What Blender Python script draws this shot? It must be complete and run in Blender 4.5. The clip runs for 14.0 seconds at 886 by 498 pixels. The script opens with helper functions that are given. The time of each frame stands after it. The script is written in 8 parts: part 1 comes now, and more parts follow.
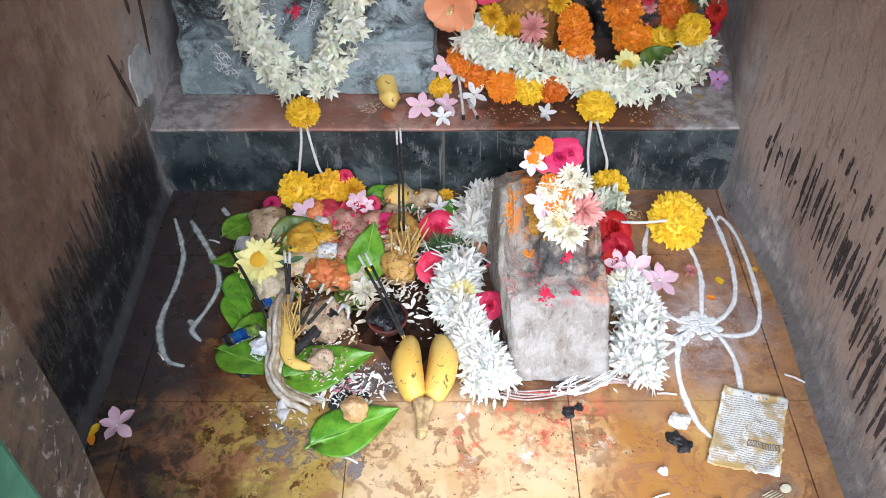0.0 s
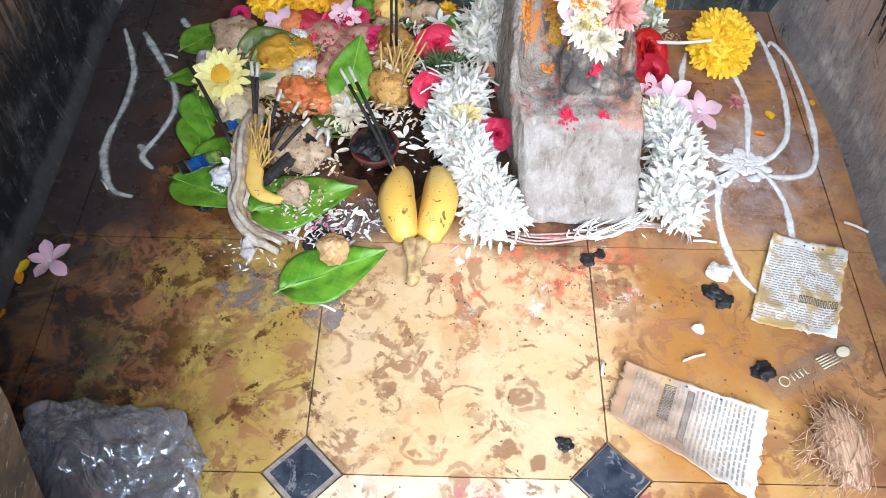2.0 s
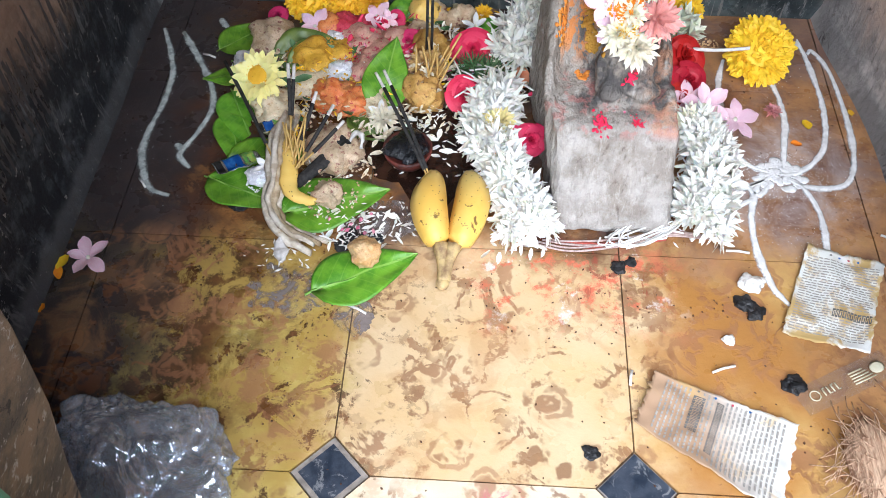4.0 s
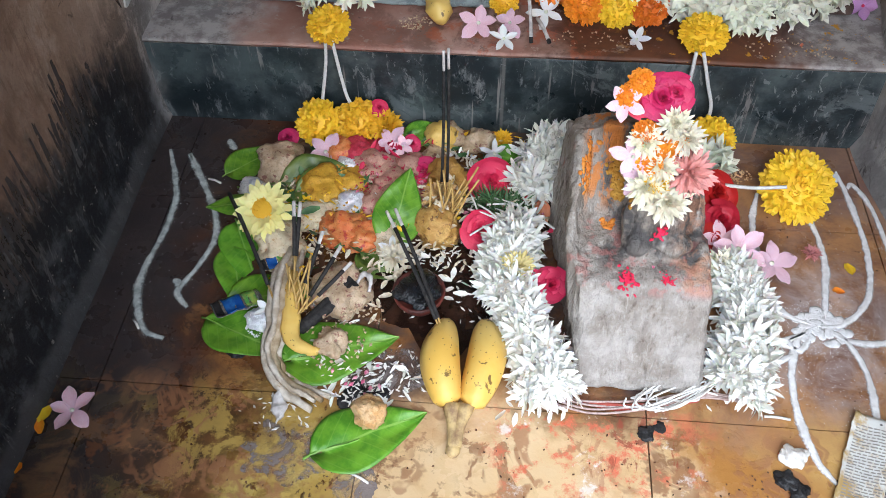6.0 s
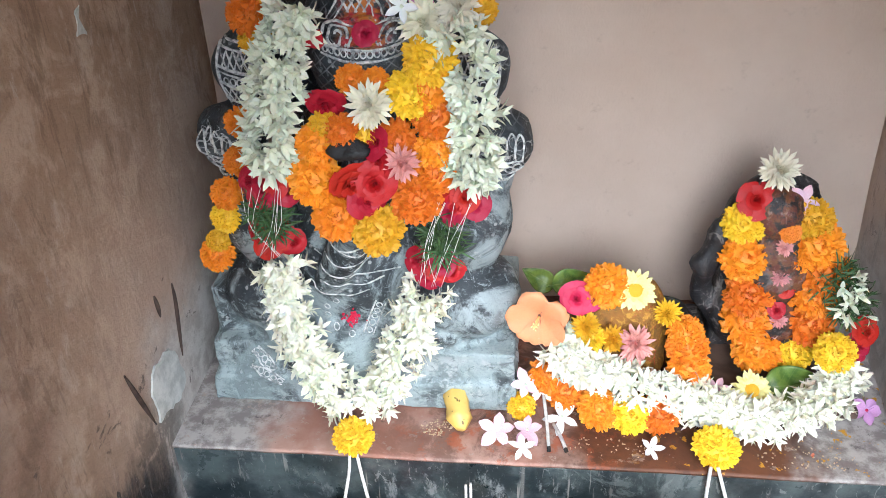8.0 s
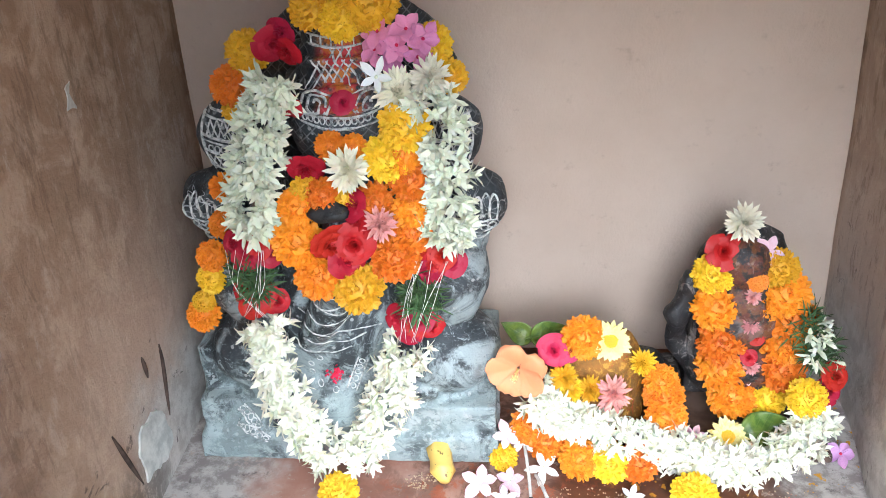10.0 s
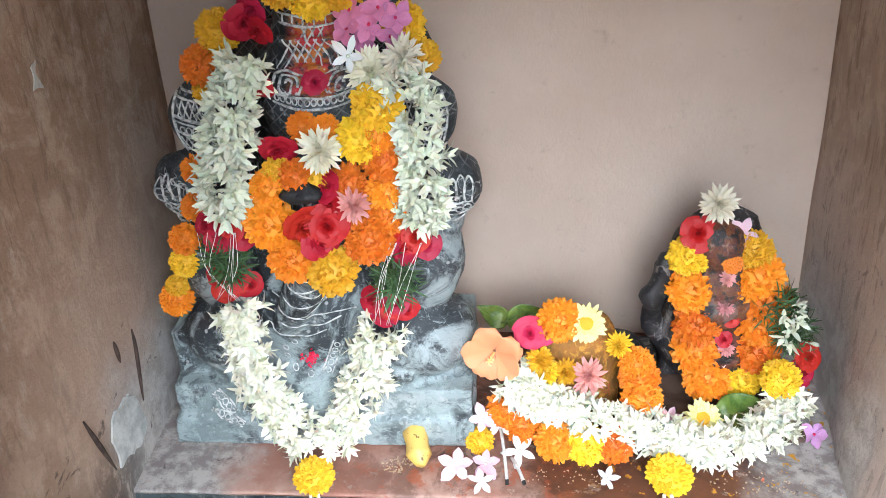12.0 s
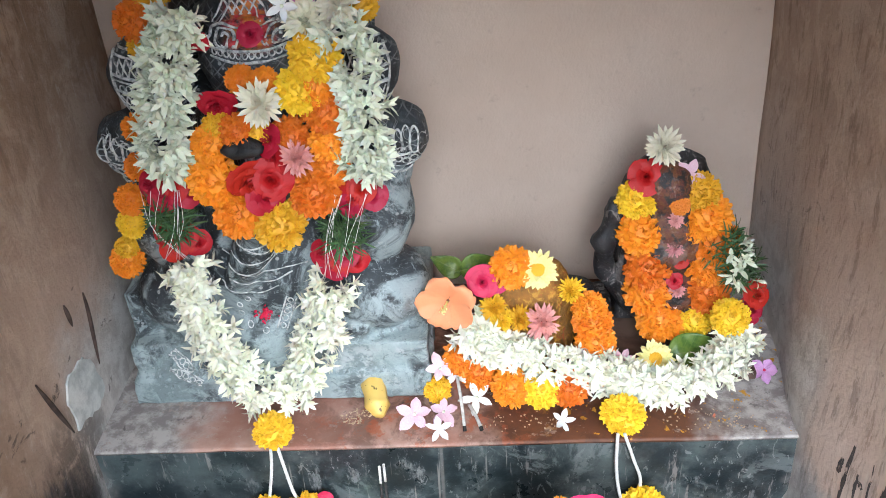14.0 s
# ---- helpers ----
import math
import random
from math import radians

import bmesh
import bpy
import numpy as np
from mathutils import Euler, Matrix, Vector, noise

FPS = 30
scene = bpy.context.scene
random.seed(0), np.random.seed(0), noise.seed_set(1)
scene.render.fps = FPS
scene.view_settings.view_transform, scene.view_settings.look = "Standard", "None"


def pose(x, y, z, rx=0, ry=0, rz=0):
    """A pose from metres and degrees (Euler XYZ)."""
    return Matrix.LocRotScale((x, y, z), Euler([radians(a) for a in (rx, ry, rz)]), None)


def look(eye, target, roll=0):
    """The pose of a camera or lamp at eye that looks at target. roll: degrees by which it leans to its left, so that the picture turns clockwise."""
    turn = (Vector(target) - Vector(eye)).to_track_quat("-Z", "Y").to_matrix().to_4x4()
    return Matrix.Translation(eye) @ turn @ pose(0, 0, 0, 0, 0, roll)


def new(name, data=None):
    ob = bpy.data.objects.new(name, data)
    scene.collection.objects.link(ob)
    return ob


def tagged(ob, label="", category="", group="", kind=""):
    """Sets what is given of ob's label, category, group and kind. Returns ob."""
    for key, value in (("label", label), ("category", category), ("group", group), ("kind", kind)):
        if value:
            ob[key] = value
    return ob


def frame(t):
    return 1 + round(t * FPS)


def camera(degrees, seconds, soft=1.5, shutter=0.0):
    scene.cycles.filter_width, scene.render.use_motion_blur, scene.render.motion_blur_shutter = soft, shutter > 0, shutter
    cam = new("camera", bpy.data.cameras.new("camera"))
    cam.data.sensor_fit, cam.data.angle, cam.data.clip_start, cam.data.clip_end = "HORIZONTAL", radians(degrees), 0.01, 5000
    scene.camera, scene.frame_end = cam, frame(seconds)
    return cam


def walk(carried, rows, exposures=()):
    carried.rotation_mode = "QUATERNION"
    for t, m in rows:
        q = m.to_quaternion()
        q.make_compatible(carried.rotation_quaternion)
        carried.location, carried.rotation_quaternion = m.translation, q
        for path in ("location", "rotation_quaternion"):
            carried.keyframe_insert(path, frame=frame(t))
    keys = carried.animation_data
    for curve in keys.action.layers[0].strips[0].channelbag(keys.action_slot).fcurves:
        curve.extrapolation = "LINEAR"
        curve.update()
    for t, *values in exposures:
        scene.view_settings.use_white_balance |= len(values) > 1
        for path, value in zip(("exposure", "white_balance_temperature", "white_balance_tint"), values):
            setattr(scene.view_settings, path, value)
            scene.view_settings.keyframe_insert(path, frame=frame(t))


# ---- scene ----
cam = camera(55.0, 14.0, 0.65)
PATH = [
    (0, (0.005, 0.016, 0.885), (-0.014, 1.419, -0.539), -0.7),
    (0.5, (0.0, 0.129, 0.815), (0.04, 1.505, -0.636), 1.2),
    (1, (0.018, 0.124, 0.751), (0.049, 1.395, -0.792), 1.8),
    (1.5, (0.004, 0.099, 0.719), (0.006, 1.317, -0.868), 1.0),
    (2, (0.002, 0.089, 0.712), (-0.005, 1.279, -0.896), 1.0),
    (2.5, (0.005, 0.085, 0.71), (0.0, 1.263, -0.906), 1.5),
    (3, (-0.003, 0.092, 0.718), (-0.011, 1.278, -0.892), 1.7),
    (3.2, (0.002, 0.092, 0.715), (-0.014, 1.282, -0.892), 1.4),
    (5.5, (-0.001, 0.142, 0.736), (-0.164, 1.288, -0.895), -2.7),
    (6, (0.001, 0.209, 0.728), (-0.131, 1.49, -0.802), -1.2),
    (6.5, (-0.024, 0.307, 0.739), (-0.111, 1.719, -0.674), 0.6),
    (7, (-0.01, 0.342, 0.776), (-0.115, 1.864, -0.517), 0.3),
    (7.5, (-0.009, 0.328, 0.845), (-0.151, 1.929, -0.346), -0.5),
    (8, (-0.018, 0.306, 0.888), (-0.198, 1.971, -0.205), -1.6),
    (8.5, (-0.011, 0.296, 0.903), (-0.189, 1.986, -0.151), -2.1),
    (11, (-0.001, 0.28, 0.911), (-0.146, 2.021, -0.064), -2.0),
    (11.5, (-0.001, 0.28, 0.909), (-0.132, 2.015, -0.079), -1.8),
    (12, (0.008, 0.282, 0.899), (-0.113, 2.003, -0.111), -1.9),
    (12.5, (0.009, 0.281, 0.886), (-0.1, 1.986, -0.153), -1.9),
    (13, (0.016, 0.282, 0.891), (-0.072, 1.984, -0.155), -2.1),
    (13.5, (0.033, 0.285, 0.893), (-0.035, 1.976, -0.173), -2.6),
    (14, (0.04, 0.273, 0.887), (-0.028, 1.951, -0.2), -3.1),
]
walk(cam, [(t, look(eye, target, roll)) for t, eye, target, roll in PATH], [(0.0, 0.32, 5350, 9), (3.0, 0.30, 5350, 9), (5.5, 0.12, 5350, 8), (6.5, 0.06, 5350, 8), (7.5, 0.92, 5350, 7), (8.5, 1.40, 5350, 5), (11.0, 1.42, 5350, 5), (12.5, 1.32, 5350, 5), (13.5, 1.33, 5350, 5), (14.0, 1.05, 5350, 5)])

# ---- light ----
world = bpy.data.worlds.new("sky")
scene.world = world
world.use_nodes = True
wn = world.node_tree
sky = wn.nodes.new("ShaderNodeTexSky")
sky.sky_type = "NISHITA"
sky.sun_disc = False
sky.sun_elevation = radians(48)
sky.sun_rotation = radians(175)
sky.dust_density = 4.0
wn.links.new(sky.outputs[0], wn.nodes["Background"].inputs[0])
wn.nodes["Background"].inputs[1].default_value = 0.14
sun = new("sun", bpy.data.lights.new("sun", "SUN"))
sun.data.energy, sun.data.angle, sun.data.color = 4.4, radians(60), (1.0, 0.97, 0.93)
sun.matrix_world = look((0.45, -4.4, 5.6), (0, 0.6, 0.3))

# ---- materials ----


class Nodes:
    """A small wrapper to write node materials briefly."""

    def __init__(self, name, rough=0.6, metal=0.0):
        self.mat = bpy.data.materials.new(name)
        self.mat.use_nodes = True
        self.t = self.mat.node_tree
        self.b = self.t.nodes["Principled BSDF"]
        self.b.inputs["Roughness"].default_value = rough
        self.b.inputs["Metallic"].default_value = metal
        geometry = self.t.nodes.new("ShaderNodeNewGeometry")
        self.geo, self.nrm = geometry.outputs["Position"], geometry.outputs["True Normal"]
        self.obj = self.t.nodes.new("ShaderNodeTexCoord").outputs["Object"]
        self.rnd = self.t.nodes.new("ShaderNodeObjectInfo").outputs["Random"]

    def put(self, socket, value):
        if hasattr(value, "links"):
            self.t.links.new(value, socket)
        elif isinstance(value, (tuple, list)) and len(value) == 3 and socket.type == "RGBA":
            socket.default_value = (*value, 1)
        else:
            socket.default_value = value

    def noise(self, scale, detail=4.0, rough=0.6, warp=0.0, at=None, stretch=None):
        n = self.t.nodes.new("ShaderNodeTexNoise")
        at = at or self.geo
        if stretch:
            m = self.t.nodes.new("ShaderNodeMapping")
            m.inputs["Scale"].default_value = stretch
            self.t.links.new(at, m.inputs[0])
            at = m.outputs[0]
        self.t.links.new(at, n.inputs["Vector"])
        n.inputs["Scale"].default_value, n.inputs["Detail"].default_value = scale, detail
        n.inputs["Roughness"].default_value, n.inputs["Distortion"].default_value = rough, warp
        return n.outputs[0]

    def cells(self, scale, feature="F1", at=None, out=0, stretch=None):
        n = self.t.nodes.new("ShaderNodeTexVoronoi")
        n.feature = feature
        at = at or self.geo
        if stretch:
            m = self.t.nodes.new("ShaderNodeMapping")
            m.inputs["Scale"].default_value = stretch
            self.t.links.new(at, m.inputs[0])
            at = m.outputs[0]
        self.t.links.new(at, n.inputs["Vector"])
        n.inputs["Scale"].default_value = scale
        return n.outputs[out]

    def ramp(self, value, lo, hi, a=0.0, b=1.0):
        n = self.t.nodes.new("ShaderNodeMapRange")
        n.interpolation_type = "SMOOTHSTEP"
        for k, v in zip(range(5), (value, lo, hi, a, b)):
            self.put(n.inputs[k], v)
        return n.outputs[0]

    def math(self, op, a, b=0.0):
        n = self.t.nodes.new("ShaderNodeMath")
        n.operation = op
        self.put(n.inputs[0], a)
        self.put(n.inputs[1], b)
        return n.outputs[0]

    def axis(self, k, at=None):
        n = self.t.nodes.new("ShaderNodeSeparateXYZ")
        self.t.links.new(at or self.geo, n.inputs[0])
        return n.outputs[k]

    def mix(self, f, a, b, kind="MIX"):
        n = self.t.nodes.new("ShaderNodeMix")
        n.data_type, n.blend_type = "RGBA", kind
        self.put(n.inputs[0], f)
        self.put(n.inputs[6], a)
        self.put(n.inputs[7], b)
        return n.outputs[2]

    def vary(self, colour, amount=0.25, hue=0.02):
        n = self.t.nodes.new("ShaderNodeHueSaturation")
        self.put(n.inputs["Color"], colour)
        self.put(n.inputs["Hue"], self.ramp(self.rnd, 0, 1, 0.5 - hue, 0.5 + hue))
        self.put(n.inputs["Value"], self.ramp(self.rnd, 0, 1, 1 - amount, 1 + amount * 0.6))
        return n.outputs[0]

    def done(self, colour, bump=None, strength=0.4, distance=0.002, rough=None):
        self.put(self.b.inputs["Base Color"], colour)
        if rough is not None:
            self.put(self.b.inputs["Roughness"], rough)
        if bump is not None:
            n = self.t.nodes.new("ShaderNodeBump")
            n.inputs["Strength"].default_value, n.inputs["Distance"].default_value = strength, distance
            self.put(n.inputs["Height"], bump)
            self.t.links.new(n.outputs[0], self.b.inputs["Normal"])
        return self.mat


def plain(name, a, b, scale=60, rough=0.6, bump=0.3, distance=0.001, vary=0.0, hue=0.0, metal=0.0, local=False):
    """Two colours mingled by noise, with a fine relief."""
    m = Nodes(name, rough, metal)
    at = m.obj if local else m.geo
    c = m.mix(m.ramp(m.noise(scale, 5, 0.6, at=at), 0.35, 0.65), a, b)
    if vary:
        c = m.vary(c, vary, hue)
    return m.done(c, m.noise(scale * 3, 4, at=at), bump, distance)


def petal_mat(name, a, b, vary=0.15, hue=0.01, sub=0.25, rough=0.55):
    """Petals and leaves: colour runs with the grain, light passes through a little."""
    m = Nodes(name, rough)
    c = m.mix(m.ramp(m.noise(90, 3, at=m.obj), 0.3, 0.7), a, b)
    c = m.vary(c, vary, hue)
    m.b.inputs["Subsurface Weight"].default_value = sub
    m.b.inputs["Subsurface Radius"].default_value = (0.004, 0.003, 0.002)
    m.b.inputs["Subsurface Scale"].default_value = 0.5
    return m.done(c, m.noise(500, 2, at=m.obj), 0.2, 0.0005)


def wall_mat():
    """Old pinkish lime plaster, sooted and smeared with black at the foot, in strokes that run down."""
    m = Nodes("old_plaster", 0.75)
    x, y, z = m.axis(0), m.axis(1), m.axis(2)
    base = m.mix(m.ramp(m.noise(5, 5, 0.65), 0.3, 0.7), (0.59, 0.465, 0.372), (0.645, 0.52, 0.425))
    base = m.mix(m.ramp(m.noise(38, 6, 0.7), 0.58, 0.85), base, (0.44, 0.34, 0.27))
    base = m.mix(m.math("MULTIPLY", m.ramp(m.cells(9), 0.10, 0.03), m.ramp(m.noise(12, 2), 0.5, 0.6)), base, (0.20, 0.14, 0.11))
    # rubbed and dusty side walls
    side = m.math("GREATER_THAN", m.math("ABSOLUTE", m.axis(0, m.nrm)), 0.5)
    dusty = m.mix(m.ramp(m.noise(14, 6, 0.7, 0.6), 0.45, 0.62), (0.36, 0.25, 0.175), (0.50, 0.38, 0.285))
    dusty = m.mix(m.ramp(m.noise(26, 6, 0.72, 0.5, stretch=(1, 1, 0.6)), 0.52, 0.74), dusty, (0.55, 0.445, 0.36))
    dusty = m.mix(m.math("MULTIPLY", m.ramp(x, 0, 0.1), m.ramp(z, 0.5, 0.3, 0.3, 0.75)), dusty, (0.62, 0.51, 0.44))
    rub = m.noise(70, 6, 0.75, 0.3, stretch=(1, 1, 0.2))
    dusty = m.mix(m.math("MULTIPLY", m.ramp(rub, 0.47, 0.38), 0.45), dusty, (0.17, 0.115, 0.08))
    dusty = m.mix(m.math("MULTIPLY", m.ramp(rub, 0.60, 0.68), 0.5), dusty, (0.60, 0.53, 0.45))
    pinkish = m.math("MULTIPLY", m.math("MULTIPLY", m.math("LESS_THAN", x, 0), m.ramp(y, 0.80, 1.0)), m.ramp(z, 0.60, 0.30))
    dusty = m.mix(m.math("MULTIPLY", pinkish, 0.55), dusty, (0.62, 0.48, 0.385))
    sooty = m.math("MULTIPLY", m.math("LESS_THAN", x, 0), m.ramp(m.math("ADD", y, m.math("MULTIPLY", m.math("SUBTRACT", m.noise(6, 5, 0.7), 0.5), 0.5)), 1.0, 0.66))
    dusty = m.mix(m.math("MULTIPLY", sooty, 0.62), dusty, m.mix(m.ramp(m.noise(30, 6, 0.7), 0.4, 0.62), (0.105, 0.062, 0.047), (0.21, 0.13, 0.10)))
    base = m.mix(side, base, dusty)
    # the black wash at the foot, its border drawn out in brush strokes
    left = m.math("LESS_THAN", x, 0)
    strokes = m.noise(60, 5, 0.7, 0.5, stretch=(1, 1.0, 0.3))
    border = m.math("ADD", m.math("MULTIPLY", m.math("MULTIPLY", left, m.ramp(y, 0.88, 1.04)), -0.065), m.math("MULTIPLY", m.math("SUBTRACT", strokes, 0.5), 0.13))
    border = m.math("ADD", border, m.math("MULTIPLY", m.math("SUBTRACT", m.noise(7, 5, 0.65), 0.5), 0.20))
    height = m.math("ADD", m.math("MULTIPLY", left, 0.085), 0.10)
    black = m.ramp(m.math("SUBTRACT", m.math("ADD", height, border), z), -0.035, 0.045)
    inside = m.math("MULTIPLY", side, m.ramp(y, 1.06, 1.0))
    black = m.math("MULTIPLY", black, inside)
    tone = m.mix(left, (0.36, 0.345, 0.33), (0.022, 0.023, 0.026))
    dirt = m.mix(m.ramp(m.noise(28, 6, 0.7), 0.45, 0.7), tone, m.mix(left, (0.62, 0.59, 0.555), (0.085, 0.088, 0.092)))
    dirt = m.mix(m.ramp(m.noise(120, 3), 0.66, 0.72), dirt, (0.28, 0.25, 0.22))
    scrape = m.noise(95, 4, 0.7, 0.5, stretch=(1, 0.8, 0.22))
    dirt = m.mix(m.math("MULTIPLY", m.ramp(scrape, 0.56, 0.66), 0.5), dirt, (0.20, 0.19, 0.18))
    dirt = m.mix(m.math("MULTIPLY", m.ramp(scrape, 0.43, 0.35), m.math("ADD", m.math("MULTIPLY", left, 0.5), 0.25)), dirt, (0.018, 0.017, 0.017))
    base = m.mix(black, base, dirt)
    # hatched dark strokes on the right wall above the wash
    tilt = m.t.nodes.new("ShaderNodeMapping")
    tilt.inputs["Rotation"].default_value = (radians(24), 0, 0)
    tilt.inputs["Scale"].default_value = (1, 1, 0.14)
    m.t.links.new(m.geo, tilt.inputs[0])
    hatch = m.ramp(m.noise(125, 4, 0.6, 0.2, at=tilt.outputs[0]), 0.53, 0.64)
    hatch = m.math("MULTIPLY", hatch, m.math("MULTIPLY", m.ramp(m.math("ADD", z, m.math("MULTIPLY", m.noise(9, 4), 0.2)), 0.46, 0.30), m.math("MULTIPLY", inside, m.ramp(x, 0, 0.1))))
    base = m.mix(m.math("MULTIPLY", hatch, 0.28), base, (0.06, 0.052, 0.048))
    # a grey cement band close over the floor and a flaked patch
    foot = m.math("MULTIPLY", m.ramp(m.math("ADD", z, m.math("MULTIPLY", m.noise(30), 0.03)), 0.05, 0.035), inside)
    base = m.mix(m.math("MULTIPLY", foot, 0.5), base, (0.16, 0.155, 0.15))
    corner = m.math("MULTIPLY", m.math("MULTIPLY", side, m.ramp(y, 0.98, 1.03)), m.ramp(m.math("ADD", z, m.math("MULTIPLY", m.noise(17, 5, 0.7), 0.16)), 0.40, 0.29))
    base = m.mix(m.math("MULTIPLY", corner, 0.85), base, m.mix(m.ramp(m.noise(30, 5, 0.7), 0.4, 0.62), (0.66, 0.635, 0.60), (0.47, 0.44, 0.41)))
    grime = m.math("MULTIPLY", m.math("MULTIPLY", m.math("MULTIPLY", left, side), m.ramp(m.math("ABSOLUTE", m.math("SUBTRACT", y, 1.0)), 0.10, 0.03)), m.math("MULTIPLY", m.ramp(m.noise(24, 6, 0.75, 0.6, stretch=(1, 1, 0.5)), 0.42, 0.56), m.ramp(z, 0.27, 0.16)))
    base = m.mix(m.math("MULTIPLY", grime, 0.6), base, (0.045, 0.038, 0.035))
    # long dark smears, thrown up the right wall
    smear = m.math("MULTIPLY", m.ramp(m.noise(17, 5, 0.75, 0.8), 0.61, 0.68), m.math("MULTIPLY", side, m.ramp(z, 0.62, 0.2)))
    base = m.mix(m.math("MULTIPLY", smear, 0.75), base, (0.05, 0.042, 0.04))
    grain = m.math("ADD", m.noise(160, 5, 0.7), m.math("MULTIPLY", m.noise(24, 4), 1.6))
    grain = m.math("ADD", grain, m.math("MULTIPLY", m.math("MULTIPLY", strokes, black), 0.8))
    m.b.inputs["Specular IOR Level"].default_value = 0.2
    return m.done(base, grain, 0.35, 0.004)


def floor_mat(name, pale):
    """Worn cream tile, soaked with oil and turmeric, browner towards the walls and the back."""
    m = Nodes(name, 0.32)
    x, y = m.axis(0), m.axis(1)
    wob = m.math("MULTIPLY", m.math("SUBTRACT", m.noise(9, 6, 0.7), 0.5), 0.30)
    big = m.noise(6, 5, 0.6, 0.5)
    cream = m.mix(m.ramp(m.noise(9, 4), 0.35, 0.65), pale, tuple(c * f for c, f in zip(pale, (0.96, 0.88, 0.74))))
    olive = m.mix(m.ramp(big, 0.4, 0.6), (0.60, 0.46, 0.13), (0.45, 0.30, 0.07))
    amber = m.mix(m.ramp(big, 0.4, 0.62), (0.58, 0.36, 0.12), (0.42, 0.20, 0.05))
    c = m.mix(m.ramp(m.math("ADD", x, m.math("MULTIPLY", wob, 0.5)), -0.10, -0.15), cream, olive)
    c = m.mix(m.ramp(m.math("ADD", x, m.math("MULTIPLY", wob, 0.7)), 0.13, 0.22), c, amber)
    brown = m.mix(m.ramp(m.noise(12, 6, 0.7, 0.4), 0.36, 0.62), (0.10, 0.045, 0.022), (0.34, 0.155, 0.045))
    brown = m.mix(m.ramp(m.math("ADD", x, m.math("MULTIPLY", wob, 0.4)), 0.16, 0.26), brown, m.mix(m.ramp(m.noise(12, 6, 0.7, 0.4), 0.36, 0.62), (0.20, 0.095, 0.055), (0.46, 0.24, 0.095)))
    back = m.ramp(m.math("ADD", y, m.math("MULTIPLY", wob, 0.6)), 0.58, 0.66)
    edge = m.ramp(m.math("ADD", x, wob), 0.30, 0.40, 0.0, 0.8)
    c = m.mix(m.math("MAXIMUM", back, edge), c, brown)
    # damp grey-violet film at the back
    grey = m.math("MULTIPLY", m.ramp(m.noise(8, 6, 0.65, 0.5), 0.47, 0.60), back)
    c = m.mix(m.math("MULTIPLY", grey, m.ramp(x, 0.14, 0.24, 0.8, 0.5)), c, m.mix(m.ramp(x, 0.14, 0.24), (0.085, 0.066, 0.065), (0.24, 0.17, 0.15)))
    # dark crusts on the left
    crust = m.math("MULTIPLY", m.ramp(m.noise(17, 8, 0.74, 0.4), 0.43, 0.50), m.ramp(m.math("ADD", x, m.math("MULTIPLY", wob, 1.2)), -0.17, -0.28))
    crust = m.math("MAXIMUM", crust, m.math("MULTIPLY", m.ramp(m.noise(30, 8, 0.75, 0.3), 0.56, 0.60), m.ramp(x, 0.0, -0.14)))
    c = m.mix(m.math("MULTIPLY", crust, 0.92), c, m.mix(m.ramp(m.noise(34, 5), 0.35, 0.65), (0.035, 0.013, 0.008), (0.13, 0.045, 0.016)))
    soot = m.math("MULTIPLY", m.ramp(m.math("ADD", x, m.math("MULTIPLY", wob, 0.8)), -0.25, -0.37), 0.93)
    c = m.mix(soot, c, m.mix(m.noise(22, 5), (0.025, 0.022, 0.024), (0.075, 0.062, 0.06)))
    # dried drips, finger marks, smears of paste
    front = m.ramp(y, 0.66, 0.60)
    worm = m.math("ABSOLUTE", m.math("SUBTRACT", m.noise(19, 4, 0.55, 0.7), 0.5))
    worm = m.math("MULTIPLY", m.ramp(worm, 0.048, 0.014), m.ramp(m.noise(14, 5, 0.7), 0.49, 0.55))
    blot = m.math("MULTIPLY", m.ramp(m.noise(27, 5, 0.62, 0.3), 0.58, 0.625), m.ramp(m.noise(8, 4, 0.6), 0.40, 0.56))
    fleck = m.math("MULTIPLY", m.ramp(m.cells(48), 0.16, 0.10), m.ramp(m.noise(23, 3), 0.60, 0.66))
    bent = m.t.nodes.new("ShaderNodeVectorMath")
    bent.operation = "ADD"
    shift = m.t.nodes.new("ShaderNodeTexNoise")
    shift.inputs["Scale"].default_value, shift.inputs["Detail"].default_value = 34, 3
    m.t.links.new(m.geo, shift.inputs["Vector"])
    less = m.t.nodes.new("ShaderNodeVectorMath")
    less.operation = "SCALE"
    less.inputs[3].default_value = 0.030
    m.t.links.new(shift.outputs[1], less.inputs[0])
    m.t.links.new(m.geo, bent.inputs[0])
    m.t.links.new(less.outputs[0], bent.inputs[1])
    far = m.cells(20, at=bent.outputs[0])
    drop = m.math("MULTIPLY", m.ramp(far, 0.30, 0.24), m.ramp(m.noise(13, 4, 0.7), 0.46, 0.51))
    rim = m.math("MULTIPLY", m.math("MULTIPLY", m.ramp(far, 0.42, 0.37), m.ramp(far, 0.28, 0.33)), m.ramp(m.noise(10, 4, 0.7, 0.4), 0.47, 0.53))
    fleck = m.math("MAXIMUM", fleck, m.math("MAXIMUM", drop, m.math("MULTIPLY", rim, 0.8)))
    marks = m.math("MULTIPLY", m.math("MAXIMUM", m.math("MAXIMUM", worm, blot), fleck), front)
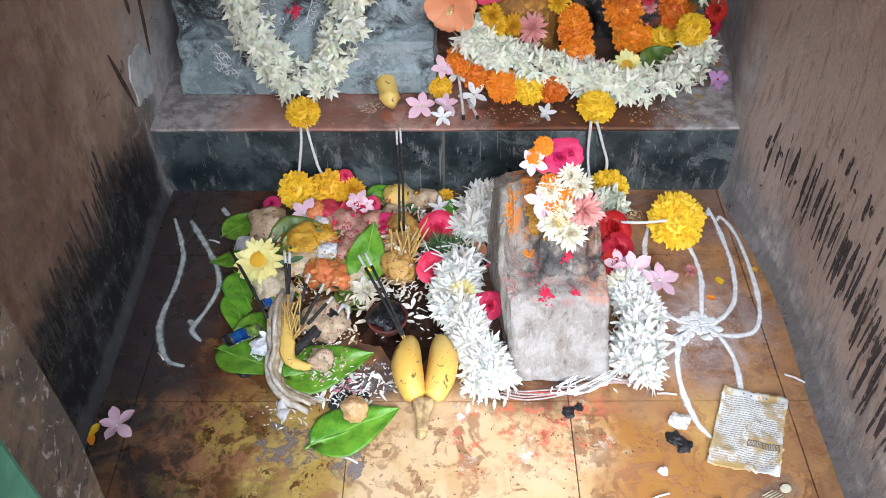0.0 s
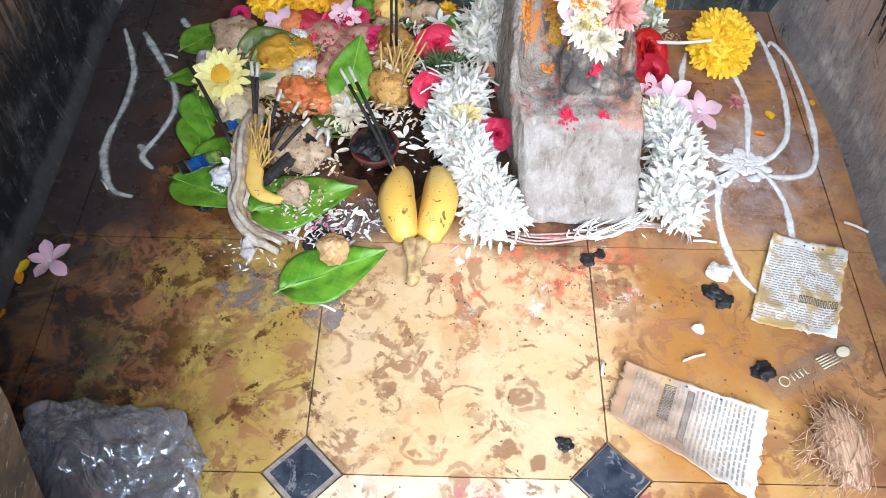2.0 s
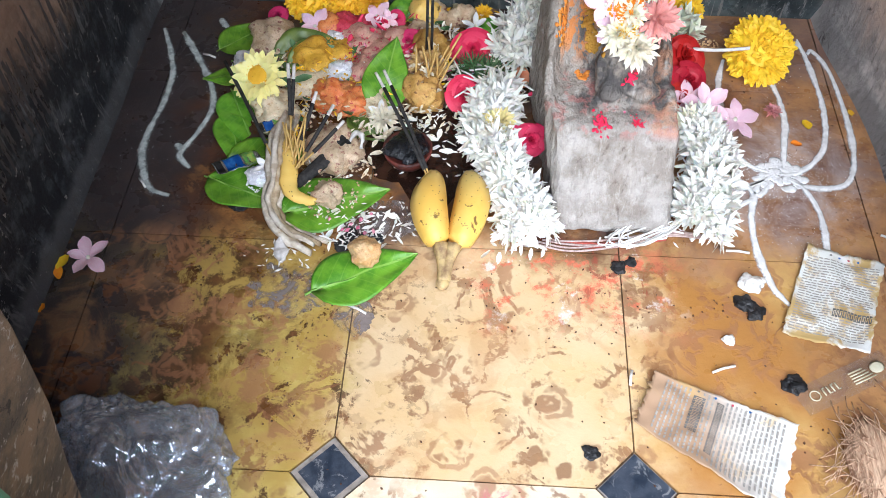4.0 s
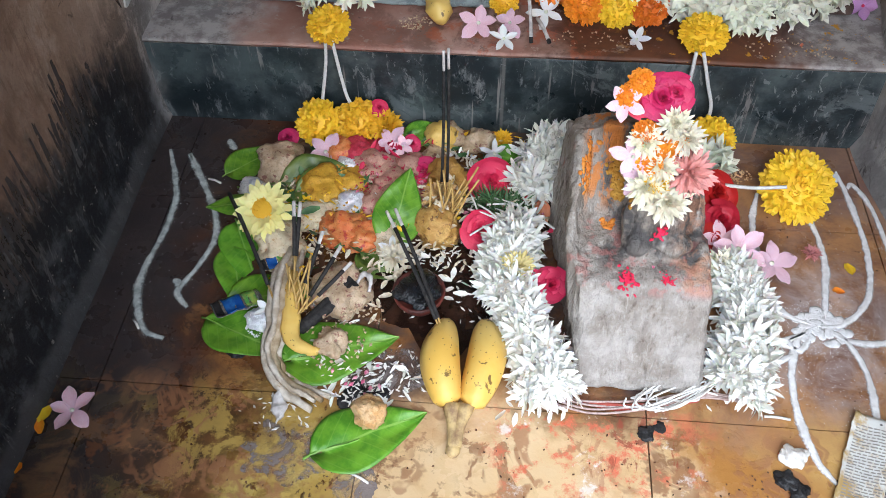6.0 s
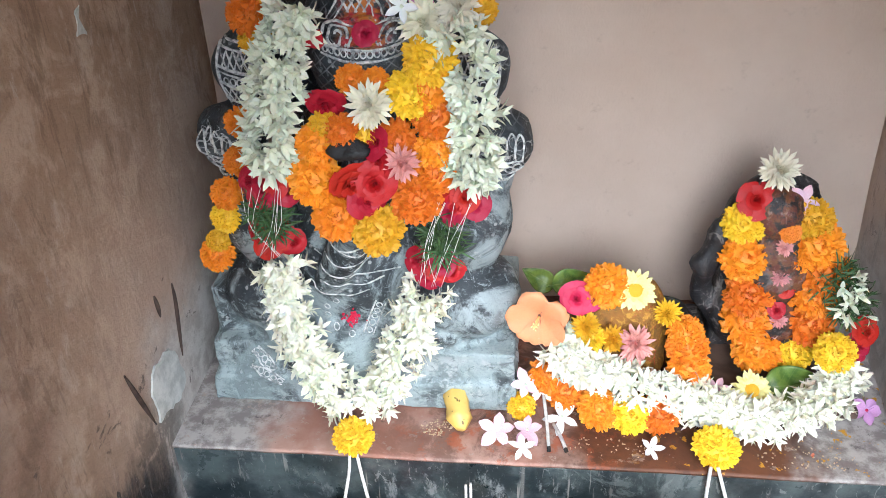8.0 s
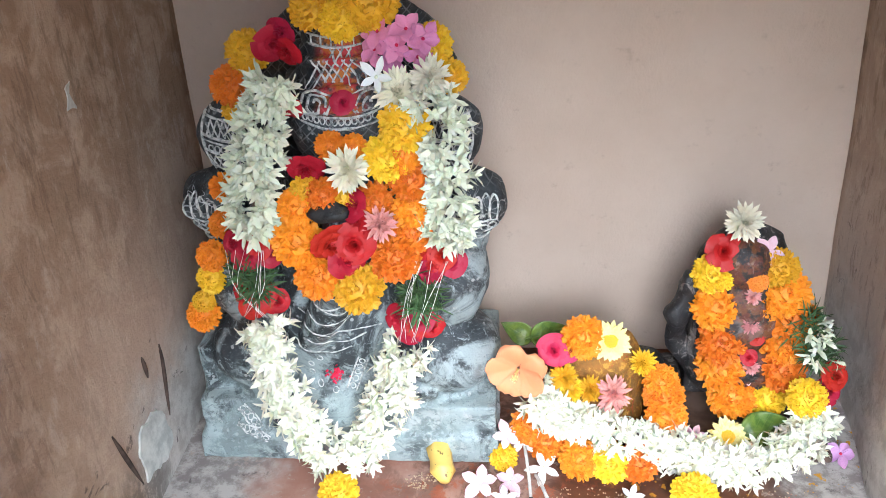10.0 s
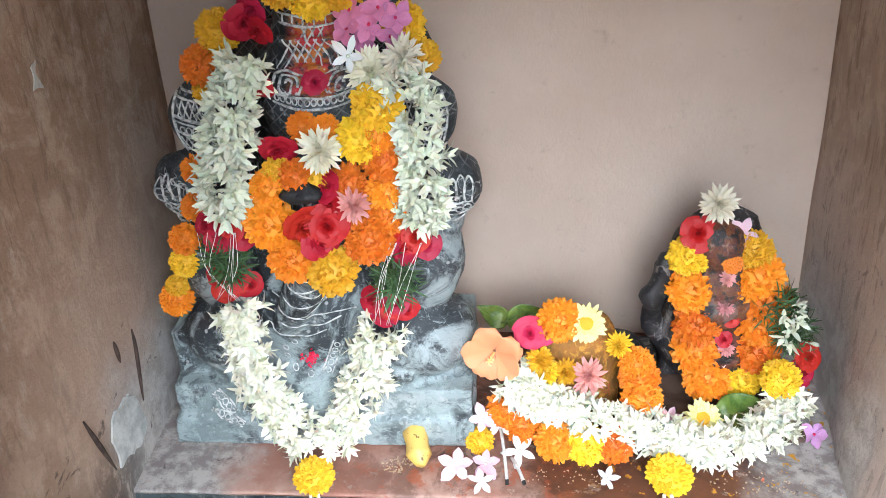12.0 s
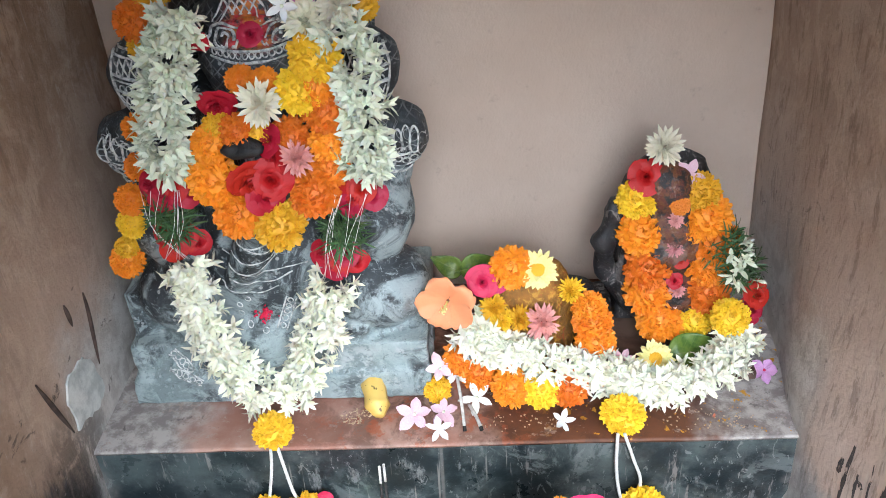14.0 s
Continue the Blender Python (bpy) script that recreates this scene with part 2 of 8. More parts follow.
    c = m.mix(m.math("MULTIPLY", marks, 0.74), c, m.mix(m.ramp(m.noise(5, 2), 0.4, 0.6), (0.20, 0.085, 0.04), (0.36, 0.17, 0.08)))
    halo = m.math("MULTIPLY", m.ramp(m.noise(16, 5, 0.6, 1.0), 0.5, 0.62), front)
    c = m.mix(m.math("MULTIPLY", halo, 0.36), c, (0.46, 0.24, 0.10))
    # red and white powder trodden in before the stone
    zone = m.math("MULTIPLY", m.math("MULTIPLY", m.ramp(y, 0.50, 0.57), m.ramp(y, 0.65, 0.61)), m.math("MULTIPLY", m.ramp(x, -0.02, 0.03), m.ramp(x, 0.24, 0.15)))
    red = m.math("MULTIPLY", m.ramp(m.noise(30, 6, 0.75), 0.50, 0.62), zone)
    c = m.mix(red, c, (0.66, 0.17, 0.09))
    drag = m.math("MULTIPLY", m.ramp(m.noise(48, 5, 0.7, 0.9, stretch=(1.0, 0.55, 1)), 0.54, 0.60), m.math("MULTIPLY", zone, m.ramp(x, 0.08, 0.13)))
    c = m.mix(m.math("MULTIPLY", drag, 0.85), c, (0.30, 0.07, 0.04))
    dust = m.math("MULTIPLY", m.ramp(m.noise(26, 6, 0.7), 0.58, 0.66), zone)
    c = m.mix(dust, c, (0.80, 0.74, 0.68))
    # magenta colour spilt by the front tiles
    for px, py, pr in ((0.035, 0.352, 0.035), (0.165, 0.352, 0.03)):
        ex, ey = m.math("SUBTRACT", x, px), m.math("MULTIPLY", m.math("SUBTRACT", y, py), 1.6)
        spill = m.ramp(m.math("SQRT", m.math("ADD", m.math("MULTIPLY", ex, ex), m.math("MULTIPLY", ey, ey))), pr, 0.0)
        c = m.mix(m.math("MULTIPLY", m.math("MULTIPLY", spill, m.ramp(m.noise(60, 6, 0.75, 0.5), 0.46, 0.60)), 0.8), c, (0.62, 0.06, 0.20))
    # trodden white powder round the drawing by the wall
    dx, dy = m.math("DIVIDE", m.math("SUBTRACT", x, 0.34), 0.11), m.math("DIVIDE", m.math("SUBTRACT", y, 0.74), 0.13)
    near = m.ramp(m.math("ADD", m.math("MULTIPLY", dx, dx), m.math("MULTIPLY", dy, dy)), 1.0, 0.0)
    haze = m.math("MULTIPLY", near, m.ramp(m.noise(22, 6, 0.7, 0.5), 0.36, 0.64))
    c = m.mix(m.math("MULTIPLY", haze, 0.55), c, (0.66, 0.60, 0.58))
    rough = m.ramp(m.noise(20, 4), 0.3, 0.7, 0.18, 0.48)
    relief = m.math("ADD", m.noise(200, 4), m.math("MULTIPLY", m.math("ADD", marks, crust), 0.8))
    return m.done(c, relief, 0.35, 0.0009, rough)


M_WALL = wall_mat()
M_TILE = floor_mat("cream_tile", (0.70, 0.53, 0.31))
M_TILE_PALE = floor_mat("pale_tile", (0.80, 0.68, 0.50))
M_SLATE = Nodes("dark_blue_slate", 0.35)
dirt = M_SLATE.mix(M_SLATE.ramp(M_SLATE.noise(55, 5), 0.35, 0.65), (0.018, 0.026, 0.042), (0.055, 0.066, 0.088))
dirt = M_SLATE.mix(M_SLATE.math("MULTIPLY", M_SLATE.ramp(M_SLATE.noise(65, 6, 0.72, 0.8), 0.55, 0.63), 0.7), dirt, (0.27, 0.27, 0.27))
M_SLATE = M_SLATE.done(dirt, M_SLATE.noise(90, 5), 0.5, 0.0015)
M_GROUT = plain("dirty_grout", (0.12, 0.075, 0.04), (0.25, 0.17, 0.09), 80, 0.8)
M_GROUND = plain("earth_ground", (0.30, 0.262, 0.215), (0.38, 0.34, 0.29), 3, 0.9)


def plinth_mat():
    m = Nodes("black_stone_riser", 0.4)
    x, z = m.axis(0), m.axis(2)
    c = m.mix(m.ramp(m.noise(9, 6, 0.7), 0.4, 0.65), (0.016, 0.024, 0.028), (0.095, 0.118, 0.118))
    c = m.mix(m.ramp(m.noise(36, 6, 0.75, stretch=(1, 1, 0.4)), 0.56, 0.66), c, (0.17, 0.18, 0.18))
    c = m.mix(m.ramp(m.noise(90, 4, 0.7, stretch=(1, 1, 0.12)), 0.63, 0.70), c, (0.20, 0.19, 0.18))
    c = m.mix(m.math("MULTIPLY", m.ramp(m.math("ABSOLUTE", m.math("ADD", x, 0.006)), 0.003, 0.001), 0.35), c, (0.30, 0.27, 0.25))
    ends = m.ramp(m.math("ADD", m.math("ABSOLUTE", x), m.math("MULTIPLY", m.noise(16, 5), 0.08)), 0.46, 0.50)
    c = m.mix(m.math("MULTIPLY", ends, m.ramp(m.noise(30, 5), 0.35, 0.65)), c, (0.24, 0.225, 0.21))
    wipe = m.ramp(m.noise(70, 5, 0.7, 1.4, stretch=(1, 1, 0.5)), 0.60, 0.64)
    c = m.mix(m.math("MULTIPLY", wipe, 0.6), c, (0.26, 0.275, 0.265))
    smudge = m.math("MULTIPLY", m.ramp(m.noise(13, 7, 0.72, 0.9), 0.52, 0.60), m.ramp(m.noise(5, 2), 0.42, 0.58))
    c = m.mix(m.math("MULTIPLY", smudge, 0.55), c, (0.23, 0.255, 0.25))
    drip = m.ramp(m.noise(130, 2, 0.5, 0.1, stretch=(1, 1, 0.05)), 0.68, 0.73)
    c = m.mix(m.math("MULTIPLY", drip, 0.6), c, (0.36, 0.34, 0.31))
    return m.done(c, m.noise(70, 5), 0.4, 0.002, m.ramp(m.noise(25, 5), 0.3, 0.7, 0.25, 0.6))


def ledge_mat():
    m = Nodes("red_ochre_ledge", 0.6)
    x, y = m.axis(0), m.axis(1)
    c = m.mix(m.ramp(m.noise(12, 5), 0.35, 0.65), (0.36, 0.175, 0.125), (0.50, 0.34, 0.28))
    wob = m.math("MULTIPLY", m.math("SUBTRACT", m.noise(14, 5), 0.5), 0.2)
    c = m.mix(m.ramp(m.math("ADD", x, wob), 0.0, 0.08), c, m.mix(m.noise(30, 5), (0.10, 0.04, 0.022), (0.2, 0.075, 0.03)))
    c = m.mix(m.ramp(m.math("ADD", m.math("ABSOLUTE", x), wob), 0.28, 0.36), c, m.mix(m.ramp(m.noise(40, 6, 0.7), 0.4, 0.6), (0.27, 0.235, 0.22), (0.52, 0.485, 0.455)))
    c = m.mix(m.math("MULTIPLY", m.ramp(m.noise(45, 5, 0.7), 0.6, 0.66), 0.7), c, (0.45, 0.36, 0.3))
    oily = m.math("MULTIPLY", m.ramp(m.noise(16, 7, 0.72, 0.6), 0.44, 0.58), m.ramp(m.math("ABSOLUTE", m.math("SUBTRACT", x, 0.10)), 0.36, 0.14))
    c = m.mix(m.math("MULTIPLY", oily, 0.75), c, (0.085, 0.034, 0.02))
    rust = m.math("MULTIPLY", m.ramp(m.noise(26, 6, 0.72), 0.54, 0.62), m.ramp(m.math("ABSOLUTE", m.math("ADD", x, 0.03)), 0.20, 0.05))
    c = m.mix(m.math("MULTIPLY", rust, 0.7), c, (0.40, 0.10, 0.035))
    soot = m.ramp(m.noise(48, 6, 0.75, 0.4), 0.60, 0.67)
    c = m.mix(m.math("MULTIPLY", soot, 0.6), c, (0.06, 0.05, 0.048))
    gold = m.math("MULTIPLY", m.ramp(m.noise(70, 4, 0.6), 0.62, 0.66), m.ramp(x, 0.1, 0.2))
    c = m.mix(gold, c, (0.6, 0.3, 0.02))
    return m.done(c, m.noise(130, 5), 0.35, 0.0015)


M_RISER = plinth_mat()
M_LEDGE = ledge_mat()

# ---- mesh helpers ----


def to_mesh(name, bm, mats, smooth=True):
    me = bpy.data.meshes.new(name)
    bm.to_mesh(me)
    bm.free()
    for k in mats if isinstance(mats, (list, tuple)) else [mats]:
        me.materials.append(k)
    if smooth:
        me.shade_smooth()
    return me


def part(name, bm, material, parent=None, label="", smooth=True):
    """One mesh object from a bmesh or a ready mesh, under a thing or part."""
    me = to_mesh(name, bm, material, smooth) if isinstance(bm, bmesh.types.BMesh) else bm
    ob = new(name, me)
    ob.parent = parent
    if label:
        tagged(ob, label)
    return ob


def thing(name, label, category, at=(0, 0, 0), group="", kind=""):
    ob = new(name)
    ob.empty_display_size = 0.02
    ob.location = at
    return tagged(ob, label, category, group, kind)


def add_box(bm, lo, hi, bevel=0.0, seg=2):
    c = [(a + b) / 2 for a, b in zip(lo, hi)]
    s = [b - a for a, b in zip(lo, hi)]
    r = bmesh.ops.create_cube(bm, size=1, matrix=Matrix.Translation(c) @ Matrix.Diagonal((*s, 1)))
    if bevel:
        edges = list({e for v in r["verts"] for e in v.link_edges})
        bmesh.ops.bevel(bm, geom=edges, offset=bevel, segments=seg, affect="EDGES", profile=0.5)


def add_ball(bm, c, r, turn=None, u=20, v=14):
    m = Matrix.Translation(c)
    if turn:
        m = m @ pose(0, 0, 0, *turn)
    bmesh.ops.create_uvsphere(bm, u_segments=u, v_segments=v, radius=1, matrix=m @ Matrix.Diagonal((*r, 1)))


def spline(pts, n):
    """n points, evenly spread in parameter, on a smooth curve through pts."""
    p = [Vector(q) for q in pts]
    p = [p[0] * 2 - p[1]] + p + [p[-1] * 2 - p[-2]]
    out = []
    for k in range(n):
        s = k / (n - 1) * (len(p) - 3)
        i = min(int(s), len(p) - 4)
        u = s - i
        a, b, c, d = p[i:i + 4]
        out.append(0.5 * ((2 * b) + (c - a) * u + (2 * a - 5 * b + 4 * c - d) * u * u + (3 * b - a - 3 * c + d) * u ** 3))
    return out


def add_tube(bm, pts, radius, sides=8, caps=True):
    """A tube along pts; radius a number or a function of 0..1."""
    rings = []
    n = len(pts)
    prev = None
    for k, p in enumerate(pts):
        d = (pts[min(k + 1, n - 1)] - pts[max(k - 1, 0)]).normalized()
        a = prev - d * prev.dot(d) if prev else d.orthogonal()
        a.normalize()
        prev = a
        b = d.cross(a)
        r = radius(k / (n - 1)) if callable(radius) else radius
        rings.append([bm.verts.new(p + (a * math.cos(t) + b * math.sin(t)) * r) for t in (2 * math.pi * j / sides for j in range(sides))])
    for r0, r1 in zip(rings, rings[1:]):
        for j in range(sides):
            bm.faces.new((r0[j], r0[(j + 1) % sides], r1[(j + 1) % sides], r1[j]))
    if caps:
        bm.faces.new(rings[0][::-1])
        bm.faces.new(rings[-1])


def rough_up(bm, amount, scale, seed=0.0):
    for v in bm.verts:
        v.co += Vector(noise.noise_vector(v.co * scale + Vector((seed, seed * 2, 0)))) * amount


def grid_wall(a, b, c, d, nu, nv, amount=0.004, scale=6.0):
    """A slightly uneven sheet between four corners (a-b along, a-d up)."""
    bm = bmesh.new()
    a, b, c, d = map(Vector, (a, b, c, d))
    nrm = (b - a).cross(d - a).normalized()
    rows = []
    for j in range(nv + 1):
        row = []
        for i in range(nu + 1):
            p = a.lerp(b, i / nu).lerp(d.lerp(c, i / nu), j / nv)
            row.append(bm.verts.new(p + nrm * noise.noise(p * scale) * amount))
        rows.append(row)
    for j in range(nv):
        for i in range(nu):
            bm.faces.new((rows[j][i], rows[j][i + 1], rows[j + 1][i + 1], rows[j + 1][i]))
    return bm


def solid(ob, thick, offset=-1.0):
    s = ob.modifiers.new("thickness", "SOLIDIFY")
    s.thickness, s.offset = thick, offset
    return ob


# ---- the shrine's shell ----
LEFT, RIGHT, BACK, FACE, LEDGE, TOP = -0.436, 0.452, 1.355, 1.018, 0.122, 1.32
FRONT = 0.31


def shell(name, a, b, c, d, label, nu=40, nv=40):
    ob = part(name, grid_wall(a, b, c, d, nu, nv), M_WALL)
    solid(ob, 0.12)
    return tagged(ob, label, "wall", kind="structure")


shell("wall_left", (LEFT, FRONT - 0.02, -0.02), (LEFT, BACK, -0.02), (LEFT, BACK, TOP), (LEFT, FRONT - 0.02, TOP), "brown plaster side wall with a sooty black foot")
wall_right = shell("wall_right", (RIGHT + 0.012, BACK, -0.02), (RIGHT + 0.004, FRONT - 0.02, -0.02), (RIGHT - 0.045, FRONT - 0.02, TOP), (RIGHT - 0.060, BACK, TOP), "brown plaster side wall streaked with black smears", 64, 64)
for v in wall_right.data.vertices:
    v.co.x -= 0.027 * math.exp(-((v.co.y - 1.02) / 0.13) ** 2) * min(1, max(0, (0.36 - v.co.z) / 0.2))
for wall in (wall_right, bpy.data.objects["wall_left"]):
    for v in wall.data.vertices:                                  # trowelled fillet over the floor
        v.co.x += (-1 if wall is wall_right else 1) * 0.010 * max(0, 1 - max(v.co.z, 0) / 0.035) ** 2
shell("wall_back", (LEFT - 0.1, BACK, 0.0), (RIGHT + 0.1, BACK, 0.0), (RIGHT + 0.1, BACK, TOP), (LEFT - 0.1, BACK, TOP), "plain pinkish plaster back wall")
# assumed roof, out of view; its height is set to dim the upper walls
bm = bmesh.new()
add_box(bm, (LEFT - 0.3, 0.15, TOP), (RIGHT + 0.3, BACK + 0.12, TOP + 0.1), 0.004)
tagged(part("ceiling", bm, M_WALL, smooth=False), "assumed unseen roof slab, set low to shade the upper walls", "ceiling", kind="structure")


def front_wall(name, x0, x1, z0, z1, lean=False):
    bm = bmesh.new()
    add_box(bm, (x0, FRONT - 0.09, z0), (x1, FRONT, z1), 0.006, 3)
    bmesh.ops.subdivide_edges(bm, edges=[e for e in bm.edges if e.calc_length() > 0.1], cuts=14, use_grid_fill=True)
    if lean:                                                      # its foot is worn back
        for v in bm.verts:
            edge = min(-0.228, -0.307 + 0.212 * v.co.z)
            v.co.x = x0 + (v.co.x - x0) * (edge - x0) / (x1 - x0)
    rough_up(bm, 0.004, 14)
    return tagged(part(name, bm, M_JAMB, smooth=True), "worn plastered door reveal with chipped edge", "wall", kind="structure")


M_JAMB = Nodes("chipped_reveal", 0.8)
worn = M_JAMB.mix(M_JAMB.ramp(M_JAMB.noise(16, 6, 0.7), 0.38, 0.62), (0.085, 0.072, 0.06), (0.24, 0.17, 0.11))
worn = M_JAMB.mix(M_JAMB.ramp(M_JAMB.noise(70, 6, 0.72, 0.6), 0.56, 0.64), worn, (0.42, 0.39, 0.35))
worn = M_JAMB.mix(M_JAMB.ramp(M_JAMB.noise(45, 6, 0.72, 0.6), 0.42, 0.36), worn, (0.035, 0.032, 0.03))
M_JAMB = M_JAMB.done(worn, M_JAMB.noise(60, 6, 0.7), 0.7, 0.004)
M_GREEN = plain("weathered_green_paint", (0.03, 0.17, 0.10), (0.08, 0.28, 0.17), 40, 0.55, 0.4)
front_wall("wall_front_left", -0.75, -0.240, -0.02, TOP, True)
front_wall("wall_front_right", 0.44, 0.8, -0.02, TOP)
# unseen bar across the opening, added to keep high light off the upper walls
bm = bmesh.new()
add_box(bm, (-0.75, FRONT - 0.088, 1.10), (0.8, FRONT - 0.002, TOP), 0.006, 3)
tagged(part("lintel", bm, M_JAMB, smooth=False), "unseen bar added over the opening to block high light", "wall", kind="structure")
bm = bmesh.new()
add_box(bm, (-0.262, 0.165, 0.0), (-0.178, 0.205, TOP - 0.05), 0.004)
add_box(bm, (-0.3, 0.172, 0.0), (-0.262, 0.214, TOP - 0.05), 0.003)
tagged(part("door_frame", bm, M_GREEN, smooth=False), "weathered green painted wooden door post", "door frame", kind="structure")

# floor bed, riser and ledge
bm = bmesh.new()
add_box(bm, (LEFT - 0.3, 0.12, -0.12), (RIGHT + 0.3, 1.06, -0.0045), 0.002)
tagged(part("floor", bm, M_GROUT, smooth=False), "cream floor tiles with dark slate inserts, stained brown", "floor", kind="structure")
floor_ob = bpy.data.objects["floor"]
bm = bmesh.new()
add_box(bm, (LEFT - 0.1, FACE, -0.02), (RIGHT + 0.1, FACE + 0.02, LEDGE - 0.004), 0.0)
bmesh.ops.subdivide_edges(bm, edges=bm.edges[:], cuts=20, use_grid_fill=True)
rough_up(bm, 0.0015, 22)
tagged(part("step_riser", bm, M_RISER), "black stone riser below the idol ledge, powder-smeared", "step", kind="structure")
bm = bmesh.new()
add_box(bm, (LEFT - 0.1, FACE - 0.003, LEDGE - 0.0075), (RIGHT + 0.1, BACK + 0.05, LEDGE), 0.004, 3)
bmesh.ops.subdivide_edges(bm, edges=[e for e in bm.edges if e.calc_length() > 0.1], cuts=24, use_grid_fill=True)
rough_up(bm, 0.0015, 20)
tagged(part("ledge", bm, M_LEDGE), "red ochre ledge top carrying the idols", "ledge", kind="structure")
bm = bmesh.new()
bmesh.ops.create_grid(bm, x_segments=2, y_segments=2, size=400, matrix=Matrix.Translation((0, 0, -0.55)))
tagged(part("ground", bm, M_GROUND), "bare earth ground before the shrine", "ground", kind="structure")
bm = bmesh.new()
add_box(bm, (LEFT - 0.3, 0.14, -0.55), (RIGHT + 0.3, BACK + 0.12, -0.125), 0.004)
tagged(part("plinth_wall", bm, M_JAMB, smooth=False), "rough plastered base of the shrine", "wall", kind="structure")

# ---- the stone figures ----


def stone_mat(name, dark, mid, pale, amount=0.5, carve=0.0):
    """Black stone under a grey bloom of ash and powder that gathers in streaks."""
    m = Nodes(name, 0.5)
    c = m.mix(m.ramp(m.noise(18, 6, 0.7), 0.35, 0.65), dark, mid)
    low = m.ramp(m.axis(2), 0.46, 0.36, 0.0, 1.0) if carve else 0.0
    bloom = m.math("MULTIPLY", m.ramp(m.math("ADD", m.noise(13, 7, 0.72, 0.8, stretch=(1, 1, 0.9)), m.math("ADD", m.math("MULTIPLY", low, 0.03), m.ramp(m.axis(2), 0.30, 0.24, 0.0, 0.05) if carve else 0.0)), 0.60 - amount * 0.2, 0.64), amount + 0.4)
    if carve:
        bloom = m.math("MULTIPLY", bloom, m.ramp(m.axis(2), 0.47, 0.40, 0.12, 1.0))
    c = m.mix(bloom, c, pale)
    streak = m.ramp(m.noise(50, 6, 0.75, 1.2, stretch=(1, 1, 0.75)), 0.56, 0.62)
    c = m.mix(m.math("MULTIPLY", streak, m.ramp(m.axis(2), 0.47, 0.40, 0.1, 0.7) if carve else 0.7), c, pale)
    crackle = m.ramp(m.noise(120, 5, 0.75, 0.8), 0.58, 0.64)
    c = m.mix(m.math("MULTIPLY", crackle, 0.4), c, pale)
    h = m.math("ADD", m.noise(34, 7, 0.72, 0.8), m.math("MULTIPLY", m.noise(90, 5, 0.7, 0.6), 0.5))
    if carve:
        lines = m.math("ABSOLUTE", m.math("SUBTRACT", m.noise(46, 1, 0.4, 1.5, stretch=(1, 0.5, 1)), 0.5))
        net = m.math("MULTIPLY", m.ramp(lines, 0.030, 0.010), m.math("MULTIPLY", m.ramp(m.axis(2), 0.38, 0.44), m.ramp(m.axis(2), 0.50, 0.48)))
        xx, zz = m.axis(0), m.axis(2)
        cross = m.math("MAXIMUM", m.math("SINE", m.math("MULTIPLY", m.math("ADD", xx, zz), 420)), m.math("SINE", m.math("MULTIPLY", m.math("SUBTRACT", xx, zz), 420)))
        cross = m.math("MULTIPLY", m.ramp(cross, 0.88, 0.98), m.math("MULTIPLY", m.math("MULTIPLY", m.ramp(zz, 0.48, 0.51), 0.35), m.ramp(m.noise(14, 2), 0.46, 0.52)))
        net = m.math("MAXIMUM", net, cross)
        beads = m.math("MULTIPLY", m.ramp(m.cells(120, stretch=(1, 0.4, 1)), 0.30, 0.22), m.ramp(m.noise(16, 2), 0.5, 0.56))
        net = m.math("MAXIMUM", net, m.math("MULTIPLY", beads, 0.6))
        c = m.mix(m.math("MULTIPLY", net, m.ramp(m.noise(60, 3), 0.35, 0.6, 0.3, 0.95)), c, (0.62, 0.63, 0.63))
        h = m.math("SUBTRACT", h, m.math("MULTIPLY", net, 0.5))
        c = m.mix(m.math("MULTIPLY", m.ramp(m.math("ADD", m.noise(24, 5, 0.7), 0.0), 0.5, 0.62), m.math("MULTIPLY", m.ramp(m.axis(2), 0.22, 0.19), m.ramp(m.axis(0), -0.2, -0.12))), c, (0.66, 0.66, 0.66))
        mark = m.math("MULTIPLY", m.ramp(m.math("ABSOLUTE", m.math("ADD", xx, 0.178)), 0.032, 0.014), m.math("MULTIPLY", m.ramp(zz, 0.585, 0.60), m.ramp(m.noise(48, 5, 0.7), 0.40, 0.52)))
        c = m.mix(m.math("MULTIPLY", mark, 0.9), c, m.mix(m.ramp(m.noise(70, 4), 0.42, 0.58), (0.55, 0.03, 0.04), (0.62, 0.20, 0.02)))
        wash = m.math("MULTIPLY", m.ramp(m.noise(34, 7, 0.75, 0.5, stretch=(0.6, 1, 1.2)), 0.50, 0.60), m.ramp(zz, 0.27, 0.22))
        c = m.mix(m.math("MULTIPLY", wash, 0.75), c, (0.50, 0.575, 0.57))
        film = m.math("MULTIPLY", m.ramp(m.noise(9, 6, 0.65, 0.6), 0.36, 0.56), m.ramp(zz, 0.26, 0.21))
        c = m.mix(m.math("MULTIPLY", film, 0.62), c, (0.36, 0.44, 0.44))
        scar = m.math("MULTIPLY", m.ramp(m.noise(75, 6, 0.75, 0.9, stretch=(0.8, 1, 0.9)), 0.45, 0.38), m.ramp(zz, 0.36, 0.28))
        c = m.mix(m.math("MULTIPLY", scar, 0.5), c, (0.05, 0.062, 0.068))
    else:
        xx, zz = m.axis(0), m.axis(2)
        rubbed = m.math("MULTIPLY", m.ramp(m.math("ABSOLUTE", m.math("SUBTRACT", xx, 0.298)), 0.045, 0.028), m.ramp(m.axis(1), 1.232, 1.215))
        rubbed = m.math("MULTIPLY", rubbed, m.ramp(m.noise(60, 5, 0.7), 0.42, 0.55))
